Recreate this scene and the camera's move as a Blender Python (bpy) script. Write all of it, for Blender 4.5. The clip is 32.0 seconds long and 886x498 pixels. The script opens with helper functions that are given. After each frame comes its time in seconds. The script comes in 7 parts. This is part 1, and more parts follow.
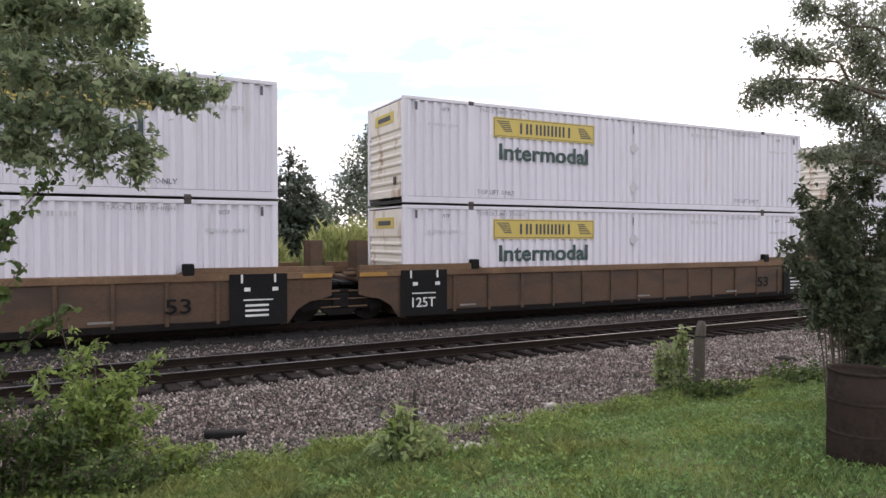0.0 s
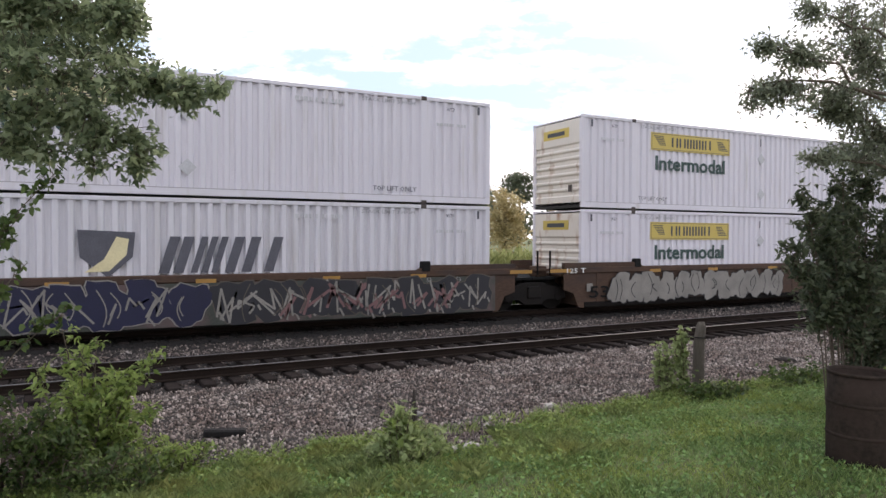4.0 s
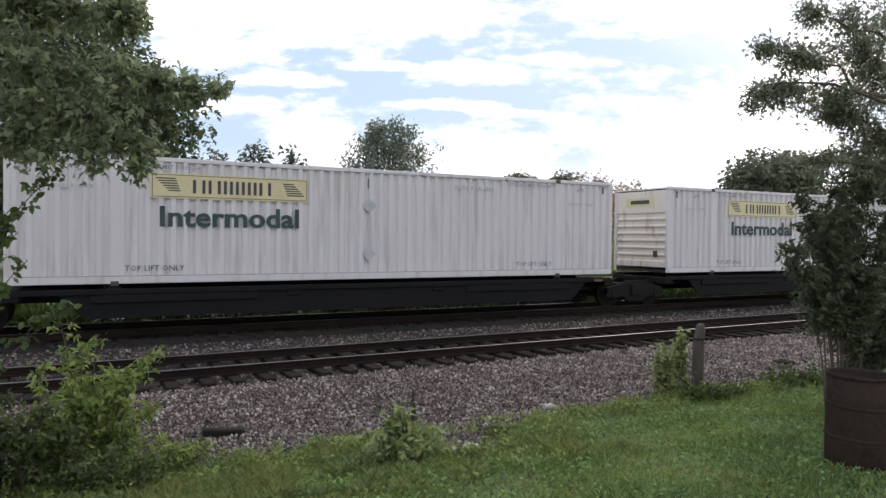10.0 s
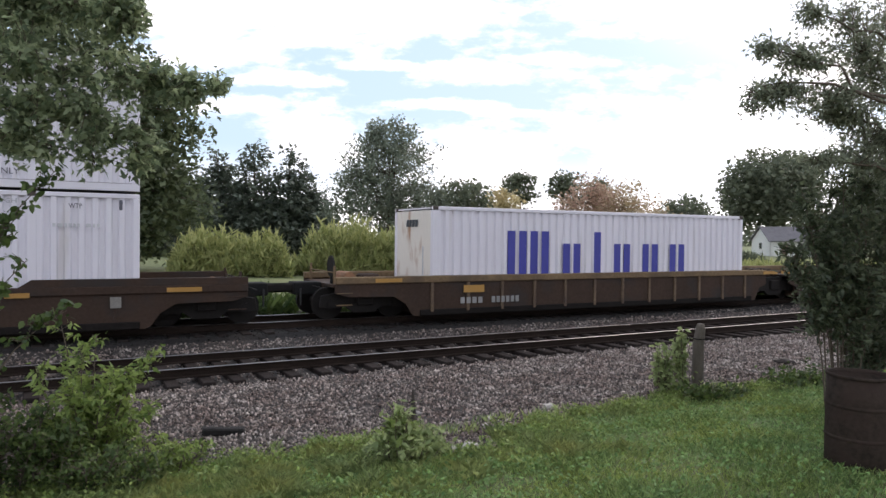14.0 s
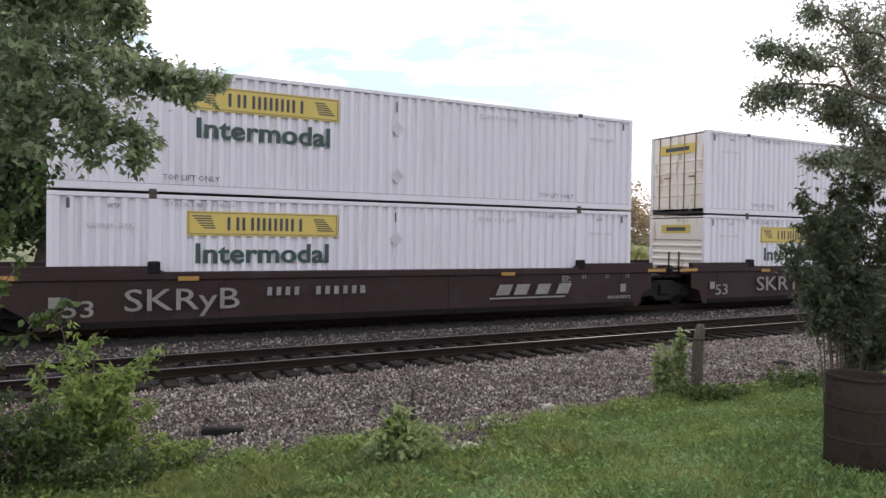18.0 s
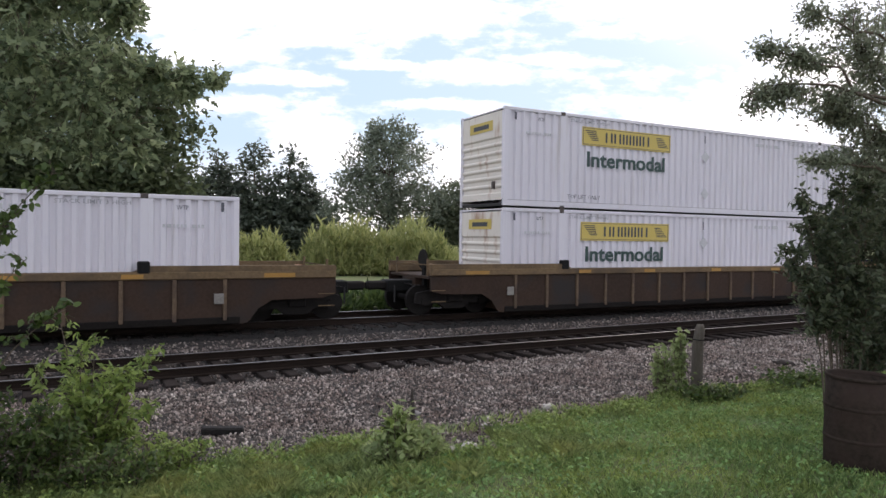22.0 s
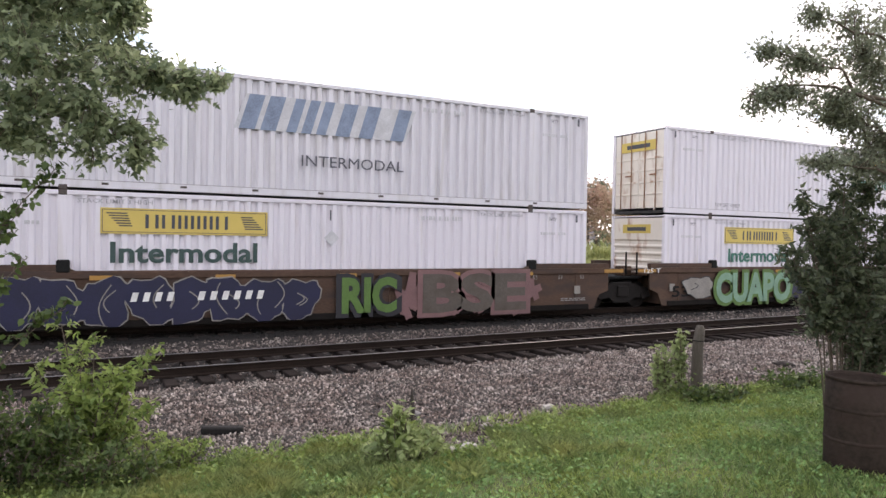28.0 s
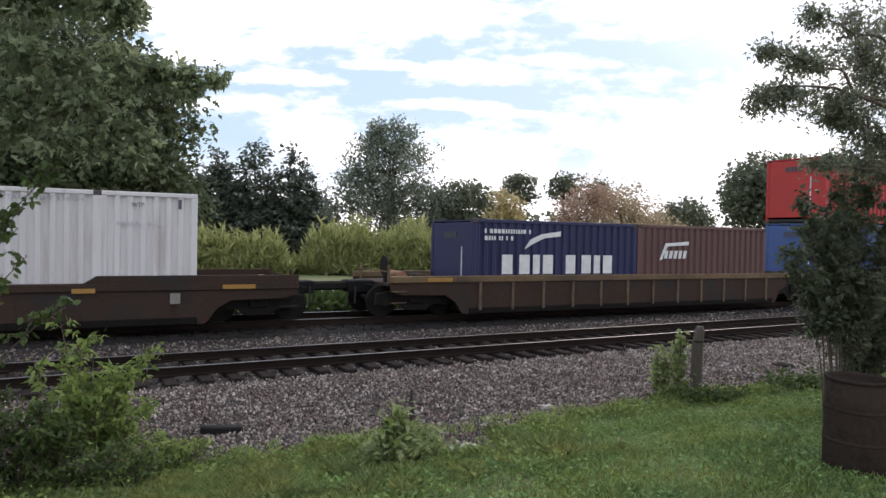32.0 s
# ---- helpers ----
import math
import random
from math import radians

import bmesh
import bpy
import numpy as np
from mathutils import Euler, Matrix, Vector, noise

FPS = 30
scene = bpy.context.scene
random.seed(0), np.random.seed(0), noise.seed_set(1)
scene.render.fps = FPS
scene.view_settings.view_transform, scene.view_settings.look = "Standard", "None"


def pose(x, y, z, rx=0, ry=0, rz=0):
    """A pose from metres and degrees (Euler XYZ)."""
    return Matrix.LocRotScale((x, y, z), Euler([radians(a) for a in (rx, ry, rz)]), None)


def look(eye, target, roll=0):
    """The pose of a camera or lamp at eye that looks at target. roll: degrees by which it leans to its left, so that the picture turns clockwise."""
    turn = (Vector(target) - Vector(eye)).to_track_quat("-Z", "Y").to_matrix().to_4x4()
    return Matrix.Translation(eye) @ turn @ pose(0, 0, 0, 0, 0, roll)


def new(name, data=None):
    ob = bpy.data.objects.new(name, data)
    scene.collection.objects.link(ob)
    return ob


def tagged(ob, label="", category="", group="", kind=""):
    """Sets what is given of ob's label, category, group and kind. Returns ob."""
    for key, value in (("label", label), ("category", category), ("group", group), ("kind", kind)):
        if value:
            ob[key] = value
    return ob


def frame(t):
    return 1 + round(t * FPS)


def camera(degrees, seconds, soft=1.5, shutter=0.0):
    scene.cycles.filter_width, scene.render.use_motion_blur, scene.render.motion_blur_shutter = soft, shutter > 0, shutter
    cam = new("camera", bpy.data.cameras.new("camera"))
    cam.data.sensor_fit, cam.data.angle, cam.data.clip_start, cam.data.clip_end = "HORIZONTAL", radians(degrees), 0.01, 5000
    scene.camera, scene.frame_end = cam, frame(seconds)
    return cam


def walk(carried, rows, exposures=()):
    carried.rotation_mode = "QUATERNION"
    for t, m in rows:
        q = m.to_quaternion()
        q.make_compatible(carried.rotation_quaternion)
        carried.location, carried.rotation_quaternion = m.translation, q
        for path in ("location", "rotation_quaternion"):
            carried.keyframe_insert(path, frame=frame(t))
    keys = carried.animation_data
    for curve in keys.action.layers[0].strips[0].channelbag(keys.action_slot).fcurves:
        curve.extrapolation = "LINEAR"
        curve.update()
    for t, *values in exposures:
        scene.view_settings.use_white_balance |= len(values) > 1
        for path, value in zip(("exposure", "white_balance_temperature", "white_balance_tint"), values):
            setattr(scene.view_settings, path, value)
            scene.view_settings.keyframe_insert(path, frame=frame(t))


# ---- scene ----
import itertools

# The camera stands on a lawn beside two railway tracks; x runs along the tracks, y away from the camera.
EYE = (0.0, 0.0, 2.1735)
TURNS = [
    (0, 89.043, 0.010, -27.195), (1, 89.036, -0.111, -27.208), (2, 89.019, -0.160, -27.208), (2.5, 88.884, -0.153, -27.216),
    (3, 88.897, -0.197, -27.198), (3.5, 88.985, -0.252, -27.188), (4.5, 89.047, -0.251, -27.192), (5.5, 89.109, -0.250, -27.197),
    (7, 89.081, -0.368, -27.194), (9, 89.048, -0.492, -27.199), (11, 89.046, -0.604, -27.188), (14, 89.019, -0.623, -27.184),
    (16.5, 89.011, -0.790, -27.187), (20, 89.011, -0.802, -27.194), (23, 89.016, -0.838, -27.203), (25.5, 89.025, -0.892, -27.174),
    (28, 89.033, -0.989, -27.178), (30, 89.017, -1.067, -27.181), (32, 89.029, -1.138, -27.191),
]
# seconds, stops, kelvin, tint: the picture brightens while white double stacks fill it
EXPOSURES = [
    (0, 0.43, 7370, 22), (3.3, 0.3, 7270, 21), (4.5, 0.3, 7270, 21), (5.5, 0.31, 7180, 20), (6.5, 0.03, 7080, 19), (11.5, 0.05, 7080, 19), (12.1, 0.06, 7080, 19), (12.6, 0.37, 7080, 19), (13.5, 0.37, 7080, 19),
    (14.2, 0.13, 6980, 19), (17.0, 0.08, 6980, 19), (17.8, 0.3, 7180, 20), (19, 0.42, 7370, 22), (20.4, 0.38, 7370, 22), (21.2, 0.27, 7180, 20), (22, 0.12, 7080, 20), (23, 0.38, 7180, 21),
    (24, 0.58, 7370, 22), (25, 0.66, 7370, 22), (27.5, 0.6, 7370, 22), (28, 0.7, 7470, 23), (29, 0.7, 7470, 23), (30, 0.64, 7370, 22), (31, 0.46, 7180, 20), (32, 0.1, 6980, 19),
]
cam = camera(65.29, 32.0, soft=1.5)
walk(cam, [(t, pose(*EYE, rx, ry, rz)) for t, rx, ry, rz in TURNS], EXPOSURES)

# ---- light: hazy bright sky with broken cloud, veiled sun behind the train ----
SUN_AZ, SUN_EL = radians(64), radians(38)
world = bpy.data.worlds.new("sky")
scene.world = world
world.use_nodes = True
wn, wl = world.node_tree.nodes, world.node_tree.links
wn.clear()
sky = wn.new("ShaderNodeTexSky")
sky.sky_type, sky.sun_disc = "NISHITA", False
sky.sun_elevation, sky.sun_rotation = SUN_EL, SUN_AZ
sky.air_density, sky.dust_density, sky.ozone_density = 1.0, 2.0, 1.0
wtc = wn.new("ShaderNodeTexCoord")
sep = wn.new("ShaderNodeSeparateXYZ")
wl.new(wtc.outputs["Generated"], sep.inputs[0])
zc = wn.new("ShaderNodeMath")
zc.operation, zc.inputs[1].default_value = "MAXIMUM", 0.0
wl.new(sep.outputs[2], zc.inputs[0])
zo = wn.new("ShaderNodeMath")
zo.operation, zo.inputs[1].default_value = "ADD", 0.12
wl.new(zc.outputs[0], zo.inputs[0])
flat = wn.new("ShaderNodeCombineXYZ")
for i in (0, 1):
    dv = wn.new("ShaderNodeMath")
    dv.operation = "DIVIDE"
    wl.new(sep.outputs[i], dv.inputs[0])
    wl.new(zo.outputs[0], dv.inputs[1])
    wl.new(dv.outputs[0], flat.inputs[i])
cl = wn.new("ShaderNodeTexNoise")
cl.inputs["Scale"].default_value, cl.inputs["Detail"].default_value = 1.7, 9.0
cl.inputs["Roughness"].default_value, cl.inputs["Distortion"].default_value = 0.55, 0.25
cmap = wn.new("ShaderNodeMapping")
cmap.inputs["Location"].default_value = (2.7, 0.5, 0.0)
wl.new(flat.outputs[0], cmap.inputs["Vector"])
wl.new(cmap.outputs[0], cl.inputs["Vector"])
cr = wn.new("ShaderNodeValToRGB")
cr.color_ramp.elements[0].position, cr.color_ramp.elements[1].position = 0.41, 0.68
wl.new(cl.outputs["Fac"], cr.inputs["Fac"])


def sky_math(op, a, b=None, c=None):
    node = wn.new("ShaderNodeMath")
    node.operation = op
    for slot, value in enumerate((a, b, c)):
        if value is None:
            continue
        if isinstance(value, (int, float)):
            node.inputs[slot].default_value = value
        else:
            wl.new(value, node.inputs[slot])
    return node.outputs[0]


def sky_vector(op, a, b, out=0):
    node = wn.new("ShaderNodeVectorMath")
    node.operation = op
    for slot, value in enumerate((a, b)):
        if value is None:
            continue
        if isinstance(value, tuple):
            node.inputs[slot].default_value = value
        else:
            wl.new(value, node.inputs[slot])
    return node.outputs[out]


# single clouds over the train: place across and up on a plane that faces along the field, half widths
TOWARDS = radians(27.19)
CLOUDS = [(-0.25, 0.335, 0.34, 0.068), (0.0, 0.335, 0.08, 0.034), (-0.35, 0.262, 0.12, 0.028), (-0.233, 0.225, 0.075, 0.01), (0.31, 0.36, 0.19, 0.062), (0.07, 0.238, 0.1, 0.016), (0.16, 0.256, 0.075, 0.01),
          (-0.078, 0.246, 0.07, 0.008), (0.005, 0.19, 0.085, 0.008), (0.093, 0.181, 0.06, 0.006), (-0.3, 0.185, 0.08, 0.013), (-0.184, 0.135, 0.075, 0.05), (0.061, 0.1, 0.14, 0.06), (0.42, 0.14, 0.24, 0.085), (0.56, 0.249, 0.13, 0.06)]
ahead = sky_math("MAXIMUM", sky_vector("DOT_PRODUCT", wtc.outputs["Generated"], (math.sin(TOWARDS), math.cos(TOWARDS), 0.0), 1), 0.05)
across = sky_math("DIVIDE", sky_vector("DOT_PRODUCT", wtc.outputs["Generated"], (math.cos(TOWARDS), -math.sin(TOWARDS), 0.0), 1), ahead)
upward = sky_math("DIVIDE", sep.outputs[2], ahead)
plane = wn.new("ShaderNodeCombineXYZ")
wl.new(across, plane.inputs[0])
wl.new(upward, plane.inputs[1])
puff = wn.new("ShaderNodeTexNoise")
puff.inputs["Scale"].default_value, puff.inputs["Detail"].default_value, puff.inputs["Roughness"].default_value = 13.0, 9.0, 0.62
wl.new(sky_vector("MULTIPLY", plane.outputs[0], (1.0, 2.4, 1.0)), puff.inputs["Vector"])
shape = None
for cu, cv, ru, rv in CLOUDS:
    off = sky_vector("MULTIPLY", sky_vector("SUBTRACT", plane.outputs[0], (cu, cv, 0.0)), (1 / ru, 1 / rv, 0.0))
    near = sky_math("SUBTRACT", 1.0, sky_vector("LENGTH", off, None, 1))
    shape = near if shape is None else sky_math("SMOOTH_MAX", shape, near, 0.2)
shape = sky_math("MULTIPLY_ADD", sky_math("SUBTRACT", puff.outputs["Fac"], 0.52), 3.2, sky_math("MAXIMUM", shape, -1.2))
banks = wn.new("ShaderNodeMapRange")
banks.interpolation_type = "SMOOTHSTEP"
banks.inputs["From Min"].default_value, banks.inputs["From Max"].default_value = -0.5, 0.72
wl.new(shape, banks.inputs["Value"])
aside = wn.new("ShaderNodeMapRange")
aside.interpolation_type = "SMOOTHSTEP"
aside.inputs["From Min"].default_value, aside.inputs["From Max"].default_value = 0.8, 0.66
wl.new(ahead, aside.inputs["Value"])
low_haze = wn.new("ShaderNodeMapRange")
low_haze.interpolation_type = "SMOOTHSTEP"
low_haze.inputs["From Min"].default_value, low_haze.inputs["From Max"].default_value = 0.13, 0.015
wl.new(sep.outputs[2], low_haze.inputs["Value"])
broken = sky_math("MAXIMUM", sky_math("MAXIMUM", banks.outputs[0], low_haze.outputs[0]), sky_math("MULTIPLY", cr.outputs["Color"], aside.outputs[0]))
# the haze thickens towards the sun
sund = wn.new("ShaderNodeVectorMath")
sund.operation = "DOT_PRODUCT"
sund.inputs[1].default_value = (math.sin(SUN_AZ) * math.cos(SUN_EL), math.cos(SUN_AZ) * math.cos(SUN_EL), math.sin(SUN_EL))
wl.new(wtc.outputs["Generated"], sund.inputs[0])
near_sun = wn.new("ShaderNodeMapRange")
near_sun.inputs["From Min"].default_value, near_sun.inputs["From Max"].default_value = 0.86, 0.985
near_sun.interpolation_type = "SMOOTHSTEP"
wl.new(sund.outputs["Value"], near_sun.inputs["Value"])
cover = wn.new("ShaderNodeMath")
cover.operation = "MAXIMUM"
wl.new(broken, cover.inputs[0])
wl.new(near_sun.outputs[0], cover.inputs[1])
mixc = wn.new("ShaderNodeMix")
mixc.data_type = "RGBA"
mixc.inputs["B"].default_value = (13.0, 13.3, 14.0, 1)
wl.new(cover.outputs[0], mixc.inputs["Factor"])
haze = wn.new("ShaderNodeVectorMath")
haze.operation = "MULTIPLY_ADD"
haze.inputs[1].default_value, haze.inputs[2].default_value = (0.18, 0.18, 0.18), (3.9, 5.7, 7.5)
wl.new(sky.outputs["Color"], haze.inputs[0])
wl.new(haze.outputs[0], mixc.inputs["A"])
bg = wn.new("ShaderNodeBackground")
bg.inputs["Strength"].default_value = 0.12
wl.new(mixc.outputs["Result"], bg.inputs["Color"])
wo = wn.new("ShaderNodeOutputWorld")
wl.new(bg.outputs[0], wo.inputs["Surface"])

sun = new("sun", bpy.data.lights.new("sun", "SUN"))
sun.data.energy, sun.data.angle, sun.data.color = 0.8, radians(9), (1.0, 0.95, 0.86)
sun.matrix_world = look((60 * math.sin(SUN_AZ) * math.cos(SUN_EL), 60 * math.cos(SUN_AZ) * math.cos(SUN_EL), 60 * math.sin(SUN_EL)), (0, 0, 0))

# ---- materials ----
def mat(name, col, rough=0.6, metal=0.0, var=0.18, scale=1.2, fine=35.0, bump=0.15, stain=None, amount=0.0, stain_scale=2.0, stretch=(1, 1, 1), rnd=0.0, spec=0.4):
    """A surface with slow and fine variation, optional stains, and relief."""
    m = bpy.data.materials.new(name)
    m.use_nodes = True
    nt = m.node_tree
    n, l = nt.nodes, nt.links
    b = n["Principled BSDF"]
    b.inputs["Roughness"].default_value, b.inputs["Metallic"].default_value = rough, metal
    b.inputs["Specular IOR Level"].default_value = spec
    tc = n.new("ShaderNodeTexCoord")
    mp = n.new("ShaderNodeMapping")
    mp.inputs["Scale"].default_value = stretch
    oi = n.new("ShaderNodeObjectInfo")
    off = n.new("ShaderNodeVectorMath")
    off.operation = "MULTIPLY_ADD"
    off.inputs[1].default_value = (37.0, 53.0, 71.0)
    l.new(oi.outputs["Random"], off.inputs[0])
    l.new(tc.outputs["Object"], off.inputs[2])
    l.new(off.outputs[0], mp.inputs["Vector"])
    def noise_tex(sc, detail=5.0):
        t = n.new("ShaderNodeTexNoise")
        t.inputs["Scale"].default_value, t.inputs["Detail"].default_value = sc, detail
        l.new(mp.outputs[0], t.inputs["Vector"])
        return t
    big, small = noise_tex(scale), noise_tex(fine, 3.0)
    add = n.new("ShaderNodeMath")
    add.operation = "ADD"
    l.new(big.outputs["Fac"], add.inputs[0])
    l.new(small.outputs["Fac"], add.inputs[1])
    last = add
    if rnd:
        ar = n.new("ShaderNodeMath")
        ar.operation, ar.inputs[1].default_value = "MULTIPLY_ADD", rnd
        l.new(oi.outputs["Random"], ar.inputs[0])
        l.new(add.outputs[0], ar.inputs[2])
        last = ar
    rg = n.new("ShaderNodeMapRange")
    rg.inputs["From Min"].default_value, rg.inputs["From Max"].default_value = 0.65, 1.35 + rnd
    l.new(last.outputs[0], rg.inputs["Value"])
    mx = n.new("ShaderNodeMix")
    mx.data_type = "RGBA"
    mx.inputs["A"].default_value = (*[c * (1 - var) for c in col], 1)
    mx.inputs["B"].default_value = (*[min(1, c * (1 + var)) for c in col], 1)
    l.new(rg.outputs[0], mx.inputs["Factor"])
    out = mx.outputs["Result"]
    if stain:
        st = noise_tex(stain_scale, 8.0)
        sr = n.new("ShaderNodeMapRange")
        sr.inputs["From Min"].default_value, sr.inputs["From Max"].default_value = 0.62 - amount * 0.3, 0.78 - amount * 0.2
        l.new(st.outputs["Fac"], sr.inputs["Value"])
        m2 = n.new("ShaderNodeMix")
        m2.data_type = "RGBA"
        m2.inputs["B"].default_value = (*stain, 1)
        l.new(sr.outputs[0], m2.inputs["Factor"])
        l.new(out, m2.inputs["A"])
        out = m2.outputs["Result"]
    l.new(out, b.inputs["Base Color"])
    rr = n.new("ShaderNodeMapRange")
    rr.inputs["To Min"].default_value, rr.inputs["To Max"].default_value = max(0.05, rough - 0.12), min(1, rough + 0.12)
    l.new(big.outputs["Fac"], rr.inputs["Value"])
    l.new(rr.outputs[0], b.inputs["Roughness"])
    if bump:
        bp = n.new("ShaderNodeBump")
        bp.inputs["Strength"].default_value, bp.inputs["Distance"].default_value = bump, 0.02
        l.new(small.outputs["Fac"], bp.inputs["Height"])
        l.new(bp.outputs[0], b.inputs["Normal"])
    return m


def patches(nodes, links, colour, low, high, scale):
    """Multiply a colour by broad soft patches laid over the ground."""
    geo = nodes.new("ShaderNodeNewGeometry")
    noi = nodes.new("ShaderNodeTexNoise")
    noi.inputs["Scale"].default_value, noi.inputs["Detail"].default_value = scale, 3.0
    links.new(geo.outputs["Position"], noi.inputs["Vector"])
    ramp = nodes.new("ShaderNodeValToRGB")
    for e, at, c in zip(ramp.color_ramp.elements, (0.36, 0.64), (low, high)):
        e.position, e.color = at, (*c, 1)
    links.new(noi.outputs["Fac"], ramp.inputs["Fac"])
    mul = nodes.new("ShaderNodeMix")
    mul.data_type, mul.blend_type = "RGBA", "MULTIPLY"
    mul.inputs["Factor"].default_value = 1.0
    links.new(colour, mul.inputs["A"])
    links.new(ramp.outputs["Color"], mul.inputs["B"])
    return mul.outputs["Result"]


def leaf_mat(name, col, col2, rough=0.55, trans=0.35, patch=None):
    """Leaves: colour varies leaf by leaf, and some light comes through."""
    m = bpy.data.materials.new(name)
    m.use_nodes = True
    n, l = m.node_tree.nodes, m.node_tree.links
    b = n["Principled BSDF"]
    g = n.new("ShaderNodeNewGeometry")
    mx = n.new("ShaderNodeMix")
    mx.data_type = "RGBA"
    mx.inputs["A"].default_value, mx.inputs["B"].default_value = (*col, 1), (*col2, 1)
    l.new(g.outputs["Random Per Island"], mx.inputs["Factor"])
    out = patches(n, l, mx.outputs["Result"], *patch) if patch else mx.outputs["Result"]
    l.new(out, b.inputs["Base Color"])
    b.inputs["Roughness"].default_value = rough
    b.inputs["Specular IOR Level"].default_value = 0.3
    tr = n.new("ShaderNodeBsdfTranslucent")
    l.new(out, tr.inputs["Color"])
    ms = n.new("ShaderNodeMixShader")
    ms.inputs[0].default_value = trans
    l.new(b.outputs[0], ms.inputs[1])
    l.new(tr.outputs[0], ms.inputs[2])
    l.new(ms.outputs[0], n["Material Output"].inputs["Surface"])
    return m


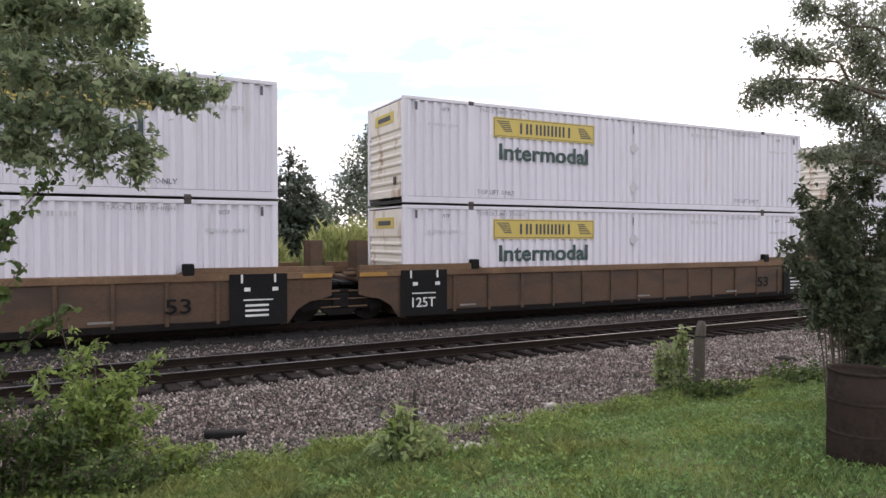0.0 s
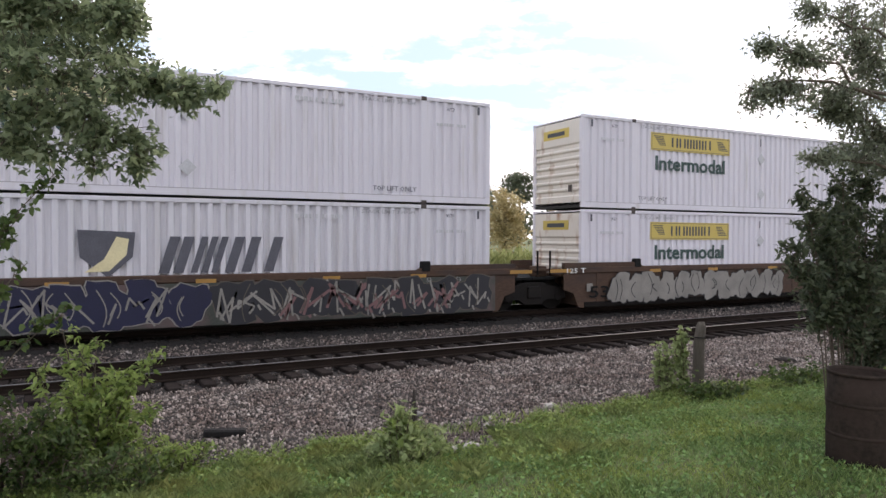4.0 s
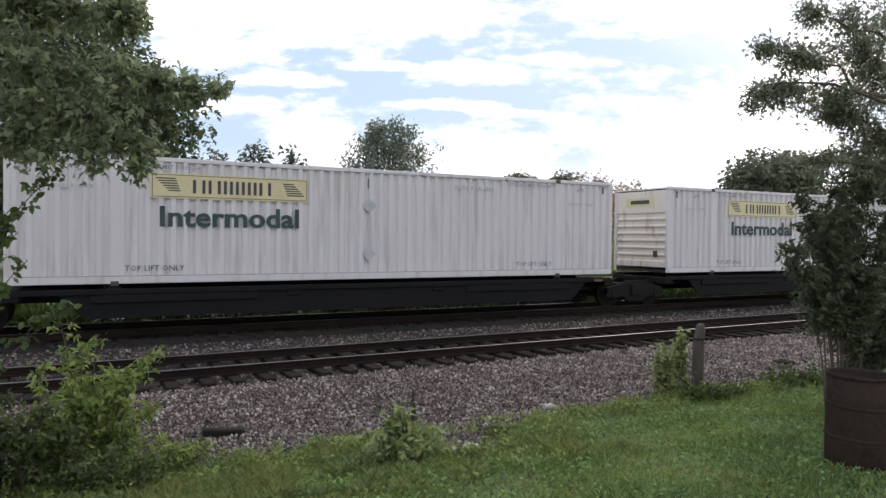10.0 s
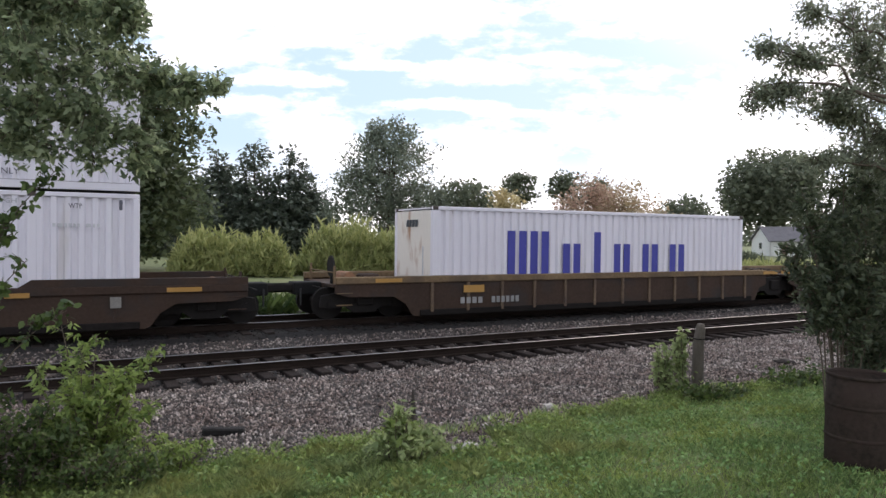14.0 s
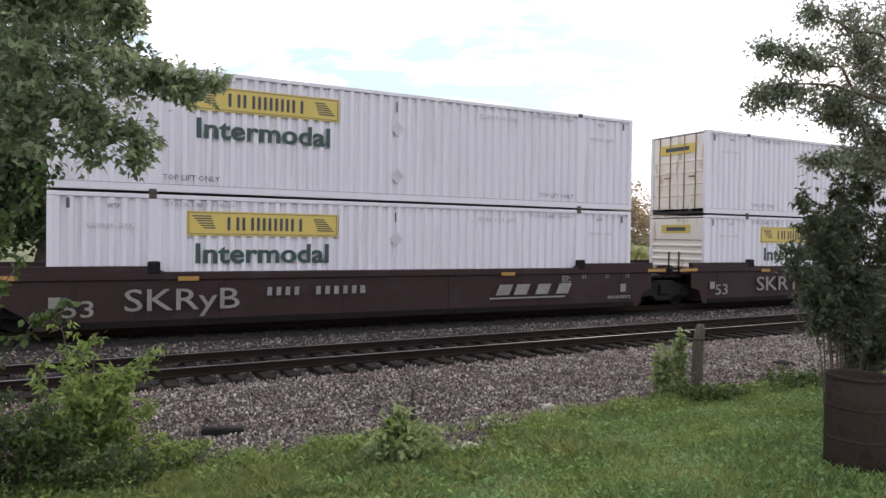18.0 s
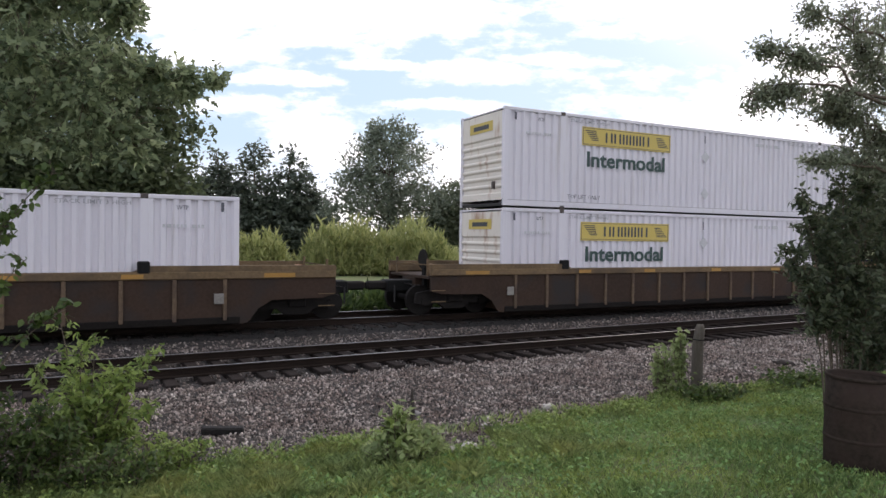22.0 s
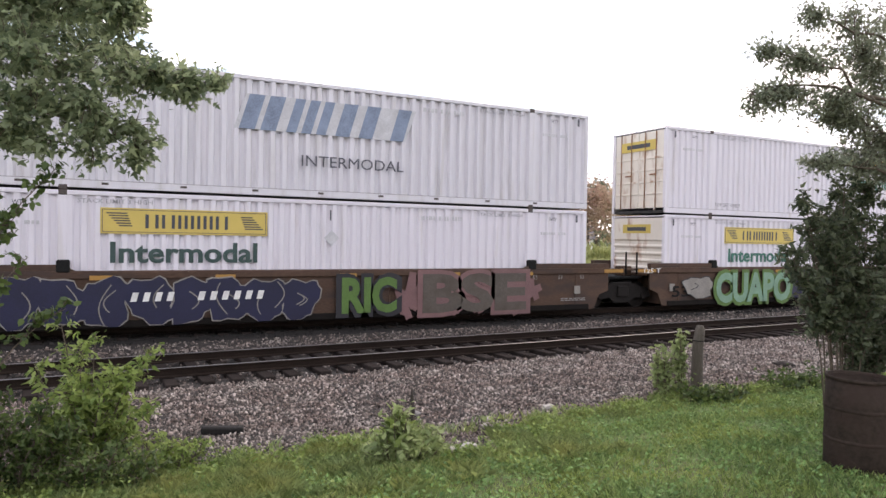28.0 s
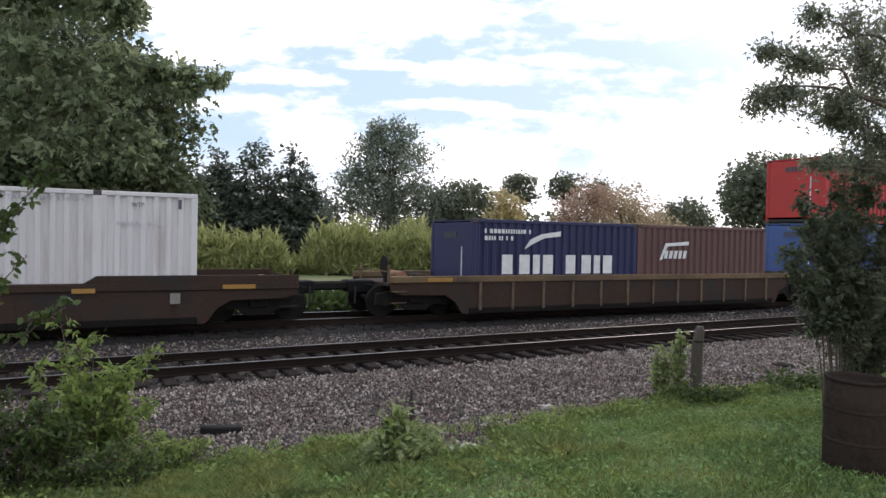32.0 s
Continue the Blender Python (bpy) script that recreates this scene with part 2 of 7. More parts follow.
M = dict(
    white=mat("container_white", (0.675, 0.65, 0.7), 0.5, var=0.04, scale=0.6, fine=9, bump=0.05, stain=(0.57, 0.54, 0.54), amount=0.12, stain_scale=1.3, stretch=(3.0, 1, 0.25), rnd=0.5),
    white_warm=mat("container_end_white", (0.7, 0.65, 0.59), 0.55, var=0.08, scale=0.9, fine=9, bump=0.05, stain=(0.36, 0.2, 0.12), amount=0.22, stain_scale=1.8, stretch=(1, 1.5, 0.5), rnd=0.5),
    white_smooth=mat("reefer_white", (0.64, 0.65, 0.71), 0.35, var=0.05, scale=0.5, fine=6, bump=0.02),
    white_slant=mat("container_offwhite", (0.63, 0.615, 0.655), 0.5, var=0.06, scale=0.6, fine=9, bump=0.05, stain=(0.53, 0.51, 0.52), amount=0.25, stain_scale=1.4, stretch=(3.0, 1, 0.25)),
    white_old=mat("container_old_white", (0.65, 0.63, 0.625), 0.55, var=0.06, scale=0.6, fine=9, bump=0.05, stain=(0.5, 0.46, 0.43), amount=0.22, stain_scale=1.4, stretch=(3.0, 1, 0.25), rnd=0.4),
    white_worn=mat("container_worn_white", (0.62, 0.58, 0.575), 0.6, var=0.08, scale=0.7, fine=9, bump=0.06, stain=(0.47, 0.39, 0.35), amount=0.1, stain_scale=1.6, stretch=(3.5, 1, 0.3)),
    trim=mat("reefer_trim_grey", (0.25, 0.26, 0.3), 0.45, var=0.15, scale=1.5, bump=0.02),
    rail_line=mat("rail_groove_grey", (0.3, 0.28, 0.29), 0.6, var=0.2, bump=0.0),
    yellow=mat("panel_yellow", (0.57, 0.43, 0.115), 0.5, var=0.1, scale=2, bump=0.02, rnd=0.6),
    yellow_pale=mat("panel_faded_yellow", (0.68, 0.6, 0.36), 0.55, var=0.12, scale=2, bump=0.02),
    ink=mat("dark_lettering", (0.055, 0.06, 0.07), 0.5, var=0.2, scale=3, bump=0.0),
    green_ink=mat("green_lettering", (0.032, 0.066, 0.06), 0.5, var=0.2, scale=3, bump=0.0),
    green_bright=mat("bright_green_lettering", (0.022, 0.13, 0.095), 0.5, var=0.2, scale=3, bump=0.0),
    grey_ink=mat("grey_lettering", (0.09, 0.09, 0.11), 0.5, var=0.25, scale=3, bump=0.0),
    old_blue=mat("worn_blue_lettering", (0.19, 0.24, 0.33), 0.6, var=0.35, scale=3, bump=0.0),
    faded=mat("weathered_lettering", (0.33, 0.33, 0.35), 0.6, var=0.3, scale=3, bump=0.0),
    ghost=mat("faded_lettering", (0.5, 0.5, 0.52), 0.6, var=0.2, scale=3, bump=0.0),
    blue_ink=mat("blue_lettering", (0.04, 0.045, 0.27), 0.5, var=0.15, scale=2, bump=0.0),
    pale_ink=mat("white_lettering", (0.68, 0.68, 0.66), 0.6, var=0.2, scale=4, bump=0.0),
    casting=mat("casting_dark", (0.07, 0.055, 0.05), 0.7, var=0.3, scale=6),
    seam=mat("rubber_seal_dark", (0.03, 0.03, 0.03), 0.8, var=0.2),
    rust=mat("rusty_door_gear", (0.26, 0.13, 0.07), 0.8, var=0.3, scale=4),
    rust_dull=mat("dull_rusty_iron", (0.075, 0.05, 0.04), 0.8, var=0.3, scale=4, spec=0.15),
    brown=mat("well_car_brown", (0.1, 0.063, 0.044), 0.7, var=0.25, scale=0.8, fine=14, bump=0.12, stain=(0.07, 0.05, 0.04), amount=0.45, stain_scale=1.1, stretch=(0.7, 1, 2.0), spec=0.15),
    post=mat("well_car_post", (0.13, 0.09, 0.06), 0.75, var=0.3, scale=2, fine=14, bump=0.1, stain=(0.08, 0.055, 0.045), amount=0.5, stain_scale=2.5, spec=0.15),
    chord=mat("well_car_chord_tan", (0.17, 0.105, 0.064), 0.7, var=0.25, scale=0.8, fine=14, bump=0.1, stain=(0.12, 0.07, 0.045), amount=0.35, stain_scale=0.9, spec=0.15),
    chord_dull=mat("well_car_chord_dull", (0.16, 0.108, 0.062), 0.75, var=0.3, scale=0.8, fine=14, bump=0.1, stain=(0.09, 0.065, 0.045), amount=0.45, stain_scale=1.0, spec=0.15),
    maroon=mat("well_car_faded_maroon", (0.082, 0.05, 0.036), 0.7, var=0.25, scale=0.8, fine=14, bump=0.12, stain=(0.055, 0.04, 0.035), amount=0.45, stain_scale=1.1, stretch=(0.7, 1, 2.0), spec=0.15),
    oxide=mat("well_car_oxide_red", (0.038, 0.022, 0.022), 0.65, var=0.2, scale=0.8, fine=14, bump=0.1, stain=(0.045, 0.03, 0.03), amount=0.35, stain_scale=1.2, spec=0.15),
    darkbrown=mat("well_car_dark_brown", (0.048, 0.03, 0.022), 0.75, var=0.25, scale=0.8, fine=14, bump=0.12, stain=(0.035, 0.03, 0.028), amount=0.45, stain_scale=1.2, spec=0.15),
    navy=mat("well_car_navy", (0.015, 0.02, 0.048), 0.55, var=0.2, scale=0.8, bump=0.06, spec=0.15),
    black=mat("car_black", (0.011, 0.011, 0.011), 0.75, var=0.3, scale=1.5, fine=20, bump=0.1, spec=0.15),
    near_black=mat("near_black_steel", (0.013, 0.011, 0.01), 0.85, var=0.35, scale=2, fine=18, bump=0.15, spec=0.1),
    steel=mat("truck_iron", (0.014, 0.012, 0.011), 0.75, var=0.35, scale=4, bump=0.2, spec=0.15),
    rail_side=mat("rail_rust_brown", (0.022, 0.015, 0.012), 0.75, var=0.3, scale=2, bump=0.1, spec=0.08),
    rail_head=mat("rail_worn_steel", (0.24, 0.225, 0.22), 0.42, 1.0, var=0.15, scale=3, bump=0.02),
    tie=mat("creosoted_tie", (0.028, 0.022, 0.02), 0.85, var=0.35, scale=3, fine=30, bump=0.4, stretch=(6, 0.5, 1), rnd=0.5, spec=0.08),
    orange=mat("reflector_yellow", (0.36, 0.19, 0.045), 0.5, var=0.15, bump=0),
    deck_grey=mat("worn_deck_plate", (0.16, 0.16, 0.165), 0.6, var=0.3, scale=2, fine=18, bump=0.1, spec=0.2),
    graf_pale=mat("spray_pale", (0.22, 0.205, 0.185), 0.55, var=0.3, scale=2, bump=0),
    graf_blue=mat("spray_blue", (0.012, 0.013, 0.042), 0.5, var=0.25, scale=2, bump=0),
    graf_sky=mat("spray_light_blue", (0.06, 0.12, 0.2), 0.5, var=0.25, scale=2, bump=0),
    graf_green=mat("spray_green", (0.075, 0.15, 0.035), 0.5, var=0.25, scale=2, bump=0),
    graf_dim=mat("spray_thin_grey", (0.09, 0.075, 0.062), 0.55, var=0.35, scale=1.5, bump=0, stain=(0.06, 0.045, 0.035), amount=0.5, stain_scale=1.5),
    number=mat("number_paint", (0.23, 0.225, 0.22), 0.6, var=0.25, scale=3, bump=0),
    graf_mint=mat("spray_mint", (0.15, 0.27, 0.19), 0.5, var=0.25, scale=2, bump=0),
    graf_pink=mat("spray_pink", (0.17, 0.09, 0.09), 0.5, var=0.25, scale=2, bump=0),
    graf_mix=mat("spray_faded_mix", (0.045, 0.05, 0.042), 0.55, var=0.35, scale=1.2, bump=0, stain=(0.15, 0.085, 0.085), amount=0.55, stain_scale=0.8),
    graf_black=mat("spray_black", (0.02, 0.02, 0.025), 0.5, var=0.25, scale=2, bump=0),
    red_box=mat("container_red", (0.42, 0.035, 0.03), 0.5, var=0.12, scale=0.8, bump=0.05),
    blue_box=mat("container_blue", (0.05, 0.1, 0.26), 0.5, var=0.12, scale=0.8, bump=0.05),
    navy_box=mat("container_navy", (0.018, 0.022, 0.075), 0.5, var=0.15, scale=0.8, bump=0.05),
    brown_box=mat("container_brown", (0.115, 0.055, 0.05), 0.5, var=0.15, scale=0.8, bump=0.05),
)

# ---- mesh helpers ----
def mesh_of(name, verts, faces, material, smooth=False):
    me = bpy.data.meshes.new(name)
    me.from_pydata([tuple(v) for v in verts], [], faces)
    if material:
        me.materials.append(material)
    if smooth:
        me.polygons.foreach_set("use_smooth", [True] * len(me.polygons))
    me.update()
    return me


def bm_mesh(name, bm, material):
    me = bpy.data.meshes.new(name)
    bmesh.ops.recalc_face_normals(bm, faces=bm.faces)
    bm.to_mesh(me)
    bm.free()
    if material:
        me.materials.append(material)
    return me


def hang(name, me, parent, m=None, label=""):
    """One mesh as a part under its thing."""
    ob = new(name, me)
    ob.parent = parent
    if m is not None:
        ob.matrix_basis = m
    if label:
        ob["label"] = label
    return ob


def box_bm(bm, x0, x1, y0, y1, z0, z1):
    vs = [bm.verts.new(p) for p in ((x0, y0, z0), (x1, y0, z0), (x1, y1, z0), (x0, y1, z0), (x0, y0, z1), (x1, y0, z1), (x1, y1, z1), (x0, y1, z1))]
    for f in ((3, 2, 1, 0), (4, 5, 6, 7), (0, 1, 5, 4), (1, 2, 6, 5), (2, 3, 7, 6), (3, 0, 4, 7)):
        bm.faces.new([vs[i] for i in f])


MESHES = {}


def box(x0, x1, y0, y1, z0, z1, material, bevel=0.0):
    """A shared box mesh with softened edges."""
    key = ("box", round(x0, 3), round(x1, 3), round(y0, 3), round(y1, 3), round(z0, 3), round(z1, 3), material.name, bevel)
    if key not in MESHES:
        bm = bmesh.new()
        box_bm(bm, x0, x1, y0, y1, z0, z1)
        if bevel:
            bmesh.ops.bevel(bm, geom=bm.edges[:], offset=bevel, segments=1, affect="EDGES")
        MESHES[key] = bm_mesh("box", bm, material)
    return MESHES[key]


def prism(key, pts, y0, y1, material, bevel=0.0):
    """An outline in x and z, drawn out from y0 to y1."""
    key = ("prism", key, material.name)
    if key not in MESHES:
        bm = bmesh.new()
        a = [bm.verts.new((x, y0, z)) for x, z in pts]
        b = [bm.verts.new((x, y1, z)) for x, z in pts]
        bm.faces.new(a)
        bm.faces.new(b[::-1])
        for i in range(len(pts)):
            j = (i + 1) % len(pts)
            bm.faces.new((a[j], a[i], b[i], b[j]))
        if bevel:
            bmesh.ops.bevel(bm, geom=bm.edges[:], offset=bevel, segments=1, affect="EDGES")
        MESHES[key] = bm_mesh("prism", bm, material)
    return MESHES[key]


def cyl(key, r, h0, h1, axis, material, segs=20, r2=None):
    """A rod, disc or wheel along an axis."""
    key = ("cyl", key, r, h0, h1, axis, material.name)
    if key not in MESHES:
        r2 = r if r2 is None else r2
        vs, fs = [], []
        for h, q in ((h0, r), (h1, r2)):
            for i in range(segs):
                a = 2 * math.pi * i / segs
                c, s = q * math.cos(a), q * math.sin(a)
                vs.append({"x": (h, c, s), "y": (c, h, s), "z": (c, s, h)}[axis])
        for i in range(segs):
            j = (i + 1) % segs
            fs.append((i, j, segs + j, segs + i))
        fs += [tuple(range(segs))[::-1], tuple(range(segs, 2 * segs))]
        bm = bmesh.new()
        bv = [bm.verts.new(v) for v in vs]
        for f in fs:
            bm.faces.new([bv[i] for i in f])
        MESHES[key] = bm_mesh("rod", bm, material)
    return MESHES[key]


def tube(path, radii, segs=7):
    """Verts and faces of a tapered, bent rod."""
    vs, fs = [], []
    path = [Vector(p) for p in path]
    for i, p in enumerate(path):
        d = (path[min(i + 1, len(path) - 1)] - path[max(i - 1, 0)]).normalized()
        u = d.orthogonal().normalized()
        w = d.cross(u)
        for k in range(segs):
            a = 2 * math.pi * k / segs
            vs.append(p + (u * math.cos(a) + w * math.sin(a)) * radii[i])
        if i:
            for k in range(segs):
                j = (k + 1) % segs
                fs.append(((i - 1) * segs + k, (i - 1) * segs + j, i * segs + j, i * segs + k))
    fs.append(tuple(range((len(path) - 1) * segs, len(path) * segs)))
    return vs, fs


def lettering(text, height, material, width=None, font_w=1.0):
    """Flat raised letters in the xz plane, base line at z 0, facing -y."""
    key = ("text", text, height, material.name, width)
    if key not in MESHES:
        cu = bpy.data.curves.new("lettering", "FONT")
        cu.body, cu.size, cu.extrude, cu.resolution_u = text, 1.0, 0.004 if height > 0.2 else 0.0, 3 if height > 0.2 else 1
        cu.offset = 0.012 * font_w
        ob = new("lettering_source", cu)
        bpy.context.view_layer.update()
        me = bpy.data.meshes.new_from_object(ob.evaluated_get(bpy.context.evaluated_depsgraph_get()))
        bpy.data.objects.remove(ob)
        co = np.zeros(len(me.vertices) * 3)
        me.vertices.foreach_get("co", co)
        co = co.reshape(-1, 3)
        h = 0.72
        w = co[:, 0].max() - co[:, 0].min()
        sx = (width / w) if width else height / h
        out = np.stack([(co[:, 0] - co[:, 0].min()) * sx, -co[:, 2], co[:, 1] * height / h], 1)
        me.vertices.foreach_set("co", out.ravel())
        me.materials.clear()
        me.materials.append(material)
        me.update()
        MESHES[key] = me
    return MESHES[key]


# ---- ground, ballast and tracks ----
PROFILE = [(-60, 0.1), (3.0, 0.06), (4.4, 0.02), (5.5, -0.1), (7.0, -0.3), (8.2, -0.43), (9.5, -0.47), (11.0, -0.47), (11.9, -0.48), (12.5, -0.5), (15.4, -0.5), (15.6, -0.5),
           (16.2, -0.36), (16.8, -0.19), (19.4, -0.19), (20.4, -0.36), (22.0, -0.55), (26, -0.5), (60, -0.45), (120, -0.45), (300, -0.4), (1600, 0.0)]


def lawn_edge(x):
    """Where the lawn gives way to gravel, with a bite beside the small shrub."""
    x = np.asarray(x)
    line = np.interp(x, [-3, -0.5, 0.9, 1.9, 2.7, 3.3, 4.9, 6.3, 8.2, 10.2, 11.5, 13, 20], [7.6, 7.75, 7.95, 8.0, 8.15, 8.15, 7.75, 7.95, 8.35, 8.3, 8.2, 8.4, 8.6])
    return line - 1.5 * np.exp(-((x - 4.05) / 0.45) ** 2) + 0.1 * np.sin(x * 2.3) + 0.06 * np.sin(x * 5.9)


def ground_z(y):
    return float(np.interp(y, [p[0] for p in PROFILE], [p[1] for p in PROFILE]))


NEAR_SLOPE = 0.029
# ---- train ----
L53, W53, H53 = 16.154, 2.6, 2.896
Y_NEAR = 16.845
CASTING = 2.08


def corrugated(length, height, pitch, depth, material, key, flat=((0, 0),)):
    """A pressed-steel side, ribs upright, in x and z, its outer faces at y 0."""
    key = ("corr", key, round(length, 3), round(height, 3), material.name)
    if key not in MESHES:
        xs, ys = [0.0], [0.0]
        n = max(1, int(round(length / pitch)))
        p = length / n
        for i in range(n):
            x = i * p
            xs += [x + 0.34 * p, x + 0.5 * p, x + 0.84 * p, x + p]
            ys += [0.0, depth, depth, 0.0]
        vs = [(x, y, z) for z in (0, height) for x, y in zip(xs, ys)]
        k = len(xs)
        MESHES[key] = mesh_of("side", vs, [(i, i + 1, k + i + 1, k + i) for i in range(k - 1)], material)
    return MESHES[key]


def louvered(width, height, material, key):
    """An end wall with pressed ribs lying across, in y and z, its outer face at x 0."""
    key = ("louv", key, round(width, 3), round(height, 3), material.name)
    if key not in MESHES:
        zs, xs = [0.0, 0.12], [0.0, 0.0]
        n = 7
        a, b = 0.16, height - 0.72
        for i in range(n):
            z = a + (b - a) * i / n
            p = (b - a) / n
            zs += [z + 0.1 * p, z + 0.3 * p, z + 0.72 * p, z + 0.94 * p]
            xs += [0.0, 0.045, 0.045, 0.0]
        zs += [height]
        xs += [0.0]
        vs = [(x, y, z) for y in (0, width) for x, z in zip(xs, zs)]
        k = len(xs)
        MESHES[key] = mesh_of("end", vs, [(i, k + i, k + i + 1, i + 1) for i in range(k - 1)], material)
    return MESHES[key]


def wing(key, flip, material):
    """Slanted bars beside the name panel."""
    key = ("wing", flip, material.name)
    if key not in MESHES:
        bm = bmesh.new()
        for i in range(6):
            z = -0.03 - i * 0.055
            x = i * 0.05
            x0, x1 = x, x + 0.42 - i * 0.03
            if flip:
                x0, x1 = 0.62 - x1, 0.62 - x0
                z = -0.33 + i * 0.055
            box_bm(bm, x0, x1, 0, 0.006, z, z + 0.028)
        MESHES[key] = bm_mesh("wing", bm, material)
    return MESHES[key]


def slant_bars(key, n, w, h, material, lean=0.2, fill=0.8):
    """A brand's name drawn as plain slanted blocks of its size and colour."""
    key = ("slant", key, n, w, h, material.name)
    if key not in MESHES:
        bm = bmesh.new()
        p = (w - lean * h) / n
        for i in range(n):
            xa, xb = i * p, i * p + p * fill
            pts = [(xa, 0), (xb, 0), (xb + lean * h, h), (xa + lean * h, h)]
            a = [bm.verts.new((q, 0, z)) for q, z in pts]
            b = [bm.verts.new((q, 0.006, z)) for q, z in pts]
            bm.faces.new(a)
            for j in range(4):
                bm.faces.new((a[j], a[(j + 1) % 4], b[(j + 1) % 4], b[j]))
        MESHES[key] = bm_mesh("shapes", bm, material)
    return MESHES[key]


# plain bar patterns, one for each brand: 1 a bar, 2 a taller one, 0 a gap
PANEL_BARS = "01001010010101010101010100100"
SLANT_BARS = "011101110011011011001110011100001110"
BIG_BARS = "220220220220000110110000220000110110000110110000110110"
NAVY_BARS = "1110011101101110000111001110110111"
PLAIN_BARS = "110110110110110"


def brand(parent, pattern, w, h, material, x, z, lean=0.2, joined=False):
    """A brand's name as plain upright or slanted bars of its size and colour, each a part unless they are tiny."""
    p = (w - lean * h) / len(pattern)
    y = 0.004 if parent.parent is None else -0.008
    key = ("bars", pattern, w, h, lean, material.name)
    whole = [bmesh.new()] if joined and key not in MESHES else []
    i = 0
    for digit, run in itertools.groupby(pattern):
        n = len(list(run))
        if digit != "0":
            hh = h * (1.38 if digit == "2" else 1.0)
            if not joined:
                bar = prism(("bar", round(p * n, 3), round(hh, 3), lean), [(0, 0), (p * n, 0), (p * n + lean * hh, hh), (lean * hh, hh)], 0, 0.006, material)
                hang("brand_bar", bar, parent, pose(x + i * p, y, z))
            elif whole:
                box_bm(whole[0], i * p, (i + n) * p, 0, 0.006, 0, hh)
        i += n
    if whole:
        MESHES[key] = bm_mesh("bars", whole[0], material)
    if joined:
        hang("name_bars", MESHES[key], parent, pose(x, y, z))


def text_bars(key, n, w, h, material):
    """Small faded writing as a row of plain word bars."""
    key = ("words", key, n, w, h, material.name)
    if key not in MESHES:
        rs = random.Random(n)
        bm = bmesh.new()
        x = 0.0
        while x < w - 0.05:
            b = min(w, x + rs.choice((0.05, 0.05, 0.06, 0.1)))
            box_bm(bm, x, b, 0, 0.003, 0, h)
            x = b + rs.choice((0.03, 0.03, 0.035, 0.11))
        MESHES[key] = bm_mesh("words", bm, material)
    return MESHES[key]


def stripe(w, h, material):
    return box(0, w, 0, 0.006, 0, h, material)


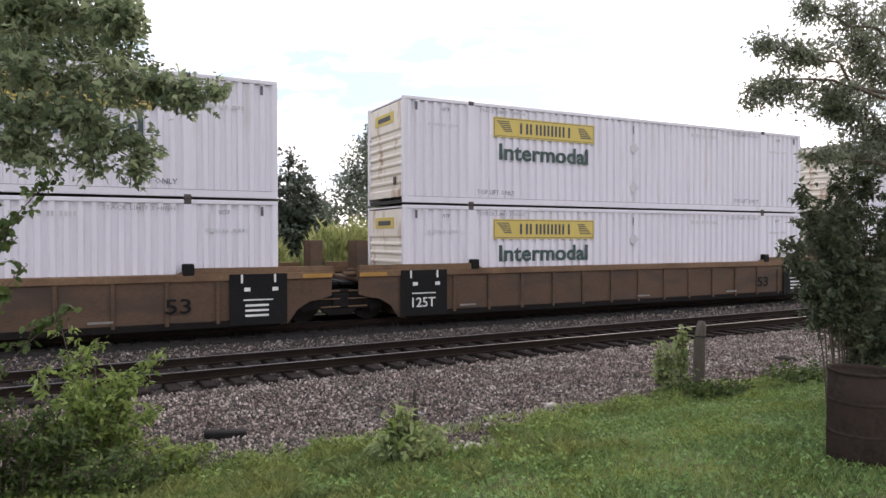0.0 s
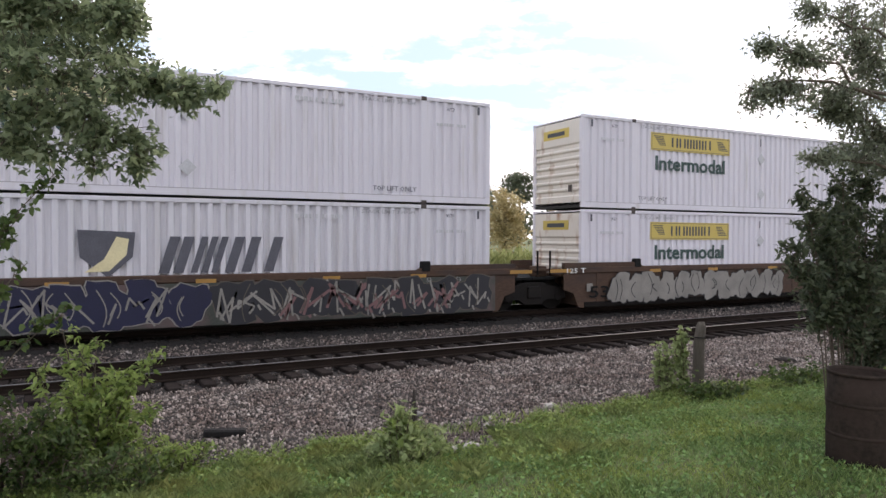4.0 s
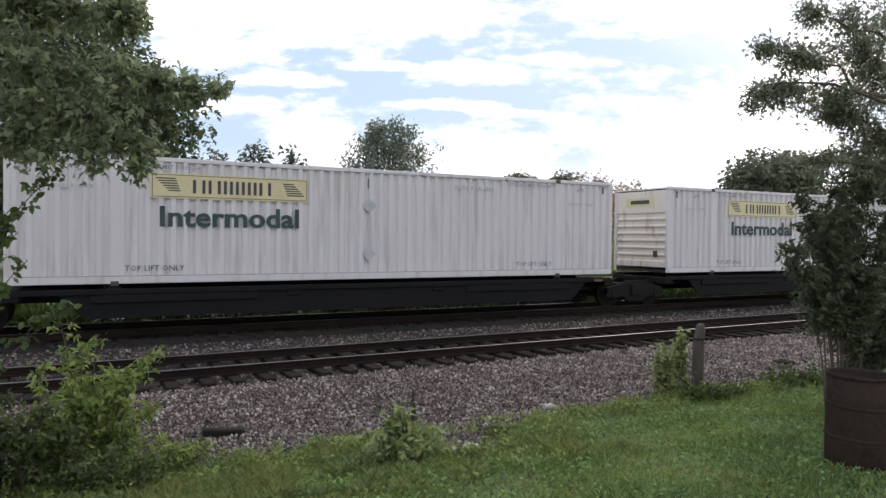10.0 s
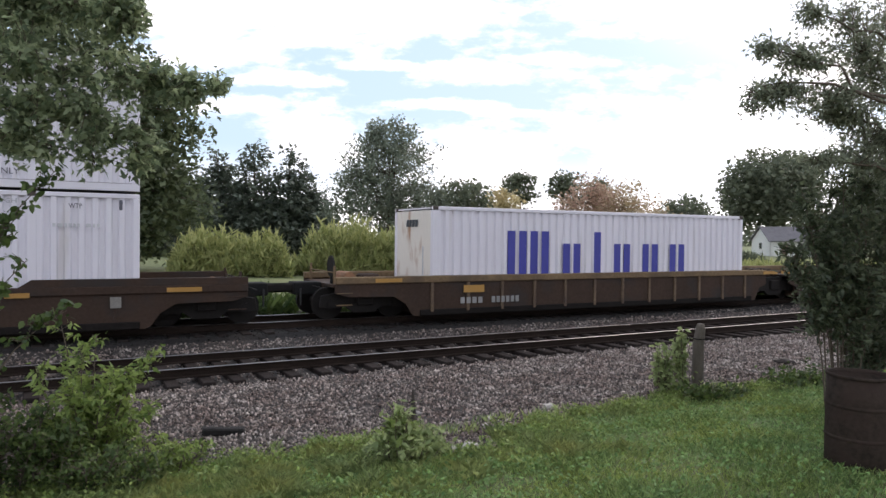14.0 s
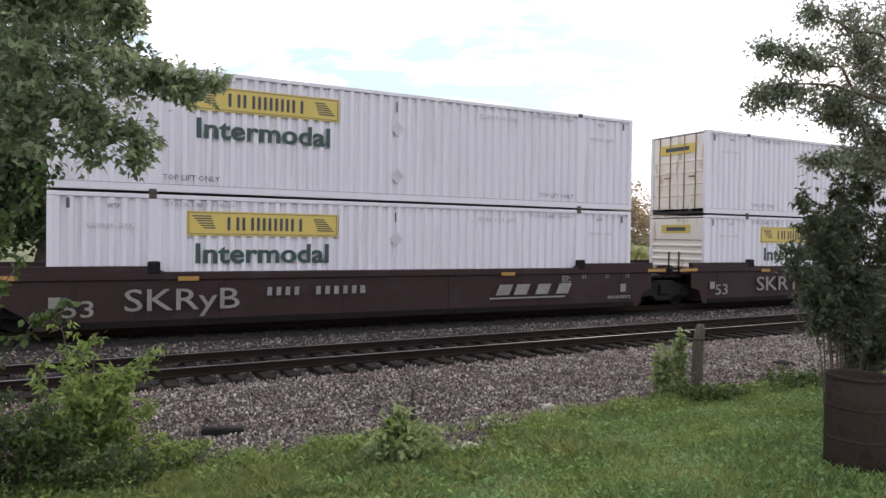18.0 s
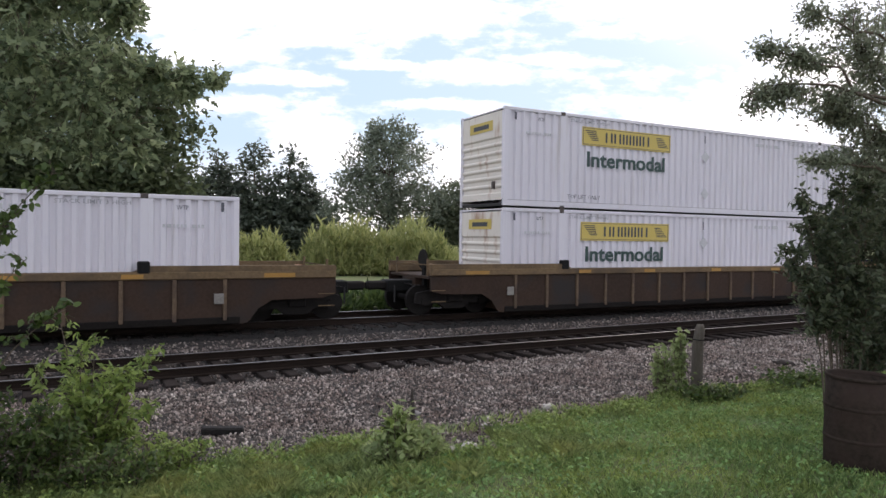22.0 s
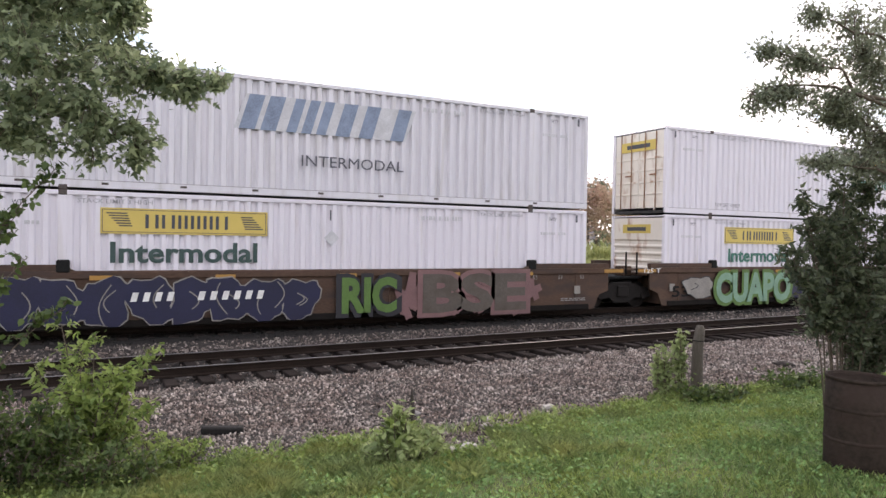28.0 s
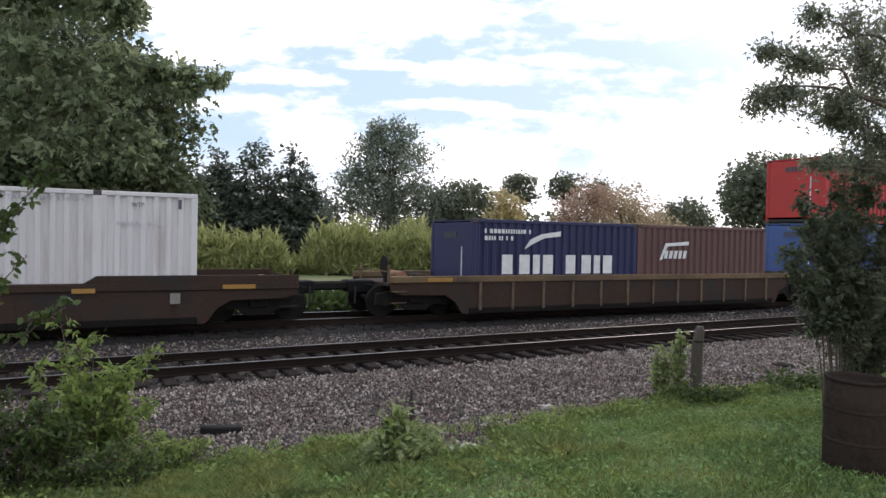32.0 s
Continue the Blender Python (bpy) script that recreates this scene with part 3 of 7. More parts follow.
def container(label, body="white", panel="left", logo="panelled", ink="green_ink", pane="yellow", end="louver", length=L53, height=H53, worn=0):
    """A freight container; its origin lies at the near bottom corner of the rear end, x along it, y across."""
    root = new("shipping_container")
    tagged(root, label, "container", "containers on the train")
    mb = M[body]
    frame53 = length > 13
    smooth = body == "white_smooth"
    rail_t, rail_b, post = 0.1, 0.22, 0.14
    hs = height - rail_t - rail_b
    cuts = [post, CASTING - 0.09, CASTING + 0.09, length - CASTING - 0.09, length - CASTING + 0.09, length - post] if frame53 else [post, length - post]
    for a, b in zip(cuts[::2], cuts[1::2]):
        if smooth:
            side = box(0, b - a, 0.0, 0.04, 0, hs, mb)
        else:
            side = corrugated(b - a, hs, 0.285 if body == "white_slant" else 0.27, 0.085 if body == "white_slant" else 0.062, mb, "side")
        hang("side_panel", side, root, pose(a, 0.012, rail_b))
        hang("side_panel", side, root, pose(b, W53 - 0.012, rail_b, 0, 0, 180))
    hang("roof", box(0.05, length - 0.05, 0.05, W53 - 0.05, height - 0.06, height - 0.02, mb), root)
    hang("floor", box(0.05, length - 0.05, 0.05, W53 - 0.05, 0.05, 0.14, M["seam"]), root)
    edge = M["trim"] if smooth else mb
    for y0, y1 in ((0.0, 0.09), (W53 - 0.09, W53)):
        hang("top_rail", box(0, length, y0, y1, height - rail_t, height, edge, 0.012), root)
        hang("bottom_rail", box(0, length, y0, y1, 0.05, rail_b, mb, 0.012), root)
    for z in (rail_b - 0.006,):
        hang("rail_groove", box(0.16, length - 0.16, 0, 0.006, 0, 0.014, M["rail_line"]), root, pose(0, -0.004, z))
    if worn:
        slot = box(0, 0.14, 0, 0.006, 0, 0.05, M["casting"])
        for i in range(9):
            hang("fork_slot", slot, root, pose(1.2 + i * 1.62, -0.004, 0.13))
    for x in (0.0, length - post):
        for y in (0.0, W53 - post):
            hang("corner_post", box(0, post, 0, post, rail_b, height - rail_t, edge, 0.015), root, pose(x, y - 0.002 if y == 0 else y + 0.002, 0))
    cast = box(-0.09, 0.09, 0, 0.16, 0, 0.12, M["casting"], 0.015)
    if frame53:
        for x in (CASTING, length - CASTING):
            for y in (-0.006, W53 - 0.154):
                hang("frame_post", box(-0.09, 0.09, 0, 0.12, rail_b, height - rail_t, edge, 0.012), root, pose(x, y + 0.004, 0))
                for z in (-0.004, height - 0.112):
                    hang("corner_casting", cast, root, pose(x, y, z))
    else:
        for x in (0.095, length - 0.095):
            for y in (-0.006, W53 - 0.154):
                for z in (-0.004, height - 0.112):
                    hang("corner_casting", cast, root, pose(x, y, z))
    # the end that faces back along the train
    ew = W53 - 2 * post
    me_end = M["white_warm"] if body.startswith("white") and not smooth else mb
    if end == "louver":
        hang("end_wall", louvered(ew, hs, me_end, "front"), root, pose(0.02, post, rail_b))
        hang("end_sign", box(0, 0.008, 0, 1.35, 0, 0.3, M[pane], 0), root, pose(0.008, 0.65, height - 0.62), "yellow name plate")
        hang("end_sign_strip", box(0, 0.006, 0, 0.9, 0, 0.13, M["ink"]), root, pose(0.002, 0.87, height - 0.54))
        hang("vent", box(0, 0.03, 0, 0.16, 0, 0.22, M["casting"]), root, pose(-0.004, 0.5, 0.55))
    elif end == "door":
        door = box(0, 0.05, 0, ew / 2 - 0.01, 0, hs, me_end, 0.01)
        bar = cyl("bar", 0.018, 0, hs, "z", M["rust"], 8)
        ribs = box(0, 0.03, 0, ew / 2 - 0.1, 0, 0.07, me_end, 0.01)
        for k in (0, 1):
            d = hang("door", door, root, pose(0.03, post + k * (ew / 2 + 0.005), rail_b), "cream door with rust stains")
            for q in (0.28, 0.72):
                hang("lock_rod", bar, d, pose(-0.03, q * ew / 2, 0))
            for z in (0.45, 0.85, 1.25, 1.65):
                hang("rib", ribs, d, pose(-0.02, 0.05, z))
            hang("handle", box(-0.02, 0, 0, 0.3, 0, 0.05, M["rust"]), d, pose(-0.03, 0.3, 1.1))
        hang("end_sign", box(0, 0.008, 0, 1.7, 0, 0.34, M["yellow"]), root, pose(0.0, 0.45, height - 0.72), "yellow name plate")
        hang("end_sign_strip", box(0, 0.006, 0, 1.1, 0, 0.14, M["ink"]), root, pose(-0.006, 0.75, height - 0.62))
    else:
        hang("end_wall", box(0, 0.05, 0, ew, 0, hs, me_end, 0.01), root, pose(0.02, post, rail_b))
        hang("end_mark", slant_bars("endmark", 4, 0.85, 0.2, M["ink"]), root, pose(0.0, 1.75, height - 0.55, 0, 0, -90))
        hang("end_frame", box(0, 0.03, 0, 0.05, 0, 1.5, M["ghost"]), root, pose(0.002, 0.6, 0.3))
        if pane == "yellow" and logo == "reefer":
            hang("end_sign", box(0, 0.008, 0, 1.6, 0, 0.36, M["yellow"]), root, pose(0.0, 0.5, height - 0.95), "yellow name plate")
            hang("hatch", box(0, 0.02, 0, 0.24, 0, 0.5, M["seam"], 0.01), root, pose(0.005, 0.8, 0.8))
    hang("front_wall", louvered(ew, hs, me_end, "front"), root, pose(length - 0.02, W53 - post, rail_b, 0, 0, 180))
    # markings on the near side
    if frame53 and body.startswith("white"):
        px = 2.8 if panel == "left" else length - 2.78 - 3.63
        if logo in ("panelled", "reefer"):
            zp = height - 0.92
            pn = hang("name_panel", stripe(3.63, 0.57, M[pane]), root, pose(px, 0.005, zp), "name panel with dark bars")
            for z in (0.035, 0.525):
                hang("panel_line", stripe(3.55, 0.014, M["ink"]), pn, pose(0.04, -0.005, z))
            for x in (0.035, 3.58):
                hang("panel_line", stripe(0.014, 0.5, M["ink"]), pn, pose(x, -0.005, 0.035))
            brand(pn, PANEL_BARS, 2.0, 0.31, M["ink"], 0.84, 0.13, 0.0, True)
            hang("wing", wing("l", False, M["ink"]), pn, pose(0.12, -0.005, 0.47))
            hang("wing", wing("r", True, M["ink"]), pn, pose(2.9, -0.005, 0.47))
            if logo == "panelled":
                hang("lettering", lettering("Intermodal", 0.46, M[ink], 3.2, 2.1), root, pose(px + 0.2, 0.008, zp - 0.63))
        elif logo in ("slant", "slant_old", "slant_ghost", "slant_text", "shield"):
            old = logo in ("slant_old", "slant_ghost")
            sx, sw = (7.35, 3.0) if logo == "shield" else (5.85, 4.75 if old else 4.4)
            sz = 1.62 if old else 1.17 if logo == "shield" else 1.37
            bx = 5.6 if old else sx
            brand(root, SLANT_BARS, sw, 0.84, M[{"slant_old": "old_blue", "slant_ghost": "ghost"}.get(logo, "grey_ink")], bx, sz, 0.3)
            if logo == "slant_old":
                hang("brand_ground", prism("worn_ground", [(0, 0), (sw - 0.3, 0), (sw, 0.84), (0.3, 0.84)], 0, 0.004, M["ghost"]), root, pose(bx, 0.009, sz))
            if old or logo == "slant_text":
                hang("lettering", lettering("INTERMODAL", 0.28, M["grey_ink"], 2.75, 0.0), root, pose(7.25, 0.004, sz - (0.8 if old else 0.42)))
            if logo == "shield":
                pts = [(0, 1.05), (1.15, 1.0), (1.1, 0.45), (0.6, 0.0), (0.05, 0.45)]
                sh = hang("shield", prism("shield", pts, 0, 0.006, M["grey_ink"]), root, pose(5.8, -0.004, 1.1), "dark shield emblem")
                pts = [(0.12, 0.12), (0.5, 0.4), (0.75, 0.9), (1.0, 0.85), (0.95, 0.5), (0.6, 0.14)]
                hang("shield_light", prism("shield2", pts, 0, 0.005, M["yellow_pale"]), sh, pose(0.02, -0.005, 0.0))
        if logo in ("panelled", "reefer"):
            hang("lettering", lettering("TOP LIFT ONLY", 0.13, M["grey_ink"], 1.25, 0.2), root, pose(2.28, 0.004, 0.33))
            hang("lettering", lettering("TOP LIFT ONLY", 0.13, M["grey_ink"], 1.25, 0.2), root, pose(length - 3.55, 0.004, 0.33))
            hang("warning_mark", stripe(0.035, 0.26, M["grey_ink"]), root, pose(8.0, 0.004, height - 0.5))
            dm = [(0, 0.2), (0.2, 0), (0.4, 0.2), (0.2, 0.4)]
            for z in (1.75, 0.5):
                hang("placard", prism("placard", dm, 0, 0.004, M["ghost"]), root, pose(7.85, 0.006, z), "empty diamond placard holder")
        hang("number_strip", text_bars("num", 12, 1.25, 0.11, M["ghost"]), root, pose(length - 5.6, 0.004, height - 0.42))
        for x in (length - 3.85, 2.36):
            hang("lettering", lettering("STACK LIMIT 3 HIGH", 0.1, M["faded"], 1.5, 0.3), root, pose(x, 0.004, height - 0.26))
        hang("label_strip", text_bars("lab", 7, 0.9, 0.08, M["ghost"]), root, pose(0.75, 0.004, height - 0.75))
        for x in (1.15, length - 1.4):
            hang("lettering", lettering("WTP", 0.11, M["grey_ink"], 0.26, 0.3), root, pose(x, 0.004, height - 0.34))
        hang("label_strip", text_bars("lab", 7, 0.9, 0.08, M["ghost"]), root, pose(length - 1.7, 0.004, height - 0.75))
        hang("slot_mark", stripe(0.07, 0.22, M["grey_ink"]), root, pose(0.36, 0.004, height - 0.36))
        hang("slot_mark", stripe(0.07, 0.22, M["grey_ink"]), root, pose(length - 0.42, 0.004, height - 0.36))
    return root


def truck(parent, x):
    """A two-axle freight truck under the car end."""
    side = [(-1.2, 0.32), (-1.15, 0.62), (-0.55, 0.72), (-0.35, 0.82), (0.35, 0.82), (0.55, 0.72), (1.15, 0.62), (1.2, 0.32), (0.95, 0.3), (0.5, 0.34), (0.3, 0.16), (-0.3, 0.16), (-0.5, 0.34), (-0.95, 0.3)]
    t = hang("truck", box(-0.22, 0.22, -1.2, 1.2, 0.38, 0.72, M["steel"], 0.02), parent, pose(x, 18.145 - Y_NEAR, 0))
    for y in (-1.12, 0.98):
        hang("side_frame", prism("sideframe", side, 0, 0.14, M["steel"], 0.015), t, pose(0, y, 0.02))
        if y < 0:
            for q in (-0.12, 0.0, 0.12):
                hang("spring", cyl("spring", 0.05, 0.2, 0.46, "z", M["steel"], 8), t, pose(q, y + 0.07, 0))
    for q in (-0.89, 0.89):
        ax = hang("axle", cyl("axle", 0.08, -1.05, 1.05, "y", M["steel"], 10), t, pose(q, 0, 0.42))
        for y in (-0.79, 0.66):
            w = hang("wheel", cyl("wheel", 0.42, 0, 0.13, "y", M["steel"], 24, 0.42), ax, pose(0, y, 0))
        for y in (-1.15, 1.05):
            hang("bearing_cap", cyl("cap", 0.12, 0, 0.1, "y", M["steel"], 12), ax, pose(0, y, 0))
    return t


def stencil(rows, w, material, h=0.028, pitch=0.052):
    """A block of small stencilled lines, too fine to read, as rows of word bars."""
    key = ("stencil", rows, w, material.name)
    if key not in MESHES:
        rs = random.Random(rows * 31 + int(w * 100))
        bm = bmesh.new()
        for r in range(rows):
            x, end = 0.0, w * rs.uniform(0.6, 1.0)
            while x < end:
                b = min(end + 0.02, x + rs.uniform(0.05, 0.16))
                box_bm(bm, x, b, 0, 0.004, -r * pitch, -r * pitch + h)
                x = b + rs.uniform(0.015, 0.04)
        MESHES[key] = bm_mesh("stencil", bm, material)
    return MESHES[key]


def outline(w, h, t, material):
    """A thin painted rectangle."""
    key = ("outline", w, h, material.name)
    if key not in MESHES:
        bm = bmesh.new()
        for x0, x1, z0, z1 in ((0, w, 0, t), (0, w, h - t, h), (0, t, t, h - t), (w - t, w, t, h - t)):
            box_bm(bm, x0, x1, 0, 0.004, z0, z1)
        MESHES[key] = bm_mesh("outline", bm, material)
    return MESHES[key]


def well_car(label, style, length=L53, left="c", right="c", sill=1.3, step=True):
    """A well car platform; origin below the rear end of its well, y 0 at the container's near side."""
    root = new("well_car")
    tagged(root, label, "rail car", "cars of the train")
    body, chord = {"brown": ("brown", "chord"), "smooth": ("maroon", "maroon"), "oxide": ("oxide", "oxide"), "low": ("darkbrown", "darkbrown"), "posts": ("darkbrown", "chord_dull"), "navy": ("black", "navy")}[style]
    mb, mc = M[body], M[chord]
    low = style == "low"
    ys = -0.16
    far = W53 - ys
    reach = {"c": 2.35, "a": 0.75 if style != "brown" else 1.3}
    rl, rr = reach[left], reach[right]
    zb, top = 0.06, sill
    zc = top - 0.18
    pts = [(-rl, 0.72), (-rl, zc), (length + rr, zc), (length + rr, 0.72), (length + rr - 0.35, 0.62), (length + 0.75, 0.6), (length + 0.42, 0.4), (length + 0.22, zb + 0.05), (length + 0.1, zb), (-0.1, zb), (-0.22, zb + 0.05), (-0.42, 0.4), (-0.75, 0.6), (-rl + 0.35, 0.62)]
    if left == "a" and style != "brown":
        pts = pts[:9] + [(-0.1, zb), (-0.22, zb + 0.05), (-0.4, 0.5), (-rl, 0.62), (-rl, zc)]
        pts = pts[2:]
    if right == "a" and style != "brown":
        i = pts.index((length + rr, zc))
        j = pts.index((length + 0.1, zb))
        pts = pts[:i + 1] + [(length + rr, 0.62), (length + 0.4, 0.5), (length + 0.22, zb + 0.05)] + pts[j:]
    for k, y in enumerate((ys, far - 0.06)):
        hang("side_sheet", prism(("sheet", style, length, left, right, sill), pts, 0, 0.06, mb), root, pose(0, y, 0))
        yo = ys - 0.05 if k == 0 else far - 0.15
        hang("top_chord", box(-rl, length + rr, 0, 0.2, 0, 0.18, mc, 0.02), root, pose(0, yo, zc))
        # the sill is darker than the sheet above it
        hang("bottom_sill", box(0.0, length, 0, 0.16, 0, 0.17, M["near_black"], 0.02), root, pose(0, yo + 0.02, zb))
        if step:
            rise = 0.13 if not low else 0.16
            for a, b, nm in ((-rl, CASTING + 0.25, "l"), (length - CASTING - 0.25, length + rr, "r")):
                hang("end_chord", prism(("step", nm, round(b - a, 2), rise), [(0, 0), (b - a, 0), (b - a - (0.25 if nm == "l" else 0), rise), ((0.25 if nm == "r" else 0), rise)], 0, 0.17, mc), root, pose(a, yo + 0.01, top + 0.002))
            if style != "low":
                for x in (CASTING + 0.02, length - CASTING - 0.02):
                    hang("guide_block", box(-0.13, 0.13, 0, 0.2, 0, 0.28, M["black"], 0.03), root, pose(x, yo - 0.02, top - 0.04))
    if style in ("brown", "posts", "navy"):
        n = 14 if length > 13 else 11
        post = box(-0.045, 0.045, 0, 0.06, zb + 0.1, zc, M["post"] if style == "posts" else mb, 0.012)
        for i in range(n + 1):
            x = 0.35 + (length - 0.7) * i / n
            hang("side_post", post, root, pose(x, ys - 0.05, 0))
    else:
        post = box(-0.03, 0.03, 0, 0.02, zb + 0.1, zc, mb, 0.006)
        for i in range(6):
            hang("seam_strip", post, root, pose(0.5 + (length - 1.0) * i / 5, ys - 0.016, 0))
    hang("well_floor", box(0.0, length, 0.1, W53 - 0.1, 0.1, 0.16, M["black"]), root)
    for e, (x0, sgn, kind, rc) in enumerate(((0.0, -1, left, rl), (length, 1, right, rr))):
        a, b = sorted((x0 + sgn * 0.12, x0 + sgn * rc))
        hang("end_deck", box(a, b, ys + 0.15, far - 0.15, zc - 0.1, zc - 0.02, mb, 0.01), root)
        hang("bulkhead", box(min(x0 + sgn * 0.05, x0 + sgn * 0.12), max(x0 + sgn * 0.05, x0 + sgn * 0.12), 0.05, W53 - 0.05, 0.12, zc - 0.02, mb), root)
        hang("bolster", box(a, b, 0.85, W53 - 0.85, 0.72, zc - 0.1, mb, 0.02), root)
        for q in (0.25, 0.6):
            hang("orange_reflector", box(0, 0.4, 0, 0.012, 0, 0.1, M["orange"]), root, pose(x0 + sgn * (q + 0.5) - 0.2, ys - 0.064, zc + 0.03))
        if kind == "c":
            cx = x0 + sgn * rc
            hang("draft_sill", box(min(cx, cx + sgn * 0.75), max(cx, cx + sgn * 0.75), 1.0, W53 - 1.0, 0.62, 0.95, M["black"], 0.03), root)
            hang("coupler", box(min(cx + sgn * 0.7, cx + sgn * 1.3), max(cx + sgn * 0.7, cx + sgn * 1.3), 1.16, W53 - 1.16, 0.68, 0.92, M["steel"], 0.05), root)
            hang("air_hose", cyl("hose", 0.025, 0.35, 0.8, "z", M["seam"], 8), root, pose(cx + sgn * 0.6, 0.9, 0))
            for y in (ys + 0.02, far - 0.06):
                for z in (0.42, 0.72):
                    hang("ladder_rung", cyl("rung", 0.013, 0, 0.42, "x", mc, 6), root, pose(cx - (0.45 if sgn > 0 else -0.03), y - 0.02, z))
            hang("end_rail", cyl("erail", 0.018, 0.2, W53 - 0.2, "y", mc, 6), root, pose(cx - sgn * 0.1, 0, top + 0.1))
            for y in (0.25, W53 - 0.25):
                hang("stanchion", box(-0.03, 0.03, -0.03, 0.03, 0, 0.5, mc, 0.01), root, pose(cx - sgn * 0.1, y, zc - 0.05))
            hang("uncoupling_lever", cyl("lever", 0.014, 0.0, 1.2, "y", M["steel"], 6), root, pose(cx + sgn * 0.25, 0.0, 0.85))
            hang("end_box", box(-0.25, 0.25, 0.35, 0.85, zc - 0.05, zc + 0.22, mb, 0.04), root, pose(x0 + sgn * 1.2, 0, 0))
            hang("air_tank", cyl("tank", 0.16, -0.4, 0.4, "y", M["rust"], 14), root, pose(x0 + sgn * 1.75, 0.9, zc + 0.12))
            if e == 0:
                hang("brake_wheel", cyl("brake", 0.28, -0.02, 0.02, "x", M["steel"], 20), root, pose(cx + 0.12, 0.6, top + 0.25))
                hang("brake_stand", box(-0.06, 0.06, -0.08, 0.08, 0.7, top + 0.25, M["black"], 0.015), root, pose(cx + 0.18, 0.6, 0))
        else:
            hang("walkway", box(min(x0 + sgn * rc, x0 + sgn * 1.6), max(x0 + sgn * rc, x0 + sgn * 1.6), 0.25, W53 - 0.25, zc - 0.2, zc - 0.12, M["black"], 0.01), root)
            hang("articulation", box(min(x0 + sgn * 0.4, x0 + sgn * 1.6), max(x0 + sgn * 0.4, x0 + sgn * 1.6), 0.75, W53 - 0.75, 0.55, zc - 0.2, M["black"], 0.03), root)
            hang("deck_rail", box(min(x0 + sgn * 0.5, x0 + sgn * 1.55), max(x0 + sgn * 0.5, x0 + sgn * 1.55), 0.3, 0.42, zc + 0.05, zc + 0.13, mc, 0.015), root)
            hang("deck_box", box(-0.2, 0.2, 0.5, 0.9, zc - 0.12, zc + 0.2, mb, 0.03), root, pose(x0 + sgn * 1.1, 0, 0))
            if style in ("smooth", "oxide") and e == 0:
                for q in (0.55, 1.0):
                    hang("stanchion", box(-0.025, 0.025, 0, 0.05, 0, 0.72, M["near_black"], 0.01), root, pose(x0 + sgn * (q + 0.55), 0.05, zc - 0.05))
            if style == "brown":
                for z in (0.42, 0.62, 0.82):
                    hang("ladder_rung", cyl("rung_wide", 0.016, 0, 0.5, "x", M["chord"], 6), root, pose(x0 + sgn * 1.3 - 0.25, ys + 0.1, z))
                for y in (0.3, 0.9):
                    hang("stanchion", box(-0.16, 0.16, -0.03, 0.03, 0, 0.95, M["brown"], 0.015), root, pose(x0 + sgn * 1.05, y, zc))
    if style == "brown":
        panel = box(-0.16, 1.2, 0, 0.014, 0.1, zc + 0.16, M["black"])
        lp = hang("end_panel", panel, root, pose(0, ys - 0.072, 0), "black panel with white markings")
        hang("lettering", lettering("125T", 0.26, M["pale_ink"], 0.68, 0.6), lp, pose(0.16, -0.008, 0.33))
        rp = hang("end_panel", panel, root, pose(length - 1.04, ys - 0.072, 0), "black panel with white markings")
        for p_ in (lp, rp):
            for x in (0.18, 0.84):
                hang("paint_mark", stripe(0.14, 0.09, M["pale_ink"]), p_, pose(x, -0.008, 0.9))
            hang("paint_mark", stripe(0.7, 0.03, M["pale_ink"]), p_, pose(0.16, -0.008, 0.68))
            for x in (0.1, 0.88):
                hang("paint_mark", stripe(0.05, 0.2, M["pale_ink"]), p_, pose(x, -0.008, 1.1))
        for z in (0.3, 0.42, 0.54):
            hang("paint_mark", stripe(0.55, 0.05, M["pale_ink"]), rp, pose(0.2, -0.008, z))
        for x in (1.6, 8.0, 12.0):
            hang("paint_mark", stripe(0.5, 0.05, M["graf_pale"]), root, pose(x, ys - 0.07, 0.3))
        hang("lettering", lettering("53", 0.34, M["black"], 0.55, 1.0), root, pose(length - 2.6, ys - 0.07, 0.45))
    elif length > 13:
        for x in (length - 0.6, 0.05):
            if style == "navy":
                hang("paint_mark", stripe(0.15, 0.17, M["number"]), root, pose(x, ys - 0.07, 0.6))
            else:
                hang("paint_mark", stripe(0.22, 0.24, M["graf_pale"]), root, pose(x, ys - 0.07, 0.55))
        zo = zc - 0.02 if style in ("smooth", "oxide", "low") else zc + 0.03
        for x in (2.6, 5.2, 8.2, 11.2, 13.6)[::{"navy": 4, "oxide": 3}.get(style, 1)]:
            hang("orange_reflector", box(0, 0.45, 0, 0.012, 0, 0.1, M["orange"]), root, pose(x, ys - 0.064, zo))
    if style in ("oxide", "navy"):
        hang("lettering", lettering("53", 0.36, M["graf_pale"], 0.6, 0.6), root, pose(0.3 if style == "oxide" else 10.0, ys - 0.07, 0.35))
    if style == "navy":
        for x in (-0.6, 0.5, 1.05, 1.6, 2.1, length - 2.1, length - 1.6, length - 1.05, length - 0.5):
            hang("paint_mark", stripe(0.04, 0.22, M["number"]), root, pose(x, ys - 0.072, zc - 0.06))
        for x in (-1.7, length + 0.4):
            hang("orange_reflector", box(0, 0.5, 0, 0.012, 0, 0.22, M["orange"]), root, pose(x, ys - 0.066, zc - 0.03))
        hang("paint_mark", stripe(2.2, 0.05, M["graf_pale"]), root, pose(3.2, ys - 0.072, zc + 0.12))
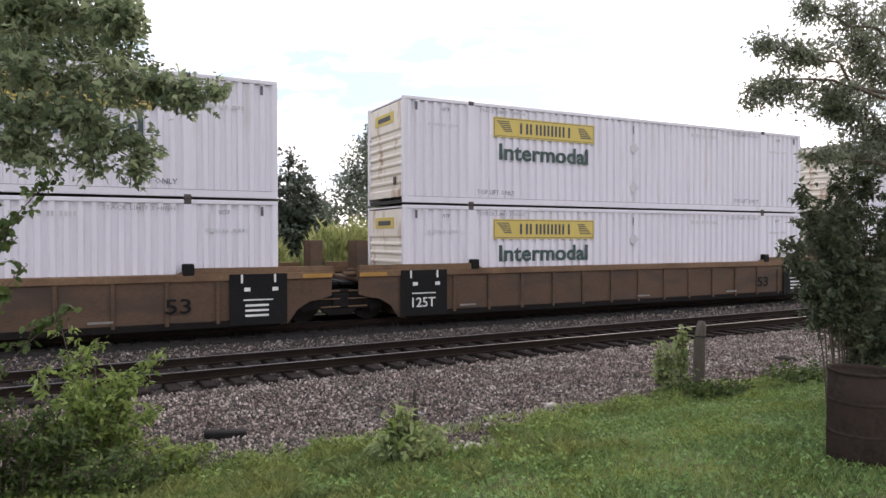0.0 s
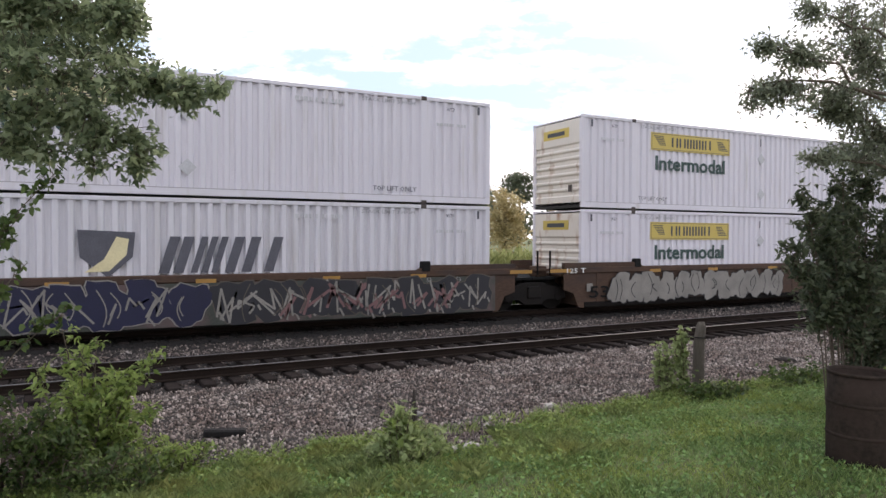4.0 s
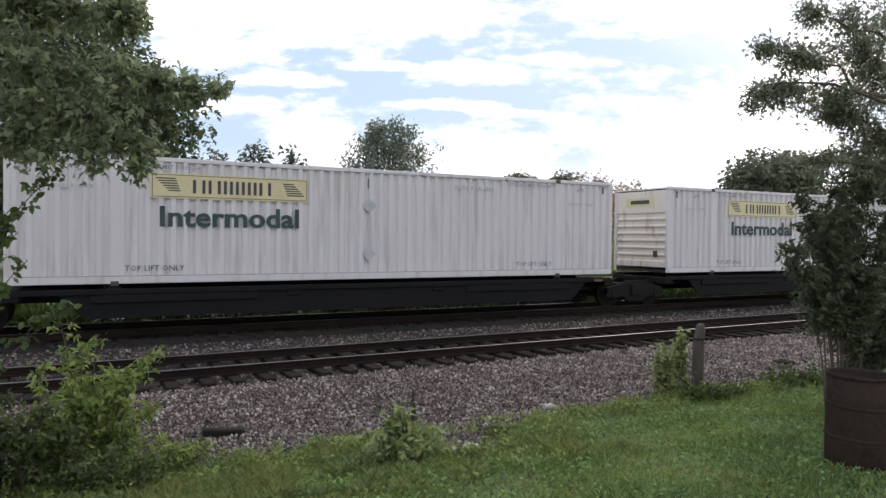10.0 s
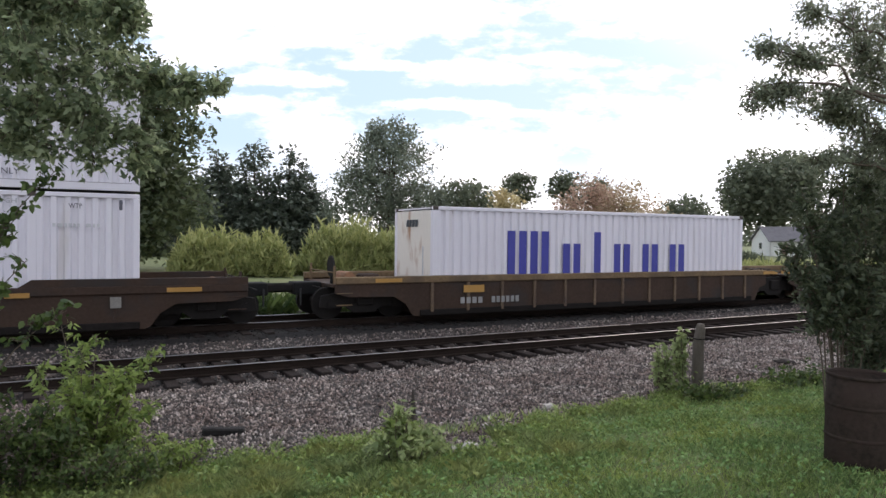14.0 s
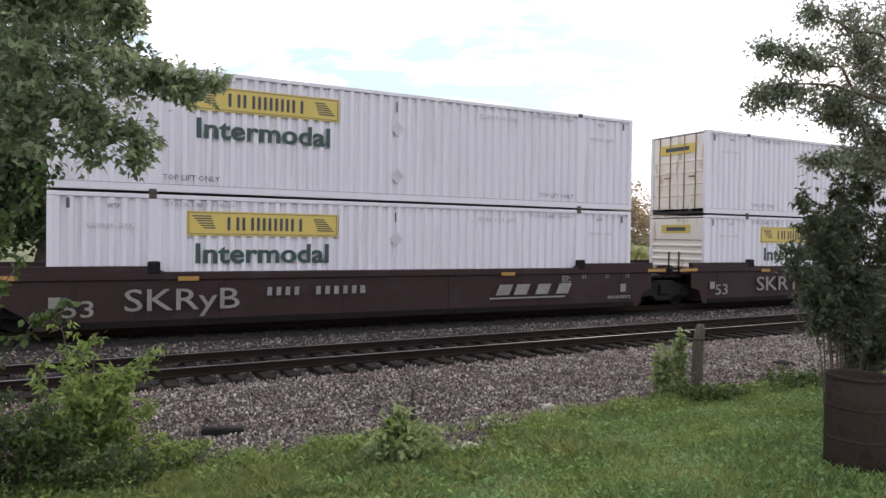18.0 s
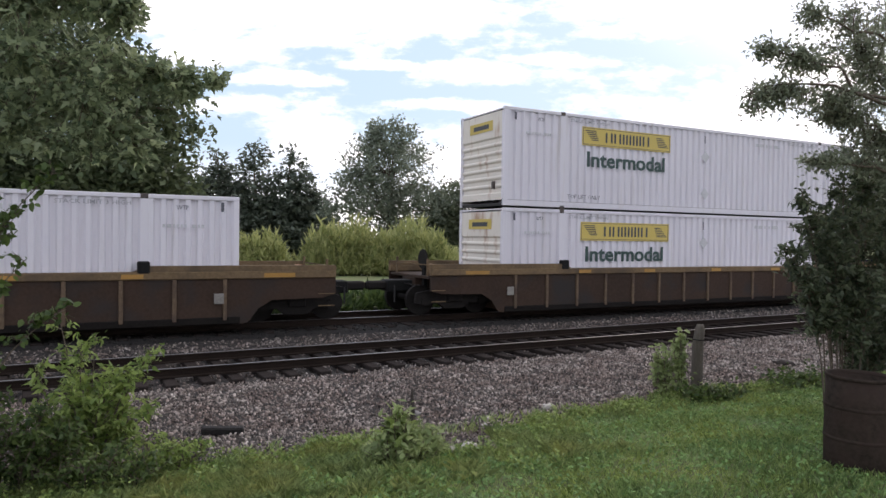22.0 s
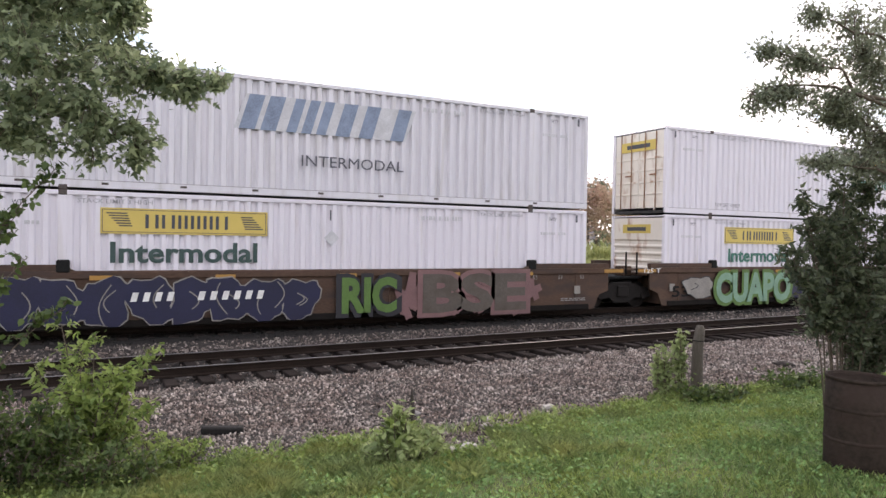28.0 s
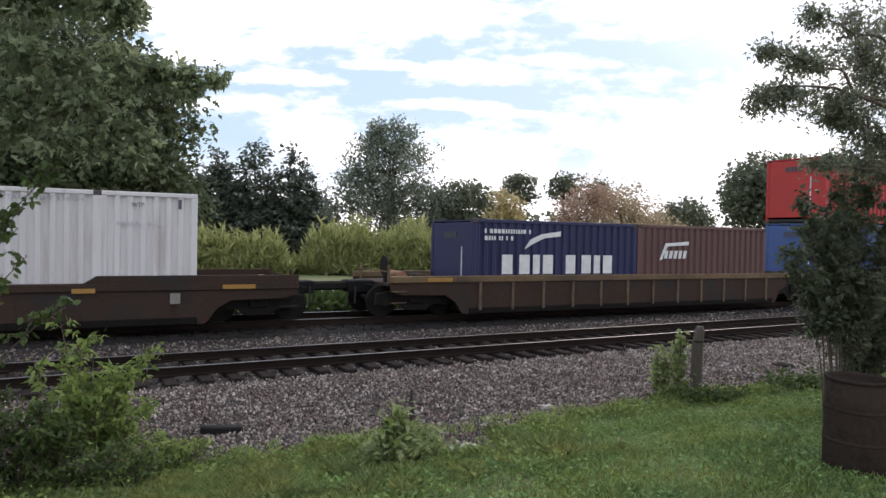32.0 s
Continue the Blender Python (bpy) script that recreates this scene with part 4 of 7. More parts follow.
        for a, b in ((-rl + 0.1, CASTING - 0.15), (length - CASTING + 0.15, length + rr - 0.1)):
            hang("deck_plate", box(a, b, 0, 0.19, 0, 0.05, M["deck_grey"], 0.01), root, pose(0, ys - 0.05, top + 0.134))
            for q in (0.3, 0.55, 0.8):
                hang("deck_lug", box(-0.12, 0.12, 0, 0.03, 0, 0.13, M["black"], 0.01), root, pose(a + (b - a) * q, ys - 0.075, top - 0.01))
        hang("stencil_lines", stencil(3, 0.7, M["number"]), root, pose(length - 3.1, ys - 0.072, 0.45))
    if style in ("smooth", "oxide"):
        ink = M["number"]
        hang("stencil_lines", stencil(5, 0.34, ink), root, pose(length - 2.85, ys - 0.072, zc - 0.08))
        hang("stencil_lines", stencil(2, 0.9, ink), root, pose(length - 1.1, ys - 0.072, 0.4))
        for x in (length - 2.1, length - 1.2, length - 0.4):
            hang("lettering", lettering("53", 0.12, ink, 0.15, 0.4), root, pose(x, ys - 0.072, zc - 0.14))
        if right == "c":
            hang("stencil_lines", stencil(8, 0.6, ink), root, pose(length + 0.4, ys - 0.072, zc + 0.02))
            hang("orange_reflector", box(0, 0.46, 0, 0.012, 0, 0.19, M["orange"]), root, pose(length + 1.3, ys - 0.066, zc - 0.06))
            for x in (1.75, 2.25):
                hang("stanchion", box(-0.035, 0.035, 0, 0.07, 0, 0.68, M["rust_dull"], 0.01), root, pose(length + x, 0.12, zc - 0.05))
            hang("outlined_box", outline(0.46, 0.3, 0.022, M["orange"]), root, pose(length + 1.3, ys - 0.066, zc - 0.42))
    truck_x = {"c": 1.45, "a": 1.62}
    if left == "c":
        truck(root, -truck_x["c"])
    truck(root, length + truck_x[right])
    return root


def spine_car(label, length=L53, gap_r=1.06, first=False):
    """A spine car platform that carries one container on a low centre beam."""
    root = new("spine_car")
    tagged(root, label, "rail car", "cars of the train")
    c = W53 / 2
    hang("centre_beam", box(-0.4, length + 0.4, c - 0.35, c + 0.35, 0.62, 0.92, M["black"], 0.02), root)
    for y in (-0.02, W53 - 0.1):
        hang("side_rail", box(0.0, length, 0, 0.12, 0.84, 0.97, M["black"], 0.015), root, pose(0, y, 0))
        hang("side_skirt", box(0, 3.6, 0, 0.04, 0, 0.17, M["black"], 0.01), root, pose(1.6, y + 0.0, 0.66))
        hang("side_skirt", box(0, 3.6, 0, 0.04, 0, 0.17, M["black"], 0.01), root, pose(length - 5.2, y + 0.0, 0.66))
        hang("side_beam", prism(("beam", length), [(1.0, 0.84), (1.5, 0.32), (length - 1.5, 0.32), (length - 1.0, 0.84)], 0, 0.06, M["black"]), root, pose(0, y + 0.05, 0))
        hang("yellow_plate", box(0, 0.3, 0, 0.012, 0, 0.07, M["chord"]), root, pose(length - 0.7, y - 0.016, 0.86))
    for x in (0.1, CASTING, length / 2 - 2, length / 2 + 2, length - CASTING, length - 0.1):
        hang("cross_arm", box(-0.18, 0.18, 0.0, W53, 0.7, 0.93, M["black"], 0.03), root, pose(x, 0, 0))
    for x in (CASTING, length - CASTING):
        for y in (0.02, W53 - 0.2):
            hang("pedestal", box(-0.14, 0.14, 0, 0.18, 0.92, 1.025, M["black"], 0.01), root, pose(x, y, 0))
    hang("hitch", box(-0.5, 0.5, c - 0.45, c + 0.45, 0.92, 1.0, M["steel"], 0.03), root, pose(length - 1.2, 0, 0))
    if first:
        truck(root, 0.6)
    truck(root, length + gap_r / 2)
    return root


# rear edge along the train, loads and marks of every platform: (position, kind, options)
PANELLED = "white corrugated container with yellow name panel and green lettering"
PALE = "weathered white corrugated container with faded name panel"
TRAIN = []          # thing, place along the train, y, z
ZT, ZS = 0.155, 3.055


def put(thing, u, z, y=Y_NEAR):
    TRAIN.append((thing, u + 0.05, y, z))
    return thing


def load(u, upper, lower, z=ZT):
    for k, spec in enumerate((lower, upper)):
        if spec:
            put(container(**spec), u, z + k * (H53 + 0.012))


def panelled(panel="left", **kw):
    kw.setdefault("label", PANELLED)
    return dict(panel=panel, **kw)


SW = "off-white corrugated container with slanted dark brand shapes"
slant = dict(label=SW, body="white_slant", logo="slant", end="smooth")
shield = dict(label=SW + " and a shield", body="white_slant", logo="shield", end="smooth")
pale = dict(pane="yellow_pale", label=PALE)
bright = dict(ink="green_bright")
CARS = [
    (-12.07, "brown", "c", "a", 1.33, panelled("right"), panelled()),
    (7.41, "brown", "a", "a", 1.33, panelled(), panelled()),
    (26.84, "brown", "a", "c", 1.33, panelled(), panelled()),
    (50.08, "low", "c", "c", 1.02, panelled(pane="yellow_pale"), panelled(pane="white", ink="green_bright", label="white corrugated container with outlined panel and bright green lettering")),
    (73.67, "smooth", "c", "a", 1.29, panelled(**bright), slant),
    (93.0, "smooth", "a", "a", 1.29, panelled(**pale), shield),
    (112.4, "smooth", "a", "c", 1.29, panelled(), panelled()),
    (135.88, "low", "c", "c", 0.98, panelled("right", body="white_worn", **pale), panelled(body="white_worn")),
    (305.64, "low", "c", "c", 1.02, dict(label="smooth white refrigerated container with yellow name panel", body="white_smooth", logo="reefer", end="smooth"), dict(slant, logo="slant_text")),
    (329.28, "low", "c", "c", 1.02, panelled(), panelled()),
    (441.75, "oxide", "c", "a", 1.3, panelled(), panelled()),
    (461.18, "oxide", "a", "a", 1.3, panelled("right", end="door"), panelled()),
    (480.6, "oxide", "a", "c", 1.3, panelled(), dict(slant, logo="slant_ghost")),
    (503.96, "posts", "c", "c", 1.3, panelled(), panelled("right", end="door")),
    (527.35, "posts", "c", "c", 1.3, None, panelled(**bright)),
    (550.87, "posts", "c", "c", 1.3, panelled(), panelled()),
    (574.4, "navy", "c", "a", 1.28, panelled("right", end="door"), panelled(**pale)),
    (593.85, "navy", "a", "a", 1.28, panelled(**bright), slant),
    (613.3, "navy", "a", "c", 1.28, panelled(), panelled()),
    (636.87, "low", "c", "c", 1.02, panelled(), shield),
    (660.32, "posts", "c", "c", 1.3, panelled(), panelled("right", **pale)),
    (683.83, "smooth", "c", "a", 1.32, dict(slant, logo="slant_old", worn=1), panelled()),
    (703.2, "smooth", "a", "a", 1.32, panelled("right", end="door", **bright), panelled(**bright)),
    (722.6, "smooth", "a", "c", 1.32, panelled(), panelled(**pale)),
    (746.07, "posts", "c", "c", 1.3, panelled(**bright), panelled()),
    (769.54, "low", "c", "c", 1.02, None, panelled(body="white_old", **bright)),
]
LABELS = dict(brown="brown well car with tan top chord and black end panel", low="low dark brown well car with plain sides", smooth="rusty brown smooth-sided well car covered in graffiti",
              oxide="dark oxide-red smooth-sided well car", posts="weathered brown well car with tan side posts", navy="black well car with navy blue top chord")


def scrawl(parent, x0, x1, z0, z1, fill, edge, seed, width=0.13):
    """Spray paint: swollen overlapping shapes with an outline and a line inside, or thin loose strokes."""
    rs = random.Random(seed)
    h = z1 - z0
    layers = [[[], []] for _ in range(3)]

    def ribbon(lay, pts, w, lift=0.0):
        vs, fs = lay
        for i in range(len(pts) - 1):
            d = Vector((pts[i + 1][0] - pts[i][0], pts[i + 1][1] - pts[i][1]))
            if d.length < 1e-4:
                continue
            d.normalize()
            nx, nz, ex, ez = -d.y * w / 2, d.x * w / 2, d.x * w * 0.25, d.y * w * 0.25
            k = len(vs)
            y = -0.0006 * (i % 5)
            (ax, az), (bx, bz) = pts[i], pts[i + 1]
            vs += [(ax - ex + nx, y, az - ez + nz), (ax - ex - nx, y, az - ez - nz), (bx + ex - nx, y, bz + ez - nz), (bx + ex + nx, y, bz + ez + nz)]
            fs.append((k, k + 1, k + 2, k + 3))

    def blob(lay, cx, cz, rx, rz, ph, y):
        vs, fs = lay
        k = len(vs)
        n = 22
        for i in range(n):
            a = 2 * math.pi * i / n
            q = 1 + 0.12 * math.sin(3 * a + ph) + 0.09 * math.sin(7 * a + 2.3 * ph)
            ca, sa = math.cos(a), math.sin(a)
            e = 0.72
            dz = rz * q * math.copysign(abs(sa) ** e, sa)
            vs.append((cx + rx * q * math.copysign(abs(ca) ** e, ca) + 0.22 * dz * math.sin(ph * 2), y, min(max(cz + dz, z0 - 0.02), z1 + 0.02)))
        fs.append(tuple(range(k, k + n)))

    if edge is None:
        n = max(2, int((x1 - x0) / 0.42))
        cw = (x1 - x0) / n
        for c in range(n):
            pts = [(x0 + cw * (c + rs.uniform(-0.25, 1.25)), z0 + h * (0.05 if i % 2 else 0.95) + h * rs.uniform(-0.05, 0.45) * (1 if i % 2 else -1)) for i in range(6)]
            pts += [(pts[-1][0] + 0.12 * cw * i, pts[-1][1] + 0.1 * h * math.sin(1.5 * i)) for i in range(1, 4)]
            ribbon(layers[1], pts, width)
    else:
        n = max(1, int((x1 - x0) / (0.5 + width)))
        cw = (x1 - x0) / n
        for c in range(n):
            cx, cz, ph = x0 + cw * (c + 0.5) + rs.uniform(-0.05, 0.05), (z0 + z1) / 2 + rs.uniform(-0.06, 0.06), rs.uniform(0, 6)
            rx, rz = cw * rs.uniform(0.5, 0.64), h * rs.uniform(0.42, 0.5)
            blob(layers[0], cx, cz, rx + 0.03, rz + 0.03, ph, -0.0008 * (c % 3))
            blob(layers[1], cx, cz, rx, rz, ph, -0.0008 * (c % 3))
            for j in range(rs.choice((1, 1, 2))):
                sx_, lo_, hi_ = rs.uniform(-0.5, 0.5), rs.uniform(-0.95, -0.2), rs.uniform(0.2, 0.95)
                pts = [(cx + rx * (sx_ + 0.18 * math.sin(ph + 2.2 * i / 7)), cz + rz * (lo_ + (hi_ - lo_) * i / 7)) for i in range(8)]
                bend = rs.choice((-1, 1)) * rx * 0.3
                pts = [(x + bend * math.sin(math.pi * i / 7), z) for i, (x, z) in enumerate(pts)]
                ribbon(layers[2], pts, 0.026)
    for i, (lay, m) in enumerate(zip(layers, (edge, fill, edge))):
        if lay[1] and m:
            hang("graffiti", mesh_of("graffiti", lay[0], lay[1], M[m]), parent, pose(0, -0.236 - 0.006 * i, 0), "spray-painted graffiti")


SPRAY = {
    50.08: [(0.0, 4.0, 0.1, 0.96, "graf_dim", "graf_black", 0.1), (0.3, 3.4, 0.15, 0.9, "graf_pale", None, 0.035), (6.9, 15.0, 0.1, 0.98, "graf_dim", "graf_black", 0.5), (7.2, 14.0, 0.2, 0.9, "graf_black", None, 0.07)],
    73.67: [(1.2, 3.8, 0.35, 0.95, "graf_pale", None, 0.05), (9.0, 16.2, 0.2, 1.0, "graf_black", None, 0.2), (9.4, 16.0, 0.2, 1.0, "graf_pink", None, 0.14), (8.4, 16.3, 0.12, 1.15, "graf_pale", None, 0.045)],
    93.0: [(-0.3, 2.0, 0.2, 1.0, "graf_green", "graf_black", 0.14), (2.1, 8.4, 0.12, 1.2, "graf_blue", "graf_pale", 0.24), (8.6, 16.0, 0.12, 1.15, "graf_black", "graf_dim", 0.4), (8.6, 16.0, 0.15, 1.1, "graf_pale", None, 0.05), (10.0, 15.0, 0.25, 1.0, "graf_pink", None, 0.07), (3.0, 7.6, 0.25, 1.05, "graf_pale", None, 0.045)],
    112.4: [(1.0, 9.0, 0.12, 1.1, "graf_pale", "graf_black", 0.12)],
    135.88: [(1.3, 2.8, 0.42, 0.55, "graf_pale", None, 0.06), (8.2, 10.4, 0.15, 0.75, "graf_pale", None, 0.04)],
    480.6: [(2.2, 3.9, 0.3, 0.95, "graf_blue", None, 0.06), (5.4, 7.3, 0.85, 1.1, "graf_pale", None, 0.05), (15.45, 15.85, 0.78, 1.1, "graf_sky", "graf_sky", 0.0)],
    613.3: [(8.3, 9.4, 0.2, 0.7, "graf_pale", "graf_pale", 0.14)],
    683.83: [(0.9, 3.3, 0.12, 1.2, "graf_blue", "graf_pale", 0.26), (3.4, 7.6, 0.12, 1.2, "graf_blue", "graf_pale", 0.3), (9.9, 14.2, 0.12, 1.2, "graf_pink", None, 0.2)],
    703.2: [(0.8, 2.0, 0.3, 1.1, "graf_pale", "graf_black", 0.14), (6.0, 7.0, 0.1, 1.2, "graf_blue", "graf_blue", 0.3), (14.6, 15.6, 0.2, 1.1, "graf_green", None, 0.12)],
    722.6: [(4.6, 9.0, 0.12, 1.15, "graf_blue", "graf_pale", 0.2), (11.2, 14.5, 0.12, 1.15, "graf_blue", "graf_pale", 0.4), (14.6, 16.4, 0.3, 1.1, "graf_pale", None, 0.04)],
}
# sprayed or painted words: text, place along the car, height, width, letter height, colour, outline
TAGS = {
    441: [("SKRyB", 1.5, 0.45, 2.45, 0.5, "graf_pale", None), ("B", 6.95, 0.72, 0.16, 0.2, "number", None)],
    461: [("SKRY", 2.3, 0.45, 2.3, 0.5, "graf_pale", None), ("C", 6.95, 0.72, 0.16, 0.2, "number", None)],
    480: [("A", 6.88, 0.72, 0.16, 0.2, "number", None)],
    683: [("RIC", 8.25, 0.26, 1.5, 0.85, "graf_green", "graf_black"), ("BSE", 10.5, 0.2, 3.3, 0.98, "graf_dim", "graf_pink")],
    703: [("CUAPO", 2.15, 0.17, 3.8, 0.95, "graf_mint", "graf_green"), ("RIC", 7.05, 0.27, 2.3, 0.8, "graf_green", "graf_black"), ("BSE", 10.15, 0.2, 3.6, 0.9, "graf_pale", "graf_black")],
    722: [("BiG", 2.6, 0.2, 1.9, 0.85, "graf_blue", "graf_pale"), ("53", 0.15, 0.36, 0.75, 0.36, "graf_black", None)],
    613: [("B", 2.05, 0.72, 0.14, 0.18, "number", None)],
    593: [("C", 2.05, 0.72, 0.14, 0.18, "number", None)],
}


def block_letters(parent, x, z):
    """Large pale sprayed blocks with dark outlines, and a spoked half wheel at their end."""
    def arc(cx, cz, r, a0, a1, n=14):
        return [(cx + r * math.sin(math.radians(a0 + (a1 - a0) * i / n)), cz + r * math.cos(math.radians(a0 + (a1 - a0) * i / n))) for i in range(n + 1)]
    shapes = [
        ([(0.4, 0.0), (4.0, 0.06), (3.85, 0.5), (3.2, 0.46), (3.0, 0.62), (2.7, 0.48), (2.1, 0.5), (1.6, 0.56), (1.1, 0.5), (0.6, 0.5)], "pale"),
        ([(-0.3, 0.3), (0.3, 0.78), (0.85, 0.66), (0.8, 0.3), (0.2, 0.0), (-0.3, 0.0)], "pale"),
        ([(1.02, 1.1), (1.46, 1.1), (1.66, 0.4), (1.22, 0.42)], "pale"),
        (arc(2.14, 0.74, 0.34, 0, 340, 20), "pale"),
        ([(2.46, 1.12), (4.1, 1.12), (4.03, 0.82), (3.64, 0.18), (3.08, 0.18), (3.0, 0.82)], "pale"),
        ([(3.52, 0.74), (4.15, 0.74), (4.15, 0.02), (3.66, 0.0)], "dark"),
        ([(4.1, 0.68)] + arc(4.12, 0.68, 0.54, 0, 150), "pale"),
        ([(4.18, 0.76)] + arc(4.16, 0.72, 0.42, 4, 40, 6), "dark"),
        ([(4.2, 0.7)] + arc(4.16, 0.7, 0.42, 50, 84, 6), "dark"),
        ([(4.1, 0.22), (4.52, 0.02), (4.42, -0.04), (4.04, 0.12)], "pale"),
    ]
    for i, (pts, tone) in enumerate(shapes):
        y = -0.238 - 0.0052 * i
        if tone == "pale":
            cx, cz = sum(p[0] for p in pts) / len(pts), sum(p[1] for p in pts) / len(pts)
            rim = [(cx + (px - cx) * 1.05 + math.copysign(0.015, px - cx), cz + (pz - cz) * 1.05 + math.copysign(0.015, pz - cz)) for px, pz in pts]
            hang("graffiti", prism(("rim", i), rim, 0, 0.002, M["graf_black"]), parent, pose(x, y + 0.0024, z), "dark outline of a sprayed letter")
        hang("graffiti", prism(("letter", i), pts, 0, 0.002, M["graf_pale" if tone == "pale" else "graf_black"]), parent, pose(x, y, z), "large sprayed block letter")


NUMBERS = {480.6: (3.85, 0.72, 2.4), 50.08: (4.3, 0.72, 2.3), 73.67: (3.9, 0.68, 2.7), 441.75: (4.6, 0.72, 2.6), 461.18: (4.3, 0.72, 2.6), 574.4: (2.6, 0.45, 2.2), 593.85: (2.6, 0.45, 1.2), 613.3: (2.6, 0.4, 2.7), 683.83: (3.4, 0.64, 3.05), 722.6: (10.1, 0.62, 3.0), 329.28: (3.0, 0.62, 2.2), 746.07: (11.6, 0.5, 1.6)}
for u, style, lt, rt, sill, up, lo in CARS:
    car = put(well_car(LABELS[style], style, L53, lt, rt, sill), u, 0.0)
    for i, (x0, x1, z0, z1, fill, edge, w) in enumerate(SPRAY.get(u, ())):
        scrawl(car, x0, x1, z0, min(z1, sill - 0.2 if style not in ("smooth", "oxide", "low") else sill - 0.03), fill, edge, int(u) + i, w)
    if u in NUMBERS:
        nx, nz, nw = NUMBERS[u]
        if style == "smooth" and u < 600:
            hang("number_plate_patch", stripe(nw + 0.3, 0.3, M["black"]), car, pose(nx - 0.15, -0.256, nz - 0.06), "black patch under painted number")
        paint, lean = (M["pale_ink"], 0.25) if u in (683.83, 722.6) else (M["number"], 0.04)
        hang("number_strip", slant_bars("mark", 4, nw * 0.34, 0.2, paint, lean, 0.5), car, pose(nx, -0.264, nz))
        hang("number_strip", slant_bars("digits", 6, nw * 0.54, 0.2, paint, lean, 0.5), car, pose(nx + nw * 0.46, -0.264, nz))
    if u == 480.6:
        block_letters(car, 8.25, 0.12)
    if style == "oxide":
        brand(car, "111011100111001110", 2.8, 0.3, M["graf_pale"], 9.7 if u > 445 else 11.0, 0.55, 0.45)
        hang("brand_line", stripe(2.6, 0.05, M["graf_pale"]), car, pose(9.5 if u > 445 else 10.8, -0.25, 0.44))
        for ob in car.children:
            if ob.name.startswith("brand_bar"):
                ob.location.y = -0.246
    if int(u) in (73, 93):
        hang("graffiti", stripe(8.2 if u < 80 else 16.6, 0.98, M["graf_mix"]), car, pose(8.2 if u < 80 else -0.4, -0.231, 0.12), "dark and pink ground under sprayed letters")
    for text, x, z, w, h, fill, edge in TAGS.get(int(u), ()):
        if edge:
            hang("graffiti", lettering(text, h + 0.06, M[edge], w + 0.3, 8.5), car, pose(x - 0.15, -0.262, z - 0.03), "dark outline of sprayed letters")
        hang("graffiti", lettering(text, h, M[fill], w, 3.6 if edge else 0.3), car, pose(x, -0.27, z), "sprayed letters")
    if style == "smooth":
        if lt == "a":
            hang("lettering", lettering("125 T", 0.15, M["pale_ink"], 0.7, 0.4), car, pose(-1.06 if u > 700 else -0.7, -0.23, sill - 0.17))
        hang("lettering", lettering("53", 0.36, M["black"], 0.75, 1.0), car, pose(0.15, -0.232, 0.36))
    load(u, up, lo)
# single containers on spine cars
SPINE = [(156.9, 2.2, dict(panelled())), (175.24, 1.06, panelled("right", end="door")), (192.45, 1.06, panelled("right", end="door")), (209.65, 1.05, panelled()),
         (226.88, 2.42, panelled("right", end="door", **pale)), (245.5, 2.34, panelled(**pale)), (264.01, 4.5, panelled(**pale)), (284.66, 4.8, panelled())]
for i, (u, gap, spec) in enumerate(SPINE):
    put(spine_car("black spine car under a single container", L53, min(gap, 2.4) if gap < 3 else 1.0, i in (0, 7)), u, 0.0)
    put(container(**dict(spec, body="white_old")), u, 1.03)
# five-unit car of shorter wells, only the first one loaded
for i, (u, length) in enumerate(((352.3, 12.9), (368.0, 14.3), (385.3, 14.3), (402.7, 15.6), (421.5, 13.0))):
    put(well_car("weathered brown empty well car with tan side posts" if i else "weathered brown well car with tan side posts", "posts", length, "c" if i == 0 else "a", "c" if i == 4 else "a", 1.13, step=False), u, 0.0)
    if i == 3:
        tan = hang("paint_panel", stripe(2.3, 0.75, M["chord"]), TRAIN[-1][0], pose(6.9, -0.2, 0.13), "tan panel with dark brand blocks")
        brand(tan, "11011011", 1.5, 0.5, M["darkbrown"], 0.72, 0.13, 0.0)
    if i in (0, 4):
        hang("number_strip", slant_bars("mark", 4, 0.75, 0.17, M["number"], 0.0, 0.7), TRAIN[-1][0], pose(1.2, -0.226, 0.36))
        hang("number_strip", slant_bars("digits", 6, 0.95, 0.17, M["number"], 0.0, 0.7), TRAIN[-1][0], pose(2.2, -0.226, 0.36))
        hang("orange_reflector", stripe(0.65, 0.2, M["orange"]), TRAIN[-1][0], pose(1.3, -0.226, 0.66))
box40 = dict(panel="none", logo="none", end="smooth", length=12.19)
mat40 = put(container(label="white corrugated container with large blue brand shapes", body="white", **box40), 352.73, 0.12)
brand(mat40, BIG_BARS, 7.1, 0.95, M["blue_ink"], 2.42, 0.95, 0.0)
# the last cars in sight
put(well_car(LABELS["posts"], "posts", 12.5, "c", "a", 1.12, step=False), 792.85, 0.0)
navy_twenty = put(container(label="navy blue short container with white brand shapes", body="navy_box", panel="none", logo="none", end="smooth", length=6.058, height=2.591), 793.01, 0.12)
brand(navy_twenty, NAVY_BARS, 4.05, 0.56, M["pale_ink"], 1.0, 1.03, 0.0)
hang("swoosh", prism("swoosh", [(0, 0), (0.2, 0.28), (0.6, 0.45), (1.3, 0.55), (1.3, 0.4), (0.7, 0.33), (0.3, 0.16)], 0, 0.006, M["pale_ink"]), navy_twenty, pose(1.75, -0.006, 1.75))
hang("slogan_strip", text_bars("slogan", 16, 1.6, 0.12, M["pale_ink"]), navy_twenty, pose(0.4, -0.006, 2.2))
hang("slogan_strip", text_bars("slogan2", 9, 0.95, 0.12, M["pale_ink"]), navy_twenty, pose(0.4, -0.006, 2.0))
